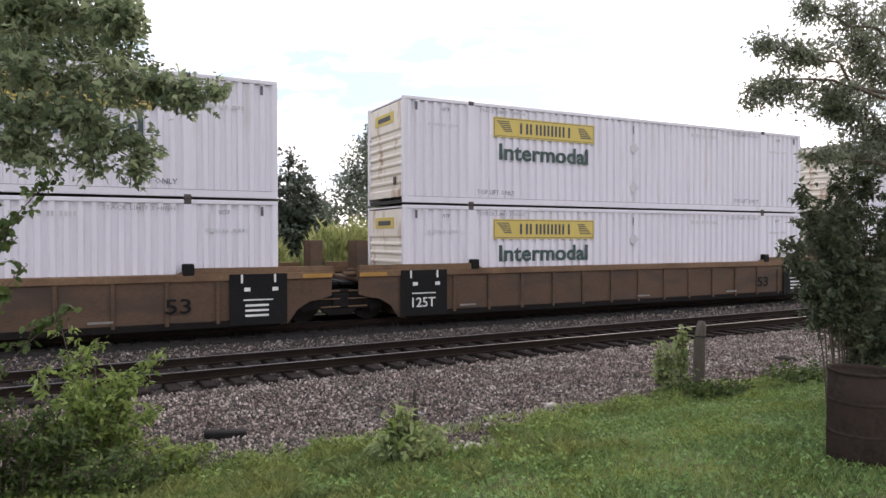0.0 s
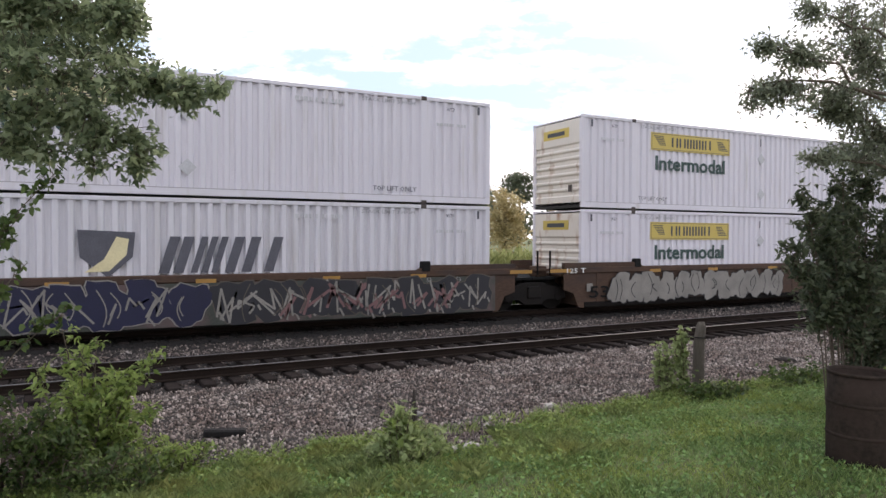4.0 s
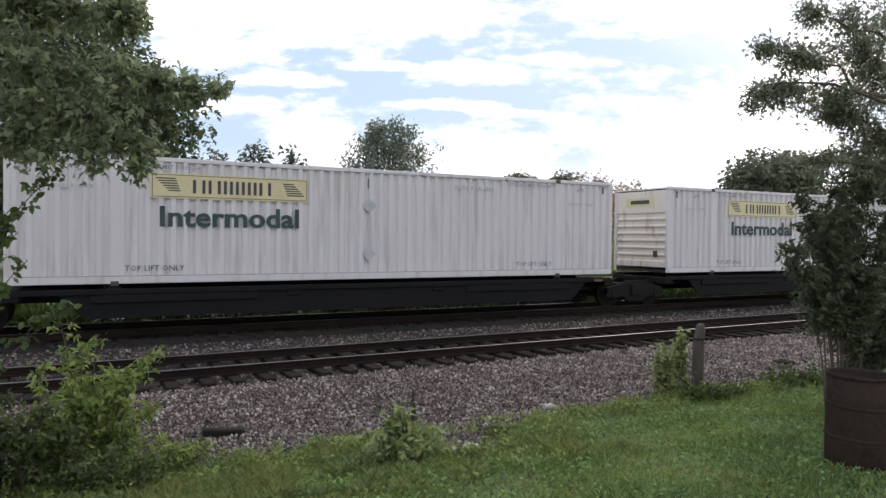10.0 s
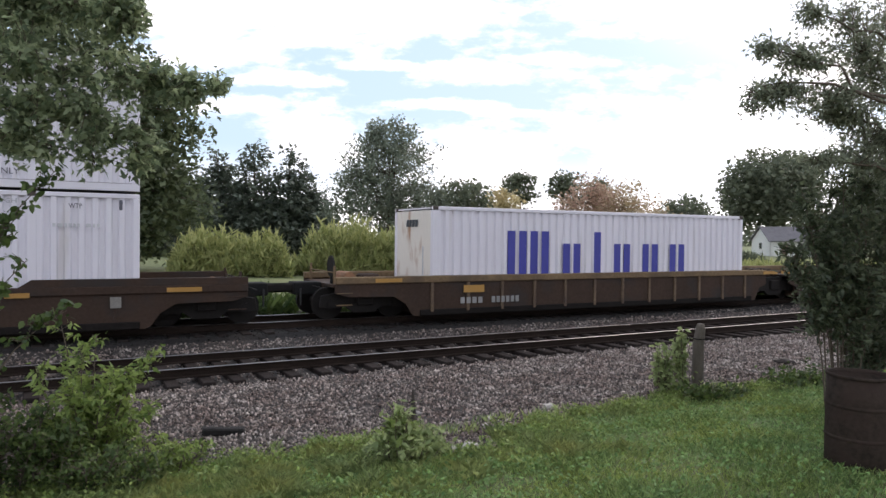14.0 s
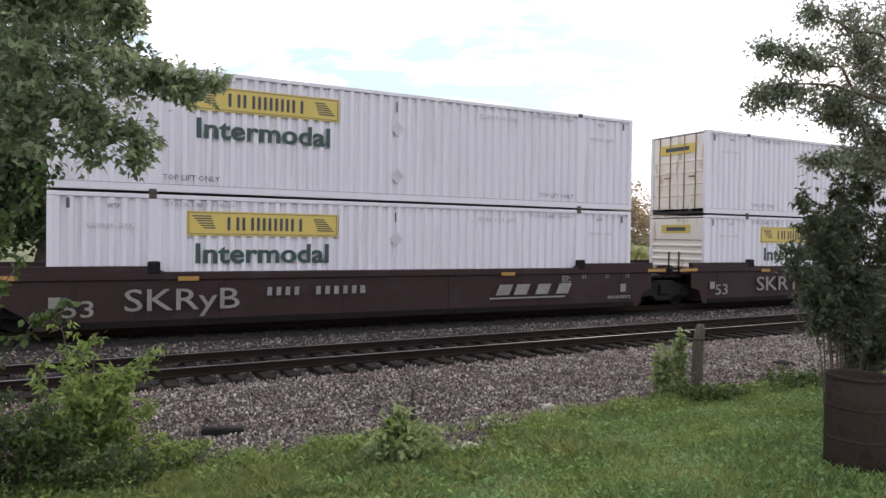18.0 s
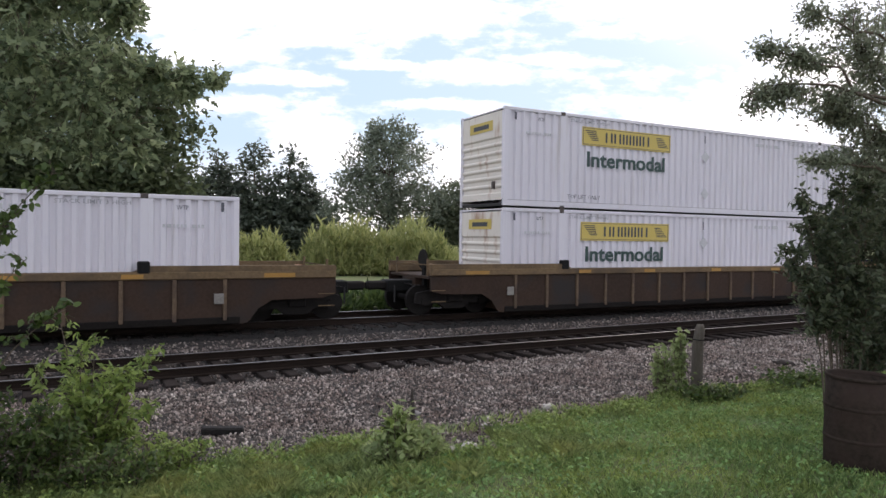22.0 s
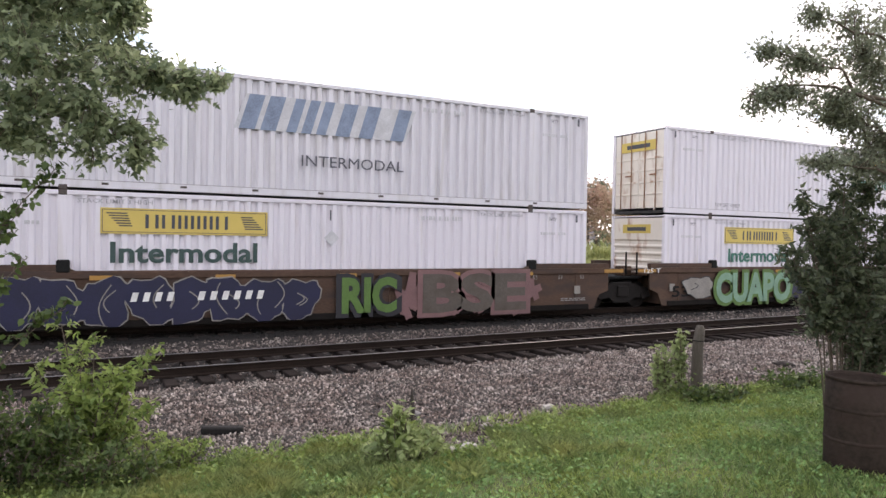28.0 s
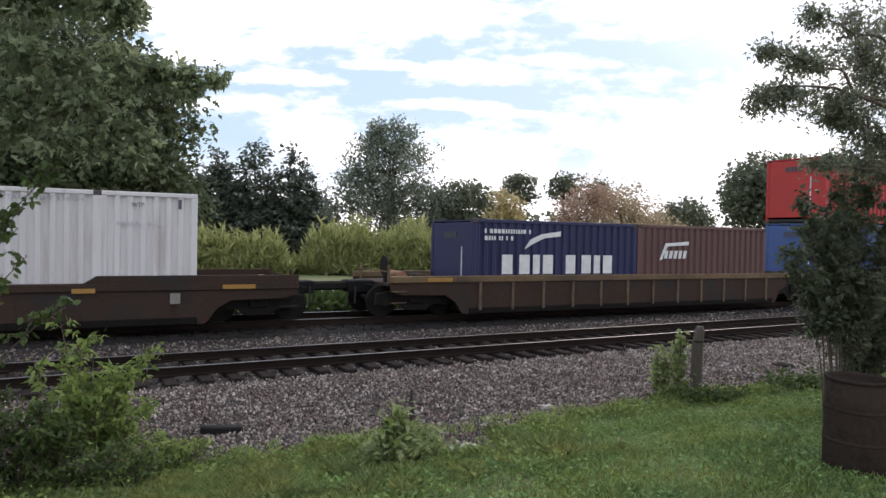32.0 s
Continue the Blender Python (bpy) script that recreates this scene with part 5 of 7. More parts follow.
tri = put(container(label="brown short container with a white brand mark", body="brown_box", panel="none", logo="none", end="smooth", length=6.058, height=2.591), 799.1, 0.12)
brand(tri, PLAIN_BARS, 1.1, 0.26, M["pale_ink"], 1.15, 1.5, 0.25)
hang("brand_line", prism("roof_mark", [(0, 0), (0.25, 0.55), (1.3, 0.62), (1.3, 0.5), (0.35, 0.45), (0.1, 0)], 0, 0.006, M["pale_ink"]), tri, pose(0.95, -0.006, 1.45))
put(well_car(LABELS["posts"], "posts", 12.5, "a", "c", 1.12, step=False), 808.3, 0.0)
put(container(label="blue corrugated container under a red one", body="blue_box", panel="none", logo="none", end="smooth", length=12.19), 808.45, 0.12)
put(container(label="red corrugated container stacked on a blue one", body="red_box", panel="none", logo="none", end="smooth", length=12.19, height=2.591), 808.45, 0.12 + H53 + 0.01)

# ---- ground ----
def grass_ground(name, c1, c2):
    return mat(name, c1, 0.9, var=0.3, scale=0.35, fine=14, bump=0.5, stain=c2, amount=0.6, stain_scale=0.5)


M["lawn"] = grass_ground("lawn_soil_green", (0.075, 0.085, 0.028), (0.1, 0.11, 0.04))
M["field"] = grass_ground("field_green", (0.14, 0.17, 0.07), (0.19, 0.19, 0.09))
M["gravel"] = mat("ballast_bed", (0.03, 0.025, 0.023), 0.95, var=0.5, scale=6, fine=45, bump=0.9, stain=(0.09, 0.075, 0.068), amount=0.3, stain_scale=5)

xs = np.concatenate([np.arange(-1500, -30, 70), np.arange(-30, -2, 1.0), np.arange(-2, 14, 0.25), np.arange(14, 60, 1.0), np.arange(60, 1500, 70)])
ysg = np.array(sorted(set([p[0] for p in PROFILE] + list(np.arange(2, 26, 0.25)) + [-400, -1500, 700, 1000])))
gz = [ground_z(y) for y in ysg]
vs = [(x, y, z - 0.02 + (0.03 * noise.noise((x * 0.9, y * 0.9, 0.3)) if y < 9 else 0)) for y, z in zip(ysg, gz) for x in xs]
k = len(xs)
fs = [(j * k + i, j * k + i + 1, (j + 1) * k + i + 1, (j + 1) * k + i) for j in range(len(ysg) - 1) for i in range(k - 1)]
gm = mesh_of("ground", vs, fs, M["lawn"], True)
gm.materials.append(M["gravel"])
gm.materials.append(M["field"])
# bed under the main line: oil, with the train's shade painted in
gm.materials.append(mat("shaded_oily_bed", (0.012, 0.01, 0.009), 0.9, var=0.4, scale=4, fine=40, bump=0.6))
for poly in gm.polygons:
    y = poly.center.y
    edge = float(lawn_edge(poly.center.x))
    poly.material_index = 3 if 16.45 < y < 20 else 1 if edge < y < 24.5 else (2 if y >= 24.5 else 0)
tagged(new("ground", gm), "grass lawn, gravel track bed and open field", "ground", kind="structure")


def rail_mesh(length):
    half = [(0.07, 0), (0.07, 0.015), (0.012, 0.035), (0.012, 0.13), (0.036, 0.14), (0.037, 0.153), (0.033, 0.162), (0.024, 0.167), (0.012, 0.169)]
    prof = [(-x, z) for x, z in half[:1]] + half + [(-x, z) for x, z in half[::-1][:-1]]
    k = len(prof)
    vs = [(x, y, z) for x in (0, length) for y, z in prof]
    fs = [(i, (i + 1) % k, k + (i + 1) % k, k + i) for i in range(k)]
    me = mesh_of("rail", vs, fs, M["rail_side"])
    me.materials.append(M["rail_head"])
    for i in range(k):
        (xa, za), (xb, zb) = prof[i], prof[(i + 1) % k]
        if min(za, zb) > 0.1615:
            me.polygons[i].material_index = 1
    return me


def track(label, x0, x1, yc, slope, zhead):
    root = tagged(new("track"), label, "railway track", kind="structure")
    length = (x1 - x0) / math.cos(math.atan(slope))
    ang = math.degrees(math.atan(slope))
    root.matrix_basis = pose(x0, yc + slope * x0, zhead - 0.17, 0, 0, ang)
    rm = rail_mesh(length)
    for s in (-0.7535, 0.7535):
        hang("rail", rm, root, pose(0, s, 0))
    tie = box(-0.115, 0.115, -1.33, 1.3, -0.18, -0.008, M["tie"], 0.014)
    plate = box(-0.1, 0.1, -0.19, 0.19, -0.012, 0.004, M["rail_side"], 0.004)
    rs = random.Random(5)
    n = int(length / 0.54)
    for i in range(n):
        x = 0.2 + i * 0.54 + rs.uniform(-0.03, 0.03)
        t = hang("tie", tie, root, pose(x, rs.uniform(-0.08, 0.05), rs.uniform(-0.014, 0.0), rs.uniform(-0.5, 0.5), 0, rs.uniform(-1.5, 1.5)))
    return root, plate


track("rusty siding track with worn rail heads on dark ties", -14, 45, 13.95, NEAR_SLOPE, -0.25)
track("main line track with steel rails on dark ties", -40, 60, 18.145, 0.0, 0.0)

# ---- plants ----
def fast_mesh(name, verts, k, material):
    """A mesh of separate k-sided faces from a flat array of their corners."""
    me = bpy.data.meshes.new(name)
    nv = len(verts)
    nf = nv // k
    me.vertices.add(nv)
    me.vertices.foreach_set("co", np.ascontiguousarray(verts, dtype=np.float32).ravel())
    me.loops.add(nv)
    me.loops.foreach_set("vertex_index", np.arange(nv, dtype=np.int32))
    me.polygons.add(nf)
    me.polygons.foreach_set("loop_start", np.arange(0, nv, k, dtype=np.int32))
    me.materials.append(material)
    me.update(calc_edges=True)
    me.validate()
    return me


SHAPES = dict(
    maple=np.array([(0, 0), (0.2, 0.12), (0.56, 0.52), (0.19, 0.46), (0.2, 0.74), (0, 1.25), (-0.2, 0.74), (-0.19, 0.46), (-0.56, 0.52), (-0.2, 0.12)]),
    oval=np.array([(0, 0), (0.28, 0.32), (0.22, 0.7), (0, 1.0), (-0.22, 0.7), (-0.28, 0.32)]),
    toothed=np.array([(0, 0), (0.24, 0.22), (0.3, 0.45), (0.18, 0.62), (0.13, 0.85), (0, 1.3), (-0.15, 0.8), (-0.2, 0.6), (-0.3, 0.42), (-0.22, 0.2)]),
    spray=np.array([(0, 0), (0.44, 0.2), (0.22, 0.4), (0.4, 0.7), (0.0, 1.0), (-0.46, 0.6), (-0.22, 0.36)]),
    needle=np.array([(0, 0), (0.34, 0.42), (0.12, 0.55), (0.0, 1.0), (-0.3, 0.5)]),
    stalk=np.array([(-0.06, 0), (0.06, 0), (0.1, 0.45), (0.0, 1.0), (-0.1, 0.5)]),
    blade=np.array([(-0.5, 0), (0.5, 0), (0.32, 0.55), (0.0, 1.0), (-0.32, 0.55)]),
)


def leaf_cloud(rng, centres, per, spread, size, shape, up=0.35, droop=0.3, fold=0.12):
    """Corners of many leaves round clump centres."""
    sh = SHAPES[shape]
    k = len(sh)
    c = np.repeat(centres, per, axis=0)
    n = len(c)
    p = c + rng.normal(0, 1, (n, 3)) * np.asarray(spread)
    nrm = rng.normal(0, 1, (n, 3))
    nrm[:, 2] = np.abs(nrm[:, 2]) + up
    nrm /= np.linalg.norm(nrm, axis=1, keepdims=True)
    d = rng.normal(0, 1, (n, 3))
    d[:, 2] -= droop
    d -= nrm * np.sum(d * nrm, 1, keepdims=True)
    d /= np.linalg.norm(d, axis=1, keepdims=True)
    s = np.cross(nrm, d)
    sz = size * rng.uniform(0.6, 1.3, n)[:, None, None]
    q = s[:, None, :] * sh[None, :, :1] + d[:, None, :] * sh[None, :, 1:] + nrm[:, None, :] * (fold * np.abs(sh[None, :, :1]) - 0.25 * sh[None, :, 1:] ** 2 * fold)
    return (p[:, None, :] + q * sz).reshape(-1, 3), k


def blob_points(rng, blobs, n, shell=0.45):
    """Clump centres inside a set of ellipsoids (x, y, z, rx, ry, rz, weight)."""
    w = np.array([b[6] for b in blobs], float)
    idx = rng.choice(len(blobs), n, p=w / w.sum())
    b = np.array([q[:6] for q in blobs])[idx]
    v = rng.normal(0, 1, (n, 3))
    v /= np.linalg.norm(v, axis=1, keepdims=True)
    r = rng.uniform(0, 1, n) ** shell
    return b[:, :3] + v * r[:, None] * b[:, 3:6]


def twigs(rng, trunk_pts, centres, material, parent, r0=0.02, name="limb", count=60):
    """Thin limbs that run from the nearest point of the stem out to some of the clumps."""
    vs, fs = [], []
    tp = np.array(trunk_pts)
    for c in centres[rng.choice(len(centres), min(count, len(centres)), replace=False)]:
        d = np.linalg.norm(tp - c, axis=1) + 0.6 * np.maximum(0, tp[:, 2] - c[2])
        a = tp[np.argmin(d)]
        mid = (a + c) / 2 + rng.normal(0, 0.06, 3) * np.linalg.norm(c - a) + np.array([0, 0, 0.08 * np.linalg.norm(c - a)])
        v, f = tube([a, (a + mid) / 2 + rng.normal(0, 0.02, 3), mid, c], [r0, r0 * 0.8, r0 * 0.55, r0 * 0.2], 5)
        k = len(vs)
        vs += v
        fs += [tuple(i + k for i in q) for q in f]
    return hang(name, mesh_of("limbs", vs, fs, material, True), parent)


M["bark"] = mat("bark_grey_brown", (0.11, 0.085, 0.065), 0.9, var=0.35, scale=4, fine=25, bump=0.6, stretch=(4, 4, 0.6))
M["leaf_maple"] = leaf_mat("maple_leaves", (0.1, 0.14, 0.08), (0.4, 0.46, 0.27), trans=0.64)
# paled so that the colour carries the sun's glare over this crown
M["leaf_maple2"] = leaf_mat("glare_paled_maple_leaves", (0.16, 0.185, 0.135), (0.34, 0.37, 0.26), trans=0.58)
M["leaf_bush"] = leaf_mat("shrub_leaves", (0.1, 0.16, 0.04), (0.34, 0.43, 0.13), trans=0.45)
# darker leaf_bush: shade put into low shrubs, also used for dark weeds
M["leaf_shade"] = leaf_mat("dark_shaded_shrub_leaves", (0.035, 0.065, 0.02), (0.11, 0.16, 0.045), trans=0.4)
M["leaf_pale"] = leaf_mat("pale_sapling_leaves", (0.16, 0.215, 0.085), (0.38, 0.45, 0.2), trans=0.5)
# leaf_far, leaf_round, leaf_pine: lightened and greyed, haze put into the colour
M["leaf_far"] = leaf_mat("broad_leaves", (0.11, 0.13, 0.09), (0.2, 0.225, 0.15), trans=0.5)
M["leaf_round"] = leaf_mat("hazed_round_leaves", (0.15, 0.18, 0.14), (0.3, 0.335, 0.26), trans=0.55)
# darker maple leaves: the lower crown's shade is put into the colour
M["leaf_crown_shade"] = leaf_mat("deep_green_leaves", (0.04, 0.056, 0.034), (0.125, 0.15, 0.085), trans=0.42)
M["leaf_pine"] = leaf_mat("pine_needles", (0.075, 0.095, 0.075), (0.17, 0.2, 0.155), trans=0.35)
M["leaf_oak"] = leaf_mat("shade_tree_leaves", (0.05, 0.072, 0.038), (0.15, 0.18, 0.095), trans=0.42)
M["leaf_yellow"] = leaf_mat("yellow_autumn_leaves", (0.42, 0.34, 0.17), (0.58, 0.48, 0.27))
M["leaf_red"] = leaf_mat("red_autumn_leaves", (0.4, 0.25, 0.2), (0.5, 0.38, 0.27))
M["leaf_orange"] = leaf_mat("orange_autumn_leaves", (0.42, 0.3, 0.19), (0.5, 0.42, 0.28))
M["leaf_weed"] = leaf_mat("weed_leaves", (0.24, 0.275, 0.105), (0.47, 0.475, 0.21), trans=0.5)
M["leaf_clover"] = leaf_mat("clover_leaves", (0.075, 0.15, 0.045), (0.26, 0.42, 0.14), trans=0.45)
M["leaf_grass"] = leaf_mat("grass_blades", (0.15, 0.238, 0.078), (0.5, 0.63, 0.27), rough=0.4, trans=0.45, patch=((0.88, 0.97, 1.02), (1.2, 1.1, 0.88), 1.1))
M["leaf_dry"] = leaf_mat("tall_grass_blades", (0.25, 0.31, 0.125), (0.6, 0.68, 0.34), rough=0.4, trans=0.5, patch=((0.88, 0.98, 1.0), (1.1, 1.02, 0.88), 1.6))


def tree(name, label, base, trunk_h, trunk_r, blobs, clumps, per, spread, size, shape, leafmat, seed, lean=(0, 0), shell=0.45, limbs=40, up=0.35, droop=0.3, top=None, spikes=0):
    """A tapered trunk, limbs and a crown of separate leaves."""
    rng = np.random.default_rng(seed)
    root = tagged(new(name), label, name.split("_")[-1])
    root.matrix_basis = pose(*base)
    path, rad = [], []
    top = top or trunk_h
    for i in range(9):
        f = i / 8
        path.append((lean[0] * f + 0.03 * trunk_h * math.sin(3 * f + seed), lean[1] * f + 0.02 * trunk_h * math.sin(4 * f + 2 * seed), -0.3 + (trunk_h + 0.3) * f))
        rad.append(trunk_r * (1.25 if i == 0 else 1.0 - 0.75 * f))
    v, f = tube(path, rad, 10)
    hang("trunk", mesh_of("trunk", v, f, M["bark"], True), root)
    c = blob_points(rng, blobs, clumps, shell)
    if spikes:
        c = np.concatenate([c] + [np.array(b[:3]) + np.array(b[3:6]) * w * np.linspace(0.7, rng.uniform(1.02, 1.22), 5)[:, None] for b, w in ((blobs[rng.integers(len(blobs))], np.array((math.sin(a) * math.cos(e), rng.uniform(-0.5, 0.5), math.cos(a) * math.cos(e)))) for a, e in zip(rng.uniform(-1.9, 1.9, spikes), rng.uniform(-0.4, 0.4, spikes)))])
    twigs(rng, path[2:], c, M["bark"], root, trunk_r * 0.22, count=limbs)
    q, k = leaf_cloud(rng, c, per, spread, size, shape, up, droop)
    hang("crown", fast_mesh("crown", q, k, leafmat), root)
    return root


def sprays(rng, roots, tips, leaves, size, shape, jitter, droop, bare=0.3, sag=0.1):
    """Thin twigs from roots to tips, and leaves strung along their outer part."""
    vs, fs, at = [], [], []
    for a, e in zip(roots, tips):
        n = np.linalg.norm(e - a)
        mid = (a + e) / 2 + rng.normal(0, 0.06, 3) * n + np.array([0, 0, sag * n])
        v, f = tube([a, mid, e], [0.006, 0.0045, 0.002], 4)
        k = len(vs)
        vs += v
        fs += [tuple(i + k for i in q) for q in f]
        t = rng.uniform(bare, 1.0, leaves)[:, None]
        at.append((1 - t) ** 2 * a + 2 * t * (1 - t) * mid + t * t * e)
    q, k = leaf_cloud(rng, np.concatenate(at), 1, jitter, size, shape, 0.25, droop, 0.2)
    return vs, fs, q, k


def boughed_tree(name, label, base, trunk_h, trunk_r, boughs, blobs, clumps, leaves, size, leafmat, seed, reach=0.5, droop=0.9, loose=0.045, shape="maple"):
    """A trunk, curved boughs given by their tips, and leafy twigs that grow off the boughs."""
    rng = np.random.default_rng(seed)
    root = tagged(new(name), label, name.split("_")[-1])
    root.matrix_basis = pose(*base)
    path = [(0.03 * trunk_h * math.sin(3 * i / 8 + seed), 0.02 * trunk_h * math.sin(4 * i / 8 + 2 * seed), -0.3 + (trunk_h + 0.3) * i / 8) for i in range(9)]
    v, f = tube(path, [trunk_r * (1.25 if i == 0 else 1 - 0.09 * i) for i in range(9)], 10)
    hang("trunk", mesh_of("trunk", v, f, M["bark"], True), root)
    spine = [np.array(p) for p in path[5:]]
    for z, tip, rise in boughs:
        a, e = np.array((0.0, 0.0, z)), np.array(tip)
        pts = []
        for i in range(9):
            t = i / 8
            p = a + (e - a) * t + np.array([0, 0, rise * 4 * t * (1 - t)]) + rng.normal(0, 0.02, 3) * np.linalg.norm(e - a) * t * (1 - t) * 4
            pts.append(p)
        v, f = tube(pts, [0.035 * (1 - 0.85 * i / 8) for i in range(9)], 6)
        hang("limb", mesh_of("limb", v, f, M["bark"], True), root)
        spine += [pts[k] + (pts[k + 1] - pts[k]) * u for k in range(2, 8) for u in (0.0, 0.5)] + [e]
    spine = np.array(spine)
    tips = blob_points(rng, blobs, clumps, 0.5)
    near = spine[np.argmin(np.linalg.norm(tips[:, None, :] - spine[None], axis=2) + 0.25 * rng.uniform(0, 1, (clumps, len(spine))), axis=1)]
    gap = np.linalg.norm(tips - near, axis=1, keepdims=True)
    roots = tips + (near - tips) * np.minimum(1.0, reach * rng.uniform(0.7, 1.4, (clumps, 1)) / np.maximum(gap, 0.01))
    vs, fs, q, k = sprays(rng, roots, tips, leaves, size, shape, (loose, loose, loose * 0.9), droop, 0.15)
    hang("twig", mesh_of("twig", vs, fs, M["bark"], True), root)
    hang("crown", fast_mesh("crown", q, k, leafmat), root)
    return root


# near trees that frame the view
# the last, highest blob is unseen crown, added to shade the lawn
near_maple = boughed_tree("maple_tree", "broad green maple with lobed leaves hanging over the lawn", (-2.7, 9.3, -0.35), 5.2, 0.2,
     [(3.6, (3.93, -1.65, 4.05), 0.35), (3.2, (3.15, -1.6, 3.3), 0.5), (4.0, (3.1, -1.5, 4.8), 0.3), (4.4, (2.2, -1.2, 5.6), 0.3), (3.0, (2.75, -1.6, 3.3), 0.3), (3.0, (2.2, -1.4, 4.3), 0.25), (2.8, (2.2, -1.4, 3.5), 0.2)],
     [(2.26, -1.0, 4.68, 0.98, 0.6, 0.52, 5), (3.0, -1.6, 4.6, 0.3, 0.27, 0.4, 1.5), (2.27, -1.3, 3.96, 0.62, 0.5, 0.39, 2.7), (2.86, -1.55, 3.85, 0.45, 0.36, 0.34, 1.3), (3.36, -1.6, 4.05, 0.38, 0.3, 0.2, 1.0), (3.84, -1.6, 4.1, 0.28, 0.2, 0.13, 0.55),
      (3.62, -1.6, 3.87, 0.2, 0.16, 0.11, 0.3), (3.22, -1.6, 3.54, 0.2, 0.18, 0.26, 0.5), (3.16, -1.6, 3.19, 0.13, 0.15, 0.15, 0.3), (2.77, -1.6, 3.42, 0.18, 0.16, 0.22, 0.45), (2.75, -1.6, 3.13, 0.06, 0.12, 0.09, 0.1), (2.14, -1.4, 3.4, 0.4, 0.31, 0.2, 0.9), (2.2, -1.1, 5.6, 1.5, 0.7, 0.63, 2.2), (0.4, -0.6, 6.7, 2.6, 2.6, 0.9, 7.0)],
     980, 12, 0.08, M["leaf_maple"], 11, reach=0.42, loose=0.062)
# the last two blobs are unseen crown, added to shade lawn and barrel
boughed_tree("maple_tree", "dark green maple with small leaves beside a barrel", (9.9, 4.9, 0.0), 5.4, 0.17,
     [(3.6, (-2.8, 0.85, 4.0), 0.3), (3.3, (-2.6, 0.8, 4.5), 0.2), (4.0, (-1.9, 0.7, 5.0), 0.2), (2.6, (-1.5, 0.8, 3.2), 0.2), (3.0, (-1.2, 0.7, 3.7), 0.2), (3.4, (-0.8, 0.7, 4.6), 0.2), (4.2, (0.6, 1.4, 5.6), 0.3), (4.4, (-0.4, -0.9, 6.2), 0.3)],
     [(-0.9, 0.75, 4.91, 0.63, 0.6, 0.6, 1.5), (-2.03, 0.8, 4.44, 0.39, 0.31, 0.23, 0.9), (-2.62, 0.8, 4.49, 0.16, 0.15, 0.1, 0.22), (-1.88, 0.8, 5.02, 0.18, 0.15, 0.18, 0.3), (-1.35, 0.8, 3.9, 0.69, 0.5, 0.22, 1.7), (-2.38, 0.8, 3.88, 0.31, 0.25, 0.12, 0.5),
      (-2.84, 0.8, 3.7, 0.13, 0.12, 0.07, 0.15), (-0.5, 0.75, 4.3, 0.5, 0.5, 0.3, 0.8), (-0.6, 0.7, 3.36, 0.5, 0.5, 0.36, 1.9), (-1.5, 0.8, 3.2, 0.33, 0.28, 0.1, 0.35), (-0.6, 0.4, 7.1, 2.4, 2.4, 1.2, 9.0), (1.5, 1.2, 4.8, 1.3, 1.3, 1.4, 2.5)],
     1600, 18, 0.056, M["leaf_maple2"], 23, reach=0.42, droop=0.6, loose=0.068, shape="toothed")


def shrub(label, base, blobs, clumps, per, spread, size, shape, leafmat, seed, stems=14, name="bush", shoots=None):
    """Leafy stems that fan out of the ground, with longer pale shoots on some."""
    rng = np.random.default_rng(seed)
    root = tagged(new(name), label, name)
    root.matrix_basis = pose(*base)
    tips = blob_points(rng, blobs, clumps, 0.6)
    tips[:, 2] = np.maximum(tips[:, 2], 0.08)
    roots = tips * np.array([0.45, 0.45, 0.0]) + rng.normal(0, 0.05, tips.shape) * np.array([1, 1, 0])
    roots[:, 2] = np.maximum(-0.03, tips[:, 2] - rng.uniform(0.35, 0.7, clumps))
    vs, fs, q, k = sprays(rng, roots, tips, per, size, shape, spread, 0.1, 0.25, 0.0)
    hang("woody_stem", mesh_of("stems", vs, fs, M["bark"], True), root)
    hang("foliage", fast_mesh("foliage", q, k, leafmat), root)
    if shoots:
        tips = blob_points(rng, shoots[0], shoots[1], 0.7)
        roots = tips + np.stack([rng.normal(0, 0.06, len(tips)), rng.normal(0, 0.06, len(tips)), -rng.uniform(0.22, 0.5, len(tips))], 1)
        vs, fs, q, k = sprays(rng, roots, tips, 13, size * 1.35, shape, (0.022, 0.022, 0.02), -0.3, 0.1, 0.0)
        hang("woody_shoot", mesh_of("shoots", vs, fs, M["bark"], True), root)
        hang("young_leaves", fast_mesh("young_leaves", q, k, M["leaf_bush"]), root)
    return root


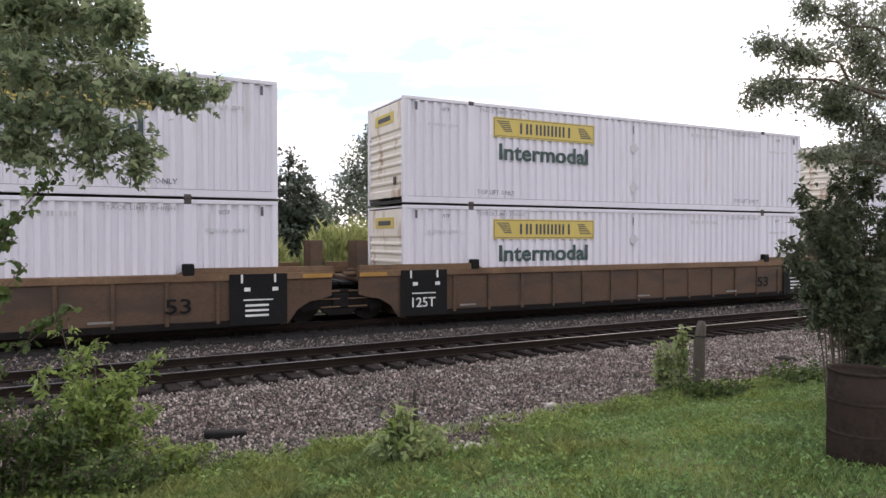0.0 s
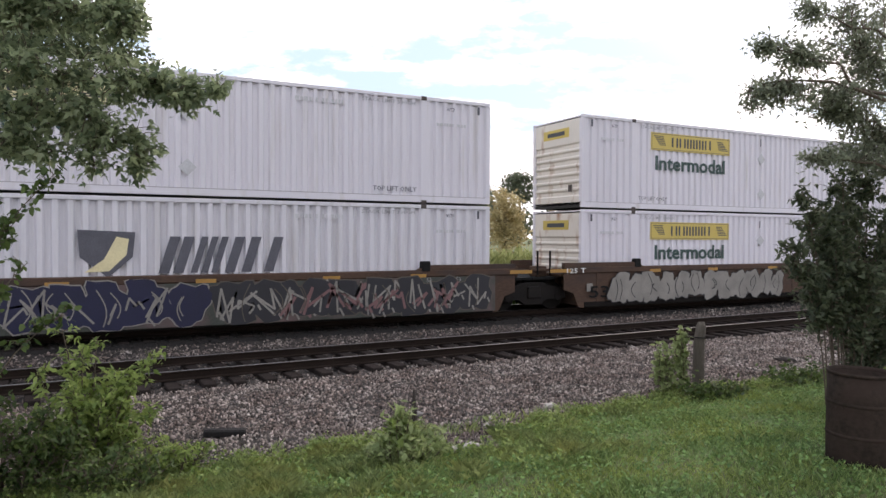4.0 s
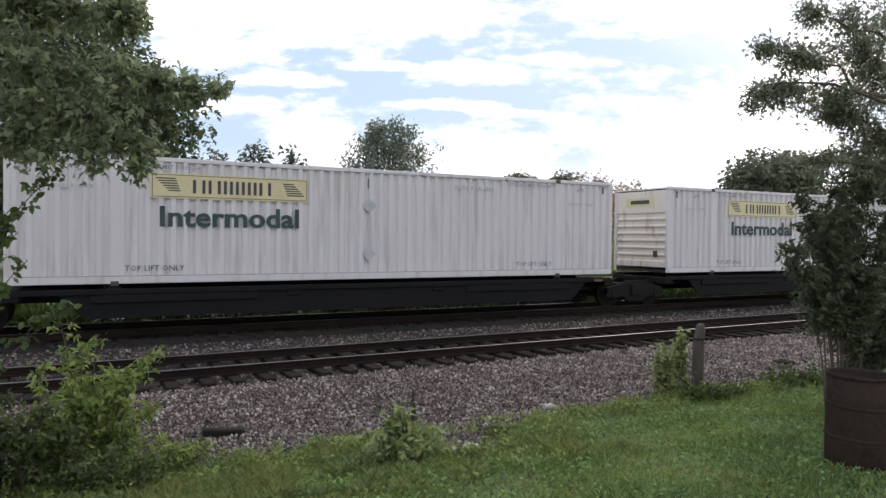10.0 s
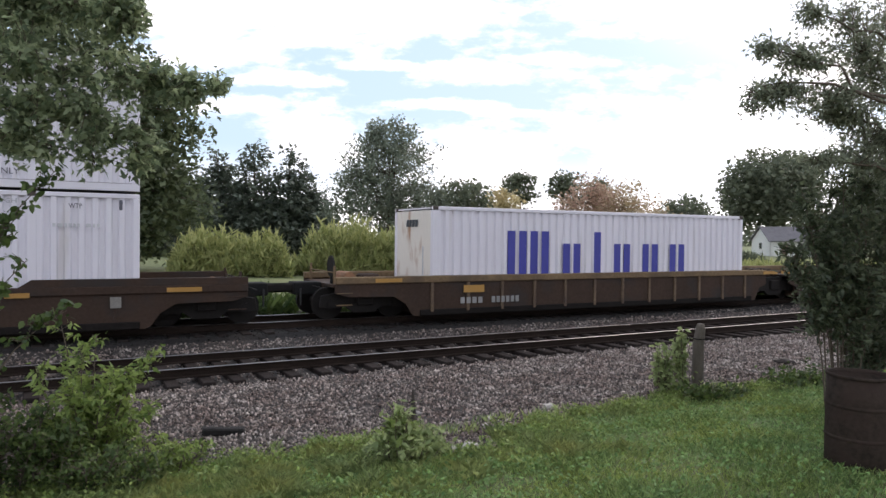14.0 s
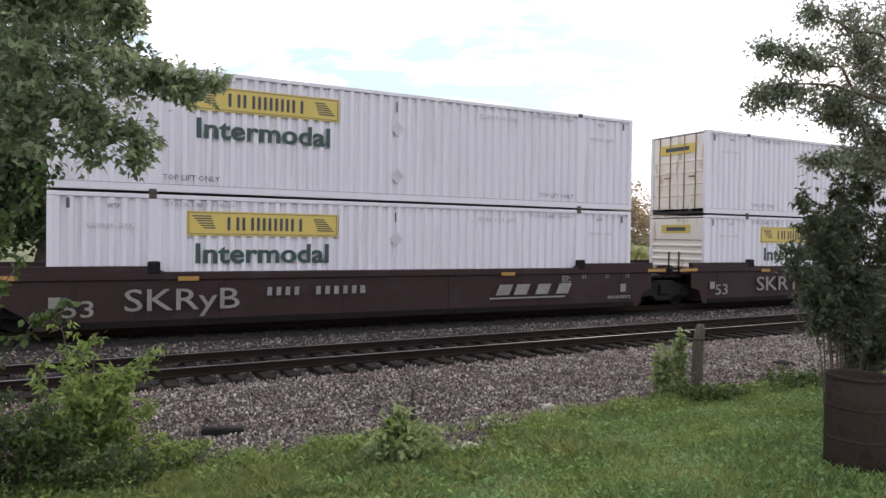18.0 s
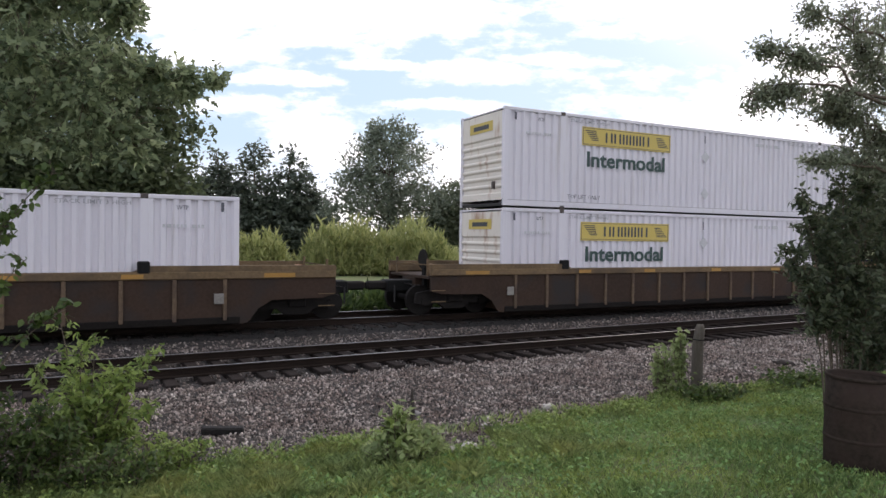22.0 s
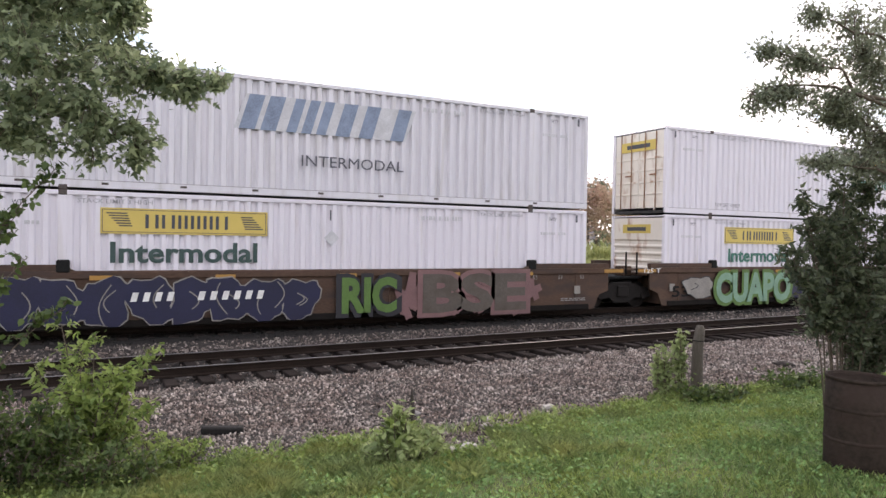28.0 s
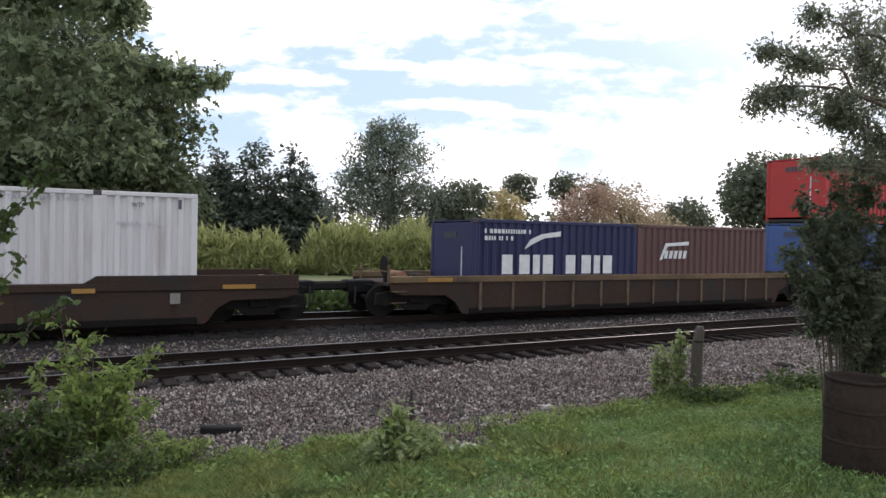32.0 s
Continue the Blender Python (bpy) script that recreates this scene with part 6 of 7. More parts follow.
def cane_shrub(name, label, base, canes, twigs_each, size, leafmat, seed, spread=0.3, shape="toothed", low=0.15, leaves=9):
    """Upright canes that part at the ground; leafy side twigs along each."""
    rng = np.random.default_rng(seed)
    root = tagged(new(name), label, name)
    root.matrix_basis = pose(*base)
    roots, tips = [], []
    for tip, bow in canes:
        e = np.array(tip)
        a = np.array((e[0] * 0.3, e[1] * 0.3, -0.06)) + rng.normal(0, 0.04, 3) * (1, 1, 0)
        mid = (a + e) / 2 + np.array(bow)
        ts = np.linspace(0, 1, 8)[:, None]
        pts = (1 - ts) ** 2 * a + 2 * ts * (1 - ts) * mid + ts ** 2 * e
        v, f = tube(pts, [0.013 * (1 - 0.1 * i) for i in range(8)], 5)
        hang("cane", mesh_of("cane", v, f, M["bark"], True), root)
        for t in np.sort(rng.uniform(low, 1.0, twigs_each)):
            p = (1 - t) ** 2 * a + 2 * t * (1 - t) * mid + t * t * e
            way = rng.normal(0, 1, 3) * (1, 1, 0.3) + (0, 0, 0.35 + 0.5 * t)
            way /= np.linalg.norm(way)
            roots.append(p)
            tips.append(np.maximum(p + way * spread * rng.uniform(0.4, 1.25) * (1.2 - 0.7 * t), (-9, -9, 0.03)))
    vs, fs, q, k = sprays(rng, np.array(roots), np.array(tips), leaves, size, shape, (0.025, 0.025, 0.022), 0.5, 0.2, 0.03)
    hang("twig", mesh_of("twigs", vs, fs, M["bark"], True), root)
    hang("foliage", fast_mesh("foliage", q, k, leafmat), root)
    return root


def fan(seed, n, cx, rx, top, lean=0.25):
    rs = random.Random(seed)
    out = []
    for i in range(n):
        f = (i + 0.5) / n * 2 - 1
        x = cx + rx * f + rs.uniform(-0.08, 0.08)
        out.append(((x, rs.uniform(-0.45, 0.3), top * (1 - 0.45 * f * f) * rs.uniform(0.55, 1.0)), (rs.uniform(-0.08, 0.08) - lean * 0.2 * f, rs.uniform(-0.08, 0.08), rs.uniform(0.0, 0.1))))
    return out


cane_shrub("bush", "leafy green shrub at the lawn's edge beside the gravel", (-0.05, 8.35, -0.44),
           [((-0.2, 0.1, 1.62), (0.05, 0, 0.1)), ((0.14, 0.1, 1.5), (0, 0, 0.1)), ((0.0, -0.05, 1.42), (0, 0, 0.1)), ((0.7, 0.05, 1.28), (-0.05, 0, 0.25)), ((0.5, -0.1, 1.1), (-0.03, 0, 0.15)), ((0.3, -0.2, 1.15), (0, 0, 0.1)), ((-0.05, -0.3, 1.0), (0, 0, 0.1)), ((-0.4, 0.0, 1.15), (0, 0, 0.1))] + fan(41, 14, 0.1, 0.68, 1.15), 24, 0.07, M["leaf_bush"], 3, 0.3, leaves=10)
# the next two shrubs carry the shade at the bush's foot in their colour
cane_shrub("bush", "dense shrub at the lawn's edge, its leaves darkened for shade", (-0.75, 8.0, -0.41), fan(42, 15, 0.0, 0.75, 1.05), 22, 0.06, M["leaf_shade"], 4, 0.3, leaves=10)
cane_shrub("bush", "low shrub in front of a taller one, its leaves darkened for shade", (0.1, 7.55, -0.36), fan(43, 9, 0.0, 0.55, 0.5), 16, 0.055, M["leaf_shade"], 14, 0.22, leaves=9)
cane_shrub("bush", "low yellow-green shrub at the lawn's edge", (0.75, 8.0, -0.41), fan(44, 9, 0.0, 0.4, 0.5), 14, 0.055, M["leaf_bush"], 15, 0.22, leaves=9)
cane_shrub("sapling", "thin arching sapling with sparse oval leaves", (-1.5, 7.3, -0.35),
           [((1.25, -0.1, 3.1), (-0.6, 0, 0.5)), ((1.0, -0.1, 2.75), (-0.5, 0, 0.4)), ((1.02, -0.1, 2.28), (-0.4, 0, 0.4)), ((0.85, 0.0, 2.5), (-0.4, 0, 0.4)), ((1.3, -0.1, 1.8), (-0.3, 0, 0.5)), ((0.8, -0.1, 1.35), (-0.3, 0, 0.4)), ((0.8, 0.1, 2.85), (-0.5, 0, 0.4)), ((0.7, 0.0, 2.1), (-0.3, 0, 0.4))], 15, 0.085, M["leaf_shade"], 16, 0.22, "oval", 0.72, 6)
# stands in for the maple's shaded lower crown, built as a separate shrub
cane_shrub("bush", "shaded lower crown of the maple behind a barrel, built as a shrub", (9.6, 6.1, -0.15),
           [((0.0, -0.2, 3.45), (0, 0, 0)), ((-0.45, -0.2, 3.15), (0, 0, 0.1)), ((-1.3, -0.2, 2.95), (0.2, 0, 0.4)), ((-1.55, -0.2, 2.22), (0.3, 0, 0.4)), ((-0.8, -0.2, 2.6), (0.1, 0, 0.3)), ((-0.75, -0.3, 2.3), (0, 0, 0.3)), ((-1.15, -0.2, 1.75), (0.2, 0, 0.6)), ((0.5, -0.3, 3.0), (0, 0, 0)), ((0.2, -0.4, 2.4), (0, 0, 0)), ((0.9, -0.2, 2.6), (0, 0, 0)), ((-0.3, -0.5, 1.9), (0, 0, 0)), ((0.3, 0.3, 2.9), (0, 0, 0)), ((-0.3, 0.3, 2.4), (0, 0, 0)), ((-0.1, 0.1, 3.3), (0, 0, 0)), ((0.3, -0.1, 3.4), (0, 0, 0)), ((-0.45, 0.1, 2.8), (0, 0, 0)), ((0.1, 0.5, 2.7), (0, 0, 0)), ((0.7, 0.4, 3.2), (0, 0, 0))] + fan(45, 7, 0.75, 0.6, 1.8), 50, 0.074, M["leaf_crown_shade"], 24, 0.42, low=0.42, leaves=15)
shrub("small broad-leaved sapling shrub between lawn and gravel", (3.0, 6.85, -0.29), [(0.15, 0, 0.22, 0.58, 0.32, 0.22, 2), (0.05, 0, 0.5, 0.2, 0.18, 0.2, 0.7)], 190, 10, (0.045, 0.045, 0.035), 0.085, "toothed", M["leaf_pale"], 5,
      shoots=([(0, -0.1, 0.5, 0.3, 0.2, 0.2, 1)], 8))
for dx, h in ((-0.26, 1.02), (0.14, 1.18)):
    shrub("slender pale-leaved sapling beside a wooden post", (8.75 + dx, 8.5, -0.45), [(0, 0, h * 0.62, 0.18, 0.15, h * 0.42, 1)], 32, 13, (0.04, 0.04, 0.04), 0.1, "oval", M["leaf_pale"], int(60 + 10 * h), name="sapling")
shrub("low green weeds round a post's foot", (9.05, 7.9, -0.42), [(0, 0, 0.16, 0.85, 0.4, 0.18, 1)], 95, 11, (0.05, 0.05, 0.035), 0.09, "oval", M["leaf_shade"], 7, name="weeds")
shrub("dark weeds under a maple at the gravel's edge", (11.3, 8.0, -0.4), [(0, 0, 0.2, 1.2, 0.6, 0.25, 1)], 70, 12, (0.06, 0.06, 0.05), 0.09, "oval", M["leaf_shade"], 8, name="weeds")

# trees beyond the tracks
FZ = -0.48
tree("maple_tree", "large dark green maple on a far lawn", (-2.4, 56.0, FZ), 15, 0.75, [(1.0, 0, 10.0, 9.0, 8, 7.0, 4), (-1, 0, 15, 7, 7, 4.5, 1.6), (4.0, -1, 5.0, 6.5, 6, 4.0, 3.0), (-4, 0, 4.8, 7, 6, 3.8, 2.6), (5.2, 0, 11, 4.2, 4, 4.2, 1.4)],
     2700, 16, (0.7, 0.7, 0.55), 0.52, "needle", M["leaf_oak"], 31, shell=0.35, limbs=40)
pines = [(10.5, 90, 10.5, 3.0), (14.2, 88.5, 13.4, 3.0), (18.5, 86.3, 14.4, 3.6), (22.4, 84.3, 13.8, 3.2), (25.5, 85, 9.0, 2.8), (6.5, 91, 9.5, 3.2), (2, 92, 9, 3.2), (20.3, 87, 8, 3.4), (12.3, 88, 9.5, 3.4), (8.5, 89, 10, 3.4), (4.3, 90, 9.5, 3.4), (16.3, 87.5, 9, 3.4), (24, 84.5, 8, 3)]
for i, (x, y, h, r) in enumerate(pines):
    blobs = [(0.3 * math.sin(i * 3 + j), 0, h * f, r * 1.25 * w, r * 1.25 * w, h * 0.08, w * w) for j, (f, w) in enumerate(((0.12, 1.0), (0.24, 1.05), (0.36, 0.95), (0.48, 0.85), (0.6, 0.7), (0.71, 0.6), (0.82, 0.42), (0.92, 0.25), (0.985, 0.1)))]
    tree("pine_tree", "tall dark green pine in a row of pines", (x, y, FZ), h * 0.96, 0.22, blobs, 520, 11, (0.4, 0.4, 0.24), 0.66, "needle", M["leaf_pine"], 50 + i, shell=0.4, limbs=30, up=0.7, droop=-0.1)
tree("broadleaf_tree", "round grey-green broadleaf tree", (29.1, 69.5, FZ), 9, 0.35, [(0, 0, 8.6, 5.3, 4.6, 5.2, 4), (-3.2, 0, 6.0, 3.6, 3.6, 3.6, 1.6), (3.2, 0, 5.0, 3.8, 3.6, 3.2, 1.6), (0.3, 0, 12.2, 2.8, 2.6, 2.8, 0.9)], 880, 13, (0.36, 0.36, 0.38), 0.42, "needle", M["leaf_round"], 61, shell=0.4, limbs=60, droop=-1.2, spikes=70)
tree("broadleaf_tree", "dark green broadleaf tree", (38.6, 70, FZ), 6, 0.3, [(0, 0, 5.6, 4.2, 4, 3.8, 3), (-2.5, 0, 3.4, 3.0, 3, 2.4, 1)], 480, 13, (0.42, 0.42, 0.4), 0.45, "spray", M["leaf_far"], 62, shell=0.35)
tree("young_tree", "young tree with yellow autumn leaves", (33.6, 53.2, FZ), 4.6, 0.12, [(0, 0, 4.9, 1.9, 1.6, 2.2, 2), (0.3, 0, 2.9, 2.4, 1.8, 1.9, 1.6)], 330, 12, (0.26, 0.26, 0.28), 0.27, "spray", M["leaf_yellow"], 63, shell=0.5, limbs=40, droop=-0.2)
for i, (x, y, h) in enumerate(((72.2, 109.3, 15.4), (79.8, 105.4, 15.6), (86.5, 104, 14.2))):
    tree("tall_tree", "tall thin-crowned tree behind autumn trees", (x, y, FZ), h * 0.85, 0.35, [(0, 0, h * 0.84, 3.2, 3, 1.9, 2), (1.6, 0, h * 0.66, 2.2, 2.2, 1.2, 0.8), (-2.0, 0, h * 0.72, 1.6, 2, 1.1, 0.5), (0, 0, h * 0.35, 3.0, 3, 3.0, 1.0)], 150, 12, (0.5, 0.5, 0.36), 0.6, "spray", M["leaf_far"], 70 + i, shell=0.4, limbs=25)
tree("young_tree", "slender tree with reddish autumn leaves", (45.4, 56.2, FZ), 6.2, 0.14, [(0, 0, 5.6, 2.5, 1.8, 3.4, 2), (-2.4, 0, 4.4, 2.2, 1.5, 2.6, 1.2), (1.6, 0, 6.9, 1.6, 1.5, 2.0, 0.8)], 330, 12, (0.42, 0.42, 0.45), 0.28, "spray", M["leaf_red"], 64, shell=0.5, limbs=50, droop=-0.3)
tree("young_tree", "spreading tree with orange-brown autumn leaves", (52.3, 57.6, FZ), 5.6, 0.16, [(-0.5, 0, 5.2, 3.4, 2.6, 3.4, 2.2), (3.2, 0, 4.2, 2.8, 2, 2.8, 1.2), (5.4, -1, 3.2, 2.2, 2, 2.0, 0.7), (-2.6, 0, 6.1, 1.8, 1.6, 2.2, 0.7)], 470, 12, (0.48, 0.48, 0.48), 0.3, "spray", M["leaf_orange"], 65, shell=0.5, limbs=60, droop=-0.3)
tree("broadleaf_tree", "green broadleaf tree behind a shed", (86.5, 82.5, FZ), 6, 0.3, [(0, 0, 5.6, 5.0, 4.6, 3.8, 3), (3.5, 0, 4.0, 3.5, 3, 3.0, 1)], 450, 12, (0.5, 0.5, 0.42), 0.55, "spray", M["leaf_far"], 66, shell=0.35)
tree("broadleaf_tree", "large round green broadleaf tree near houses", (115.4, 88.7, FZ), 13, 0.65, [(0, 0, 12.6, 9.1, 8, 7.4, 4), (5.8, 0, 12.8, 6.5, 6.5, 7.2, 2), (-4.2, 0, 10.4, 5.7, 6.5, 5.6, 1.6)], 950, 13, (0.8, 0.8, 0.65), 0.8, "spray", M["leaf_far"], 67, shell=0.35)
tree("broadleaf_tree", "green broadleaf tree beside a white house", (104, 60, FZ), 9, 0.5, [(0, 0, 8.5, 6.5, 6, 6.5, 3)], 600, 13, (0.6, 0.6, 0.5), 0.65, "spray", M["leaf_far"], 68, shell=0.35)


def weeds(label, x0, x1, y, h, n, seed, depth=1.6, slope=0.42, m="leaf_weed"):
    """A tall stand of leafy weeds; an uneven top."""
    rng = np.random.default_rng(seed)
    xs = rng.uniform(x0, x1, n)
    yy = y + rng.uniform(-depth, depth, n) - (xs - (x0 + x1) / 2) * slope
    env = np.clip(1 - np.abs((xs - (x0 + x1) / 2) / ((x1 - x0) / 2)) ** 10, 0.3, 1)
    hh = h * env * (0.84 + 0.16 * np.sin(xs * 1.3 + seed) * np.cos(xs * 0.7)) * rng.uniform(0.3, 1.15, n) * (0.72 + 0.45 * np.abs(np.sin(xs * 2.9 + 2.0 * yy)))
    m_ = 8
    f = rng.uniform(0.08, 1, (n, m_))
    c = np.stack([np.repeat(xs, m_), np.repeat(yy, m_), (hh[:, None] * f).ravel()], 1)
    c[:, 0] += rng.normal(0, 0.06, len(c))
    q, k = leaf_cloud(rng, c, 2, (0.09, 0.09, 0.12), 0.55, "stalk", -0.3, -2.2)
    q[:, 2] += FZ
    return tagged(new("tall_weeds", fast_mesh("weeds", q, k, M[m])), label, "weeds", kind="stuff")


weeds("tall stand of green and yellow weeds beyond the tracks", 4.9, 11.4, 46, 2.9, 1000, 81)
weeds("tall stand of pale green weeds beyond the tracks", 13.0, 22.0, 44.0, 3.5, 1500, 82)
weeds("lower pale weeds along the field", 20.5, 30, 43.5, 1.6, 800, 83, 2.0)
weeds("short pale weeds along the field", 28, 46, 39.5, 0.85, 1300, 89, 2.4)
weeds("low weeds along the field's edge", 11.0, 13.6, 46.5, 1.0, 200, 84)
weeds("bushy green weeds below autumn trees", 38, 45, 48.5, 2.0, 450, 85, 1.6)
weeds("low weeds by the far side of the main line", 42, 62, 33, 0.85, 900, 86, 2.0)
weeds("bush beside a small barn", 62, 70, 57, 1.2, 300, 87, 2.0, m="leaf_far")
# added to darken the field strip visible below the couplers
weeds("low dark weeds added along the far side of the main line", -16, 60, 23.6, 0.45, 1300, 88, 0.9, 0.0, "leaf_shade")
# far woods that close the horizon
rng = np.random.default_rng(90)
xs = rng.uniform(-260, 420, 900)
c = np.stack([xs, 300 + rng.uniform(-12, 12, 900) - 0.35 * xs, FZ + (7.5 + 3.5 * np.sin(xs * 0.05) + 2 * np.sin(xs * 0.23)) * rng.uniform(0.05, 1, 900)], 1)
q, k = leaf_cloud(rng, c, 9, (2.2, 2.0, 1.4), 2.6, "spray")
tagged(new("far_woods", fast_mesh("woods", q, k, M["leaf_far"])), "distant belt of green woods along the horizon", "woods", kind="stuff")

# ---- buildings beyond the field ----
M["siding"] = mat("white_siding", (0.72, 0.72, 0.7), 0.7, var=0.06, scale=0.6, fine=8, stretch=(0.3, 0.3, 6))
M["shingle"] = mat("grey_shingles", (0.16, 0.15, 0.16), 0.9, var=0.25, scale=1.5, fine=12, bump=0.3)
M["barn"] = mat("brown_boards", (0.2, 0.125, 0.105), 0.85, var=0.25, scale=1.2, fine=12, stretch=(4, 4, 0.4))
M["tin"] = mat("pale_tin_roof", (0.5, 0.36, 0.36), 0.5, var=0.15, scale=1)
M["glass"] = mat("window_dark", (0.03, 0.035, 0.04), 0.1, var=0.1, bump=0)


def house(label, x, y, turn, w, d, h, roof_h, wall, roof, windows=2, door=True, name="house"):
    root = tagged(new(name), label, name)
    root.matrix_basis = pose(x, y, FZ, 0, 0, turn)
    for y0, y1 in ((0, 0.15), (d - 0.15, d)):
        hang("wall", box(0, w, y0, y1, 0, h, wall), root)
    gable = [(0, 0), (d, 0), (d, h), (d / 2, h + roof_h), (0, h)]
    for x0 in (0.0, w - 0.15):
        hang("gable_wall", prism(("gable", w, d, h, x0), gable, 0, 0.15, wall), root, pose(x0 + 0.15, 0, 0, 0, 0, 90))
    sl = math.hypot(d / 2 + 0.4, roof_h * (d / 2 + 0.4) / (d / 2))
    ang = math.degrees(math.atan2(roof_h, d / 2))
    drop = roof_h * 0.4 / (d / 2)
    panel = box(-0.4, w + 0.4, 0, sl, 0, 0.12, roof, 0.02)
    hang("roof", panel, root, pose(0, -0.4, h - drop + 0.03, ang, 0, 0))
    hang("roof", panel, root, pose(w, d + 0.4, h - drop + 0.03, ang, 0, 180))
    for i in range(windows):
        wx = w * (i + 1) / (windows + 1)
        wd = hang("window", box(-0.45, 0.45, -0.05, 0.02, 0, 1.2, M["glass"]), root, pose(wx, -0.01, 1.0))
        hang("window_frame", box(-0.52, 0.52, -0.07, 0.0, 1.2, 1.3, wall), wd)
        hang("window_sill", box(-0.55, 0.55, -0.1, 0.0, -0.08, 0.0, wall), wd)
    wd = hang("window", box(-0.05, 0.02, -0.45, 0.45, 0, 1.1, M["glass"]), root, pose(-0.01, d * 0.5, 1.2))
    hang("window_sill", box(-0.1, 0.0, -0.55, 0.55, -0.08, 0.0, wall), wd)
    if door:
        hang("door", box(-0.45, 0.45, -0.05, 0.0, 0, 2.05, M["barn"]), root, pose(w * 0.15 + 0.3, -0.012, 0.05))
    return root


house("small white house with grey roof behind autumn trees", 69.3, 98.3, -30, 9, 6.5, 2.9, 2.0, M["siding"], M["shingle"])
house("brown board barn with pale tin roof", 85.0, 80.0, -27, 6.4, 5, 2.8, 0.8, M["barn"], M["tin"], 1, True, "barn")
house("white gabled house with grey shingle roof", 94.0, 79.0, 42, 7.0, 6.6, 3.0, 2.4, M["siding"], M["shingle"])
house("long white house with grey shingle roof", 103.0, 79.0, -27, 14, 7, 2.7, 2.3, M["siding"], M["shingle"], 4)

# ---- close things on lawn and gravel ----
M["drum"] = mat("rusty_drum", (0.034, 0.025, 0.02), 0.9, spec=0.1, var=0.45, scale=3, fine=20, bump=0.3, stain=(0.035, 0.024, 0.02), amount=0.5, stain_scale=3)
M["post_wood"] = mat("weathered_post", (0.1, 0.085, 0.07), 0.9, var=0.35, scale=5, fine=30, bump=0.6, stretch=(5, 5, 0.5))


def drum(x, y):
    """An open rusty drum with rolled hoops, a thin wall and a floor."""
    seg = 40

    def ring(name, prof):
        vs = []
        for r, z in prof:
            for i in range(seg):
                a = 2 * math.pi * i / seg
                rr = r + 0.006 * math.sin(3 * a + 5 * z) + 0.004 * math.sin(7 * a + 1.5)
                vs.append((rr * math.cos(a), rr * math.sin(a), z))
        fs = [(j * seg + i, j * seg + (i + 1) % seg, (j + 1) * seg + (i + 1) % seg, (j + 1) * seg + i) for j in range(len(prof) - 1) for i in range(seg)]
        return mesh_of(name, vs, fs, M["drum"], True)

    root = tagged(new("barrel"), "open rusty steel burn barrel standing on the lawn", "barrel")
    root.matrix_basis = pose(x, y, ground_z(y) - 0.01, 0.6, 0.5, 20)
    hang("shell", ring("shell", [(0.275, 0.0), (0.288, 0.03), (0.286, 0.3), (0.286, 0.6), (0.287, 0.86), (0.279, 0.862), (0.279, 0.05), (0.01, 0.045)]), root)
    for z in (0.285, 0.585):
        hang("hoop", ring("hoop", [(0.282, z - 0.026), (0.291, z - 0.01), (0.293, z), (0.291, z + 0.01), (0.282, z + 0.026)]), root)
    hang("rim", ring("rim", [(0.284, 0.848), (0.3, 0.86), (0.3, 0.88), (0.292, 0.887), (0.281, 0.88), (0.278, 0.85)]), root, label="worn rolled rim")
    hang("base_rim", ring("base_rim", [(0.278, 0.002), (0.294, 0.008), (0.294, 0.024), (0.284, 0.034)]), root)
    return root


drum(6.62, 4.07)


def fence_post(x, y):
    path = [(0, 0, -0.3), (0.01, 0, 0.3), (0.0, 0.01, 0.8), (0.03, 0, 1.1), (0.03, 0, 1.17)]
    v, f = tube(path, [0.105, 0.1, 0.092, 0.085, 0.05], 12)
    for i, p in enumerate(v):
        p.x += 0.008 * math.sin(i * 7.1)
    root = tagged(new("fence_post", mesh_of("post", v, f, M["post_wood"], True)), "weathered round wooden fence post", "post")
    root.matrix_basis = pose(x, y, -0.44, 0, 2.0, 0)
    hang("wire", cyl("wire", 0.1, 0.9, 0.915, "z", M["steel"], 12), root)
    return root


fence_post(9.36, 8.57)


def rough_stone(name, label, x, y, s, material, seed, flat=0.6, turn=0):
    rs = random.Random(seed)
    bm = bmesh.new()
    bmesh.ops.create_icosphere(bm, subdivisions=2, radius=1)
    for v in bm.verts:
        v.co *= 0.85 + 0.4 * noise.noise(v.co * 1.3 + Vector((seed, 0, 0)))
        v.co = Vector((v.co.x * s[0], v.co.y * s[1], v.co.z * s[2]))
    ob = tagged(new(name, bm_mesh(name, bm, material)), label, name)
    ob.matrix_basis = pose(x, y, ground_z(y) + s[2] * 0.55, rs.uniform(-8, 8), rs.uniform(-8, 8), turn or rs.uniform(0, 180))
    return ob


M["limestone"] = mat("pale_limestone", (0.46, 0.42, 0.38), 0.9, var=0.2, scale=6, fine=30, bump=0.4)
M["grey_stone"] = mat("grey_stone", (0.26, 0.24, 0.23), 0.9, var=0.25, scale=6, fine=30, bump=0.4)
M["old_wood"] = mat("rotten_dark_wood", (0.04, 0.032, 0.028), 0.9, var=0.4, scale=6, fine=30, bump=0.6)
rough_stone("stone", "pale limestone lump lying on the gravel", 5.08, 8.42, (0.065, 0.055, 0.055), M["limestone"], 1)
rough_stone("stone", "pale limestone lump lying on the gravel", 4.84, 8.07, (0.06, 0.05, 0.045), M["limestone"], 2)
rough_stone("stone", "flat pale limestone lump lying on the gravel", 6.33, 8.66, (0.13, 0.08, 0.06), M["limestone"], 3, turn=-25)
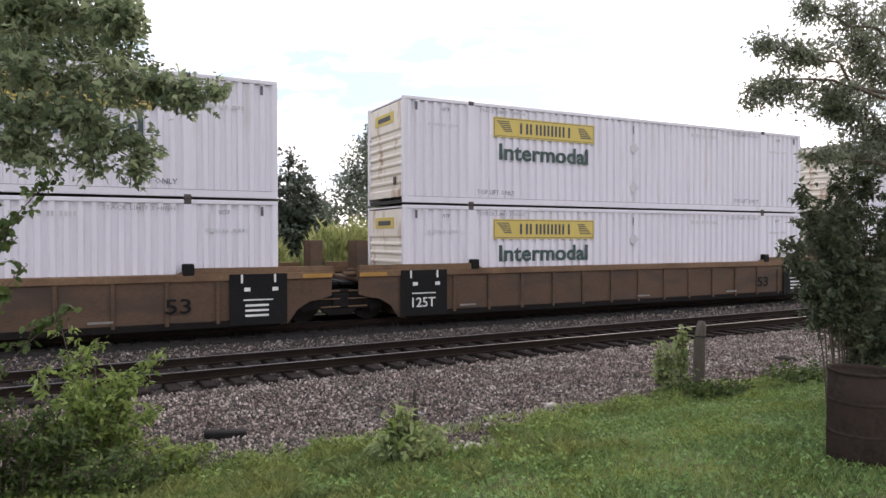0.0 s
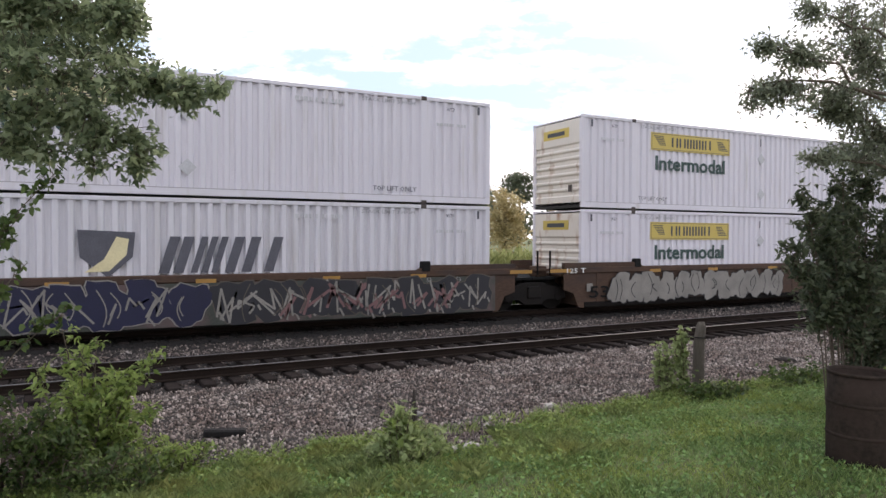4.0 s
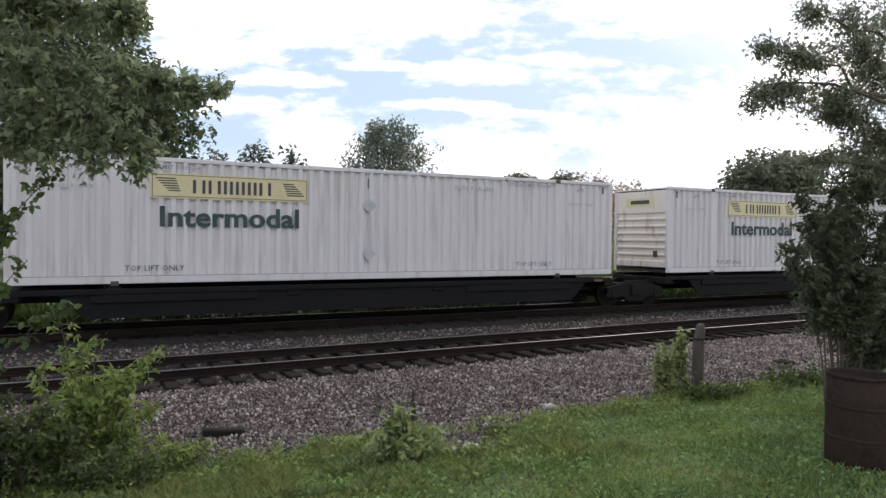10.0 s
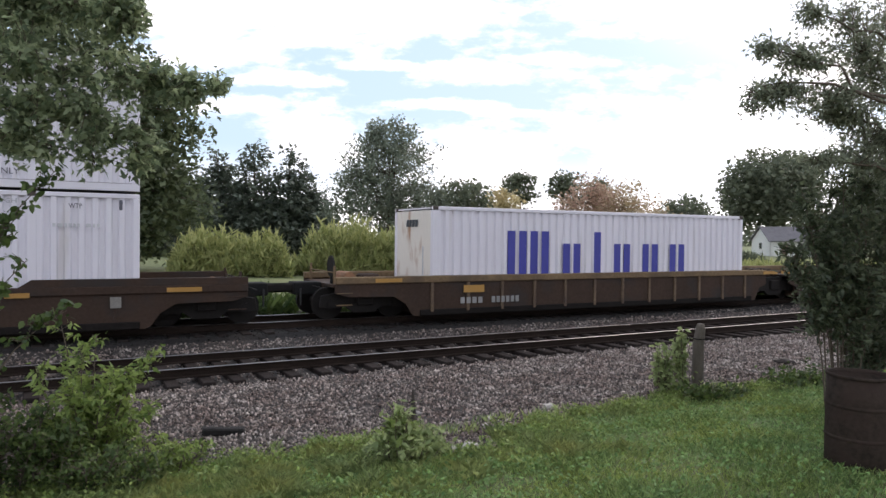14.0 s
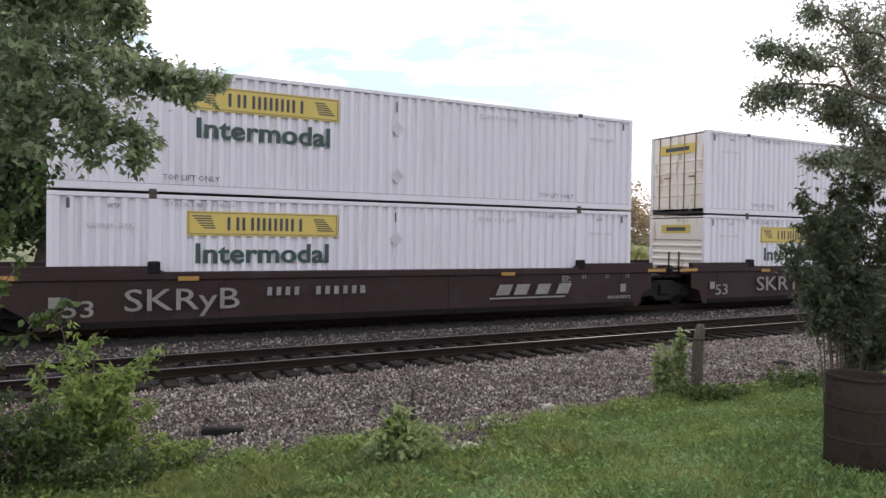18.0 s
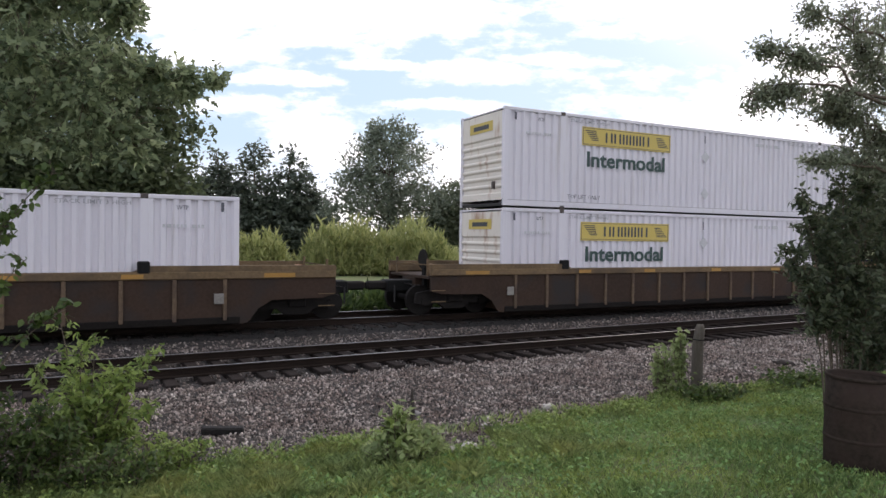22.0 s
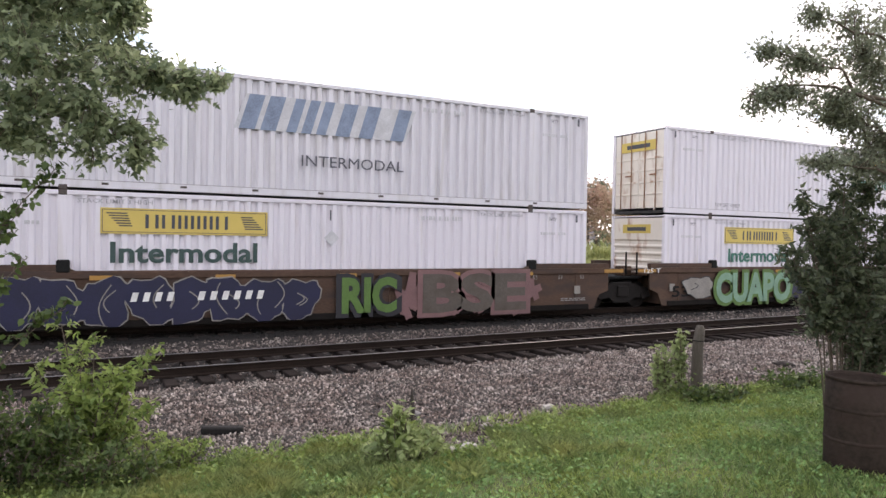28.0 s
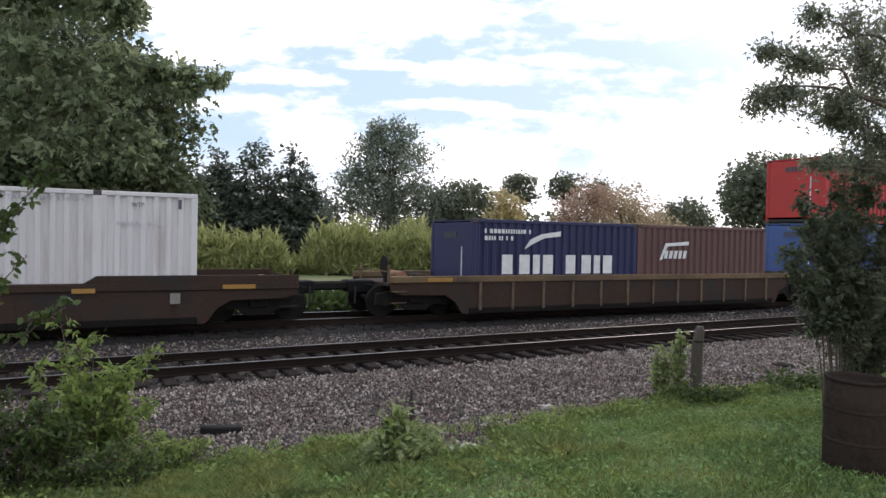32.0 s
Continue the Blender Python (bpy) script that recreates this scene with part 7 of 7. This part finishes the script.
rough_stone("stone", "large pale stone half sunk in grass", 3.93, 6.92, (0.12, 0.085, 0.07), M["limestone"], 4, turn=-20)
rough_stone("stone", "grey stone beside a sapling shrub", 4.32, 9.22, (0.09, 0.06, 0.05), M["grey_stone"], 5)
rough_stone("stone", "small pale stone half sunk in grass", 3.74, 6.98, (0.07, 0.06, 0.05), M["limestone"], 6)
M["wet_wood"] = mat("dark_wet_wood", (0.014, 0.012, 0.011), 0.85, var=0.4, scale=6, fine=30, bump=0.6)
log = tagged(new("broken_tie", box(-0.27, 0.27, -0.06, 0.06, 0, 0.1, M["wet_wood"], 0.02)), "dark rotten piece of railway tie", "broken tie")
log.matrix_basis = pose(1.6, 9.4, -0.47, 4, 3, -14)
rough_stone("debris", "dark scrap lying on the gravel", 13.4, 9.87, (0.24, 0.12, 0.07), M["old_wood"], 8, turn=-25)
stick = tagged(new("stake", mesh_of("stake", *tube([(0, 0, -0.1), (0.01, 0, 0.45), (-0.02, 0, 0.72)], [0.035, 0.03, 0.012], 6), M["old_wood"])), "dark broken stake among shrub leaves", "stake")
stick.matrix_basis = pose(3.3, 7.2, -0.3, 0, 4, 0)

# ballast stones
def stone_mat(name, tone):
    """Broken stone, each piece its own shade."""
    m = bpy.data.materials.new(name)
    m.use_nodes = True
    n, l = m.node_tree.nodes, m.node_tree.links
    b = n["Principled BSDF"]
    b.inputs["Roughness"].default_value = 0.85
    g = n.new("ShaderNodeNewGeometry")
    r = n.new("ShaderNodeValToRGB")
    els = r.color_ramp.elements
    els[0].color, els[1].color = (0.02 * tone, 0.016 * tone, 0.014 * tone, 1), (0.44 * tone, 0.38 * tone, 0.345 * tone, 1)
    e = els.new(0.45)
    e.color = (0.145 * tone, 0.118 * tone, 0.106 * tone, 1)
    e = els.new(0.8)
    e.color = (0.26 * tone, 0.215 * tone, 0.193 * tone, 1)
    l.new(g.outputs["Random Per Island"], r.inputs["Fac"])
    l.new(patches(n, l, r.outputs["Color"], (0.75, 0.68, 0.66), (1.13, 1.15, 1.15), 1.7), b.inputs["Base Color"])
    return m


def ballast(n, seed, area, size, label, material="stone"):
    rng = np.random.default_rng(seed)
    tv = np.array([(-1, -0.7, -0.7), (1, -0.8, -0.6), (0.1, 1.1, -0.7), (-0.55, -0.45, 0.6), (0.6, -0.5, 0.75), (0.1, 0.6, 0.65)])
    tf = [(3, 4, 5), (0, 1, 4, 3), (1, 2, 5, 4), (2, 0, 3, 5)]
    p = area(rng, n)
    s = size * (0.35 + 1.05 * rng.uniform(0, 1, (n, 1, 1)) ** 1.6) * rng.uniform(0.7, 1.3, (n, 1, 3)) * (1.0, 1.0, 1.2)
    a, b_, c_ = rng.uniform(0, 6.28, (3, n))
    v = np.repeat(tv[None], n, 0) * (1 + rng.uniform(-0.3, 0.3, (n, 6, 1))) * s
    for ang, (i, j) in ((a, (0, 1)), (b_ * 0.2, (1, 2)), (c_ * 0.2, (0, 2))):
        co, si = np.cos(ang)[:, None], np.sin(ang)[:, None]
        x, y = v[:, :, i].copy(), v[:, :, j].copy()
        v[:, :, i], v[:, :, j] = x * co - y * si, x * si + y * co
    v += p[:, None, :]
    me = bpy.data.meshes.new("ballast")
    me.vertices.add(n * 6)
    me.vertices.foreach_set("co", v.astype(np.float32).ravel())
    corners = np.array([i for q in tf for i in q])
    f = (corners[None] + 6 * np.arange(n)[:, None]).reshape(-1)
    me.loops.add(len(f))
    me.loops.foreach_set("vertex_index", f.astype(np.int32))
    me.polygons.add(n * 4)
    me.polygons.foreach_set("loop_start", (np.array([0, 3, 7, 11])[None] + 15 * np.arange(n)[:, None]).ravel().astype(np.int32))
    me.materials.append(M[material])
    me.update(calc_edges=True)
    return tagged(new("ballast", me), label, "gravel", kind="stuff")


M["stone"] = stone_mat("ballast_stones", 1.45)
M["dull_stone"] = stone_mat("dull_ballast_stones", 0.95)
# blackened to hold the train's shade as well as oil
M["shaded_oily_stone"] = stone_mat("shaded_oily_ballast", 0.07)
def gz_arr(y):
    return np.interp(y, [p[0] for p in PROFILE], [p[1] for p in PROFILE])


def near_area(rng, n):
    x = rng.uniform(-1.5, 21, n)
    y0 = lawn_edge(x) - 0.12 * rng.uniform(0, 1, n)
    y = y0 + (12.62 + NEAR_SLOPE * x - y0) * rng.uniform(0, 1, n) ** 1.12
    return np.stack([x, y, gz_arr(y) + rng.uniform(-0.03, 0.02, n)], 1)


def crib_area(rng, n):
    x = rng.uniform(-3, 30, n)
    y = 12.6 + 3.6 * rng.uniform(0, 1, n) + NEAR_SLOPE * x
    return np.stack([x, y, np.full(n, -0.508) + rng.uniform(-0.03, 0.012, n) + np.maximum(0, gz_arr(y) + 0.5)], 1)


def main_area(rng, n):
    x = rng.uniform(-4, 32, n)
    y = rng.uniform(16.46, 20.0, n)
    return np.stack([x, y, gz_arr(y) + rng.uniform(-0.03, 0.008, n)], 1)


def shoulder_area(rng, n):
    x = rng.uniform(-4, 32, n)
    y = rng.uniform(15.6, 16.48, n)
    return np.stack([x, y, gz_arr(y) + rng.uniform(-0.03, 0.012, n)], 1)


ballast(74000, 1, near_area, 0.0185, "grey broken-stone ballast beside the siding")
ballast(18000, 2, crib_area, 0.023, "grey broken-stone ballast round the siding's ties", "dull_stone")
ballast(7000, 3, main_area, 0.03, "oily ballast under the main line, blackened for the train's shade", "shaded_oily_stone")
ballast(11000, 4, shoulder_area, 0.022, "dull grey ballast shoulder of the main line", "dull_stone")

# grass
def grass(n, seed, area, length, width, material, label, lean=0.5):
    rng = np.random.default_rng(seed)
    p, h = area(rng, n)
    h = h * length * rng.uniform(0.5, 1.35, n)
    a = rng.uniform(0, 6.28, n)
    d = np.stack([np.cos(a), np.sin(a), np.zeros(n)], 1)
    s = np.stack([-np.sin(a), np.cos(a), np.zeros(n)], 1)
    sh = SHAPES["blade"]
    bend = lean * rng.uniform(0.1, 1.2, n)
    t = sh[:, 1]
    v = p[:, None, :] + s[:, None, :] * (sh[None, :, :1] * width * (0.6 + h[:, None, None] * 3)) + d[:, None, :] * (bend * h)[:, None, None] * (t ** 2)[None, :, None]
    v[:, :, 2] += h[:, None] * t[None, :] * (1 - 0.25 * bend[:, None] * t[None, :])
    return tagged(new("grass", fast_mesh("grass", v.reshape(-1, 3), 5, material)), label, "grass", kind="stuff")


def lawn_area(rng, n):
    y = 3.4 + 5.1 * rng.uniform(0, 1, n) ** 0.85
    x = (y * 0.0 - 1.5) + rng.uniform(0, 1, n) * (3 + 1.9 * y)
    y = np.where(y > lawn_edge(x) - 0.1, y - 1.3, y)
    patch = 0.75 + 0.35 * np.sin(x * 2.1 + 1.3 * y) * np.sin(y * 2.7 - x)
    return np.stack([x, y, gz_arr(y) - 0.02], 1), patch


def clump_area(rng, n):
    c = rng.uniform(0, 1, (60, 2)) * (13, 0.55) + (-1.2, 7.9)
    i = rng.integers(0, 60, n)
    p = c[i] + rng.normal(0, 0.07, (n, 2))
    return np.stack([p[:, 0], p[:, 1], gz_arr(p[:, 1]) - 0.01], 1), np.ones(n)


def rough_area(rng, n):
    """The unmown edge: wider where the lawn meets the gravel far from the post."""
    x = rng.uniform(-1.5, 12, n)
    w = np.where(x < 5.5, 0.55, 0.3)
    y = lawn_edge(x) + 0.12 - np.abs(rng.normal(0, 1, n)) * w
    return np.stack([x, y, gz_arr(y) - 0.02], 1), 0.35 + 1.0 * np.abs(np.sin(x * 1.3 + y) * np.sin(x * 2.9 - 2 * y)) + 0.5 * (np.sin(x * 6.3 + 3 * y) > 0.55)


grass(95000, 11, lawn_area, 0.095, 0.007, M["leaf_grass"], "short green lawn grass with clover", 0.75)
grass(30000, 12, rough_area, 0.095, 0.0035, M["leaf_dry"], "longer yellow-green grass along the gravel", 0.8)
grass(1500, 13, clump_area, 0.13, 0.009, M["leaf_dry"], "tufts of grass growing in gravel", 0.8)
grass(7000, 14, lawn_area, 0.12, 0.004, M["leaf_dry"], "scattered taller pale blades in the lawn", 0.6)
def front_area(rng, n):
    """Unmown tufts between the shrubs and the lawn."""
    c = np.stack([rng.uniform(-0.2, 5.2, 150), rng.uniform(5.6, 7.9, 150)], 1)
    c = c[(c[:, 1] < lawn_edge(c[:, 0]) - 0.3) & (np.abs(c[:, 0] - 3.9) > 0.5)]
    p = c[rng.integers(0, len(c), n)] + rng.normal(0, 0.09, (n, 2))
    return np.stack([p[:, 0], p[:, 1], gz_arr(p[:, 1]) - 0.02], 1), 0.6 + 0.5 * np.abs(np.sin(p[:, 0] * 3.1))


grass(14000, 15, front_area, 0.14, 0.0045, M["leaf_dry"], "long shining grass blades in front of the shrubs", 0.9)
rng = np.random.default_rng(77)
p, h = lawn_area(rng, 6500)
p[:, 2] += 0.02 + 0.04 * h
q, k = leaf_cloud(rng, p, 4, (0.03, 0.03, 0.015), 0.042, "oval", 0.9, 0.0)
tagged(new("clover", fast_mesh("clover", q, k, M["leaf_clover"])), "low clover leaves among lawn grass", "clover", kind="stuff")
p, h = rough_area(rng, 3000)
p[:, 2] += 0.03 + 0.09 * h * rng.uniform(0.2, 1.2, len(h))
q, k = leaf_cloud(rng, p, 4, (0.04, 0.04, 0.03), 0.042, "oval", 0.5, -0.4)
tagged(new("edge_weeds", fast_mesh("edge_weeds", q, k, M["leaf_bush"])), "leafy yellow-green weeds along the lawn's edge", "weeds", kind="stuff")


def small_bird():
    """A dark bird on the wing."""
    m = mat("bird_feathers", (0.16, 0.145, 0.135), 0.8, var=0.2, scale=20, fine=80)
    root = tagged(new("bird"), "small dark bird flying across the sky", "bird")
    v, f = tube([(-0.09, 0, 0), (-0.05, 0, 0.005), (0.0, 0, 0.008), (0.05, 0, 0.012), (0.085, 0, 0.016), (0.105, 0, 0.014)], [0.006, 0.022, 0.03, 0.026, 0.018, 0.004], 10)
    hang("body", mesh_of("body", v, f, m, True), root)
    wing_pts = [(0.05, 0.0, 0.0), (0.055, 0.07, 0.02), (0.02, 0.15, 0.025), (-0.03, 0.1, 0.02), (-0.04, 0.0, 0.0)]
    for sgn in (1, -1):
        vs = [(x, sgn * (y + 0.015), z + 0.012) for x, y, z in wing_pts] + [(x, sgn * (y + 0.015), z + 0.006) for x, y, z in wing_pts]
        n = len(wing_pts)
        hang("wing", mesh_of("wing", vs, [tuple(range(n)), tuple(range(2 * n - 1, n - 1, -1))] + [(i, (i + 1) % n, n + (i + 1) % n, n + i) for i in range(n)], m), root)
    hang("tail", mesh_of("tail", [(-0.08, -0.01, 0), (-0.08, 0.01, 0), (-0.15, 0.025, 0.002), (-0.15, -0.025, 0.002), (-0.08, 0, 0.008), (-0.15, 0, 0.008)], [(0, 1, 2, 3), (0, 4, 1), (0, 3, 5, 4), (1, 4, 5, 2), (2, 5, 3)], m), root)
    return root


bird = small_bird()


# ---- what moves ----
def gone(t):
    """Metres that the train has run since the start."""
    return 24.8 * t - 0.009 * t * t - (0.9 if t > 10.75 else 0.0)


def motions():
    times = [0, 2, 4, 6, 8, 10, 10.6, 10.9, 11.5, 13, 15, 17, 19, 21, 23, 25, 27, 29, 31, 32]
    for thing, u, y, z in TRAIN:
        walk(thing, [(t, pose(u - gone(t), y, z)) for t in times])
    # gusts lift the near maple's boughs
    gusts = [(0, 0), (3, 0.01), (6, 0), (11, 0), (11.5, 0.04), (12.2, 0.03), (13, 0.09), (13.5, 0.13), (14, 0.02), (16.5, 0), (17.6, 0.02), (18.5, 0.07), (19.5, 0.15), (20, 0.13), (20.5, 0.16), (21, 0.14),
             (21.5, 0.05), (22.5, 0.1), (23, 0.17), (24, 0.06), (24.6, 0.13), (25.5, 0.05), (28, 0.04), (29, 0.03), (30, 0.14), (31, 0.11), (32, 0.05)]
    for part_ in near_maple.children:
        if part_.name.startswith(("crown", "limb", "twig")):
            walk(part_, [(t, pose(-0.25 * g, 0, g, 0, -0.6 * g * 10, 0)) for t, g in gusts])
    # a small bird crosses the sky, going down to the far side of the lawn
    flight = [(0, (-160, 60, 45)), (13, (-17.5, 19.9, 11.1)), (14.4, (1.46, 9.98, 4.84)), (14.5, (2.82, 9.27, 4.39)), (15.2, (12.4, 4.3, 2.7)), (17, (36, -7, 5)), (32, (220, -90, 40))]
    walk(bird, [(t, pose(*p, 0, 8, -26)) for t, p in flight])


motions()
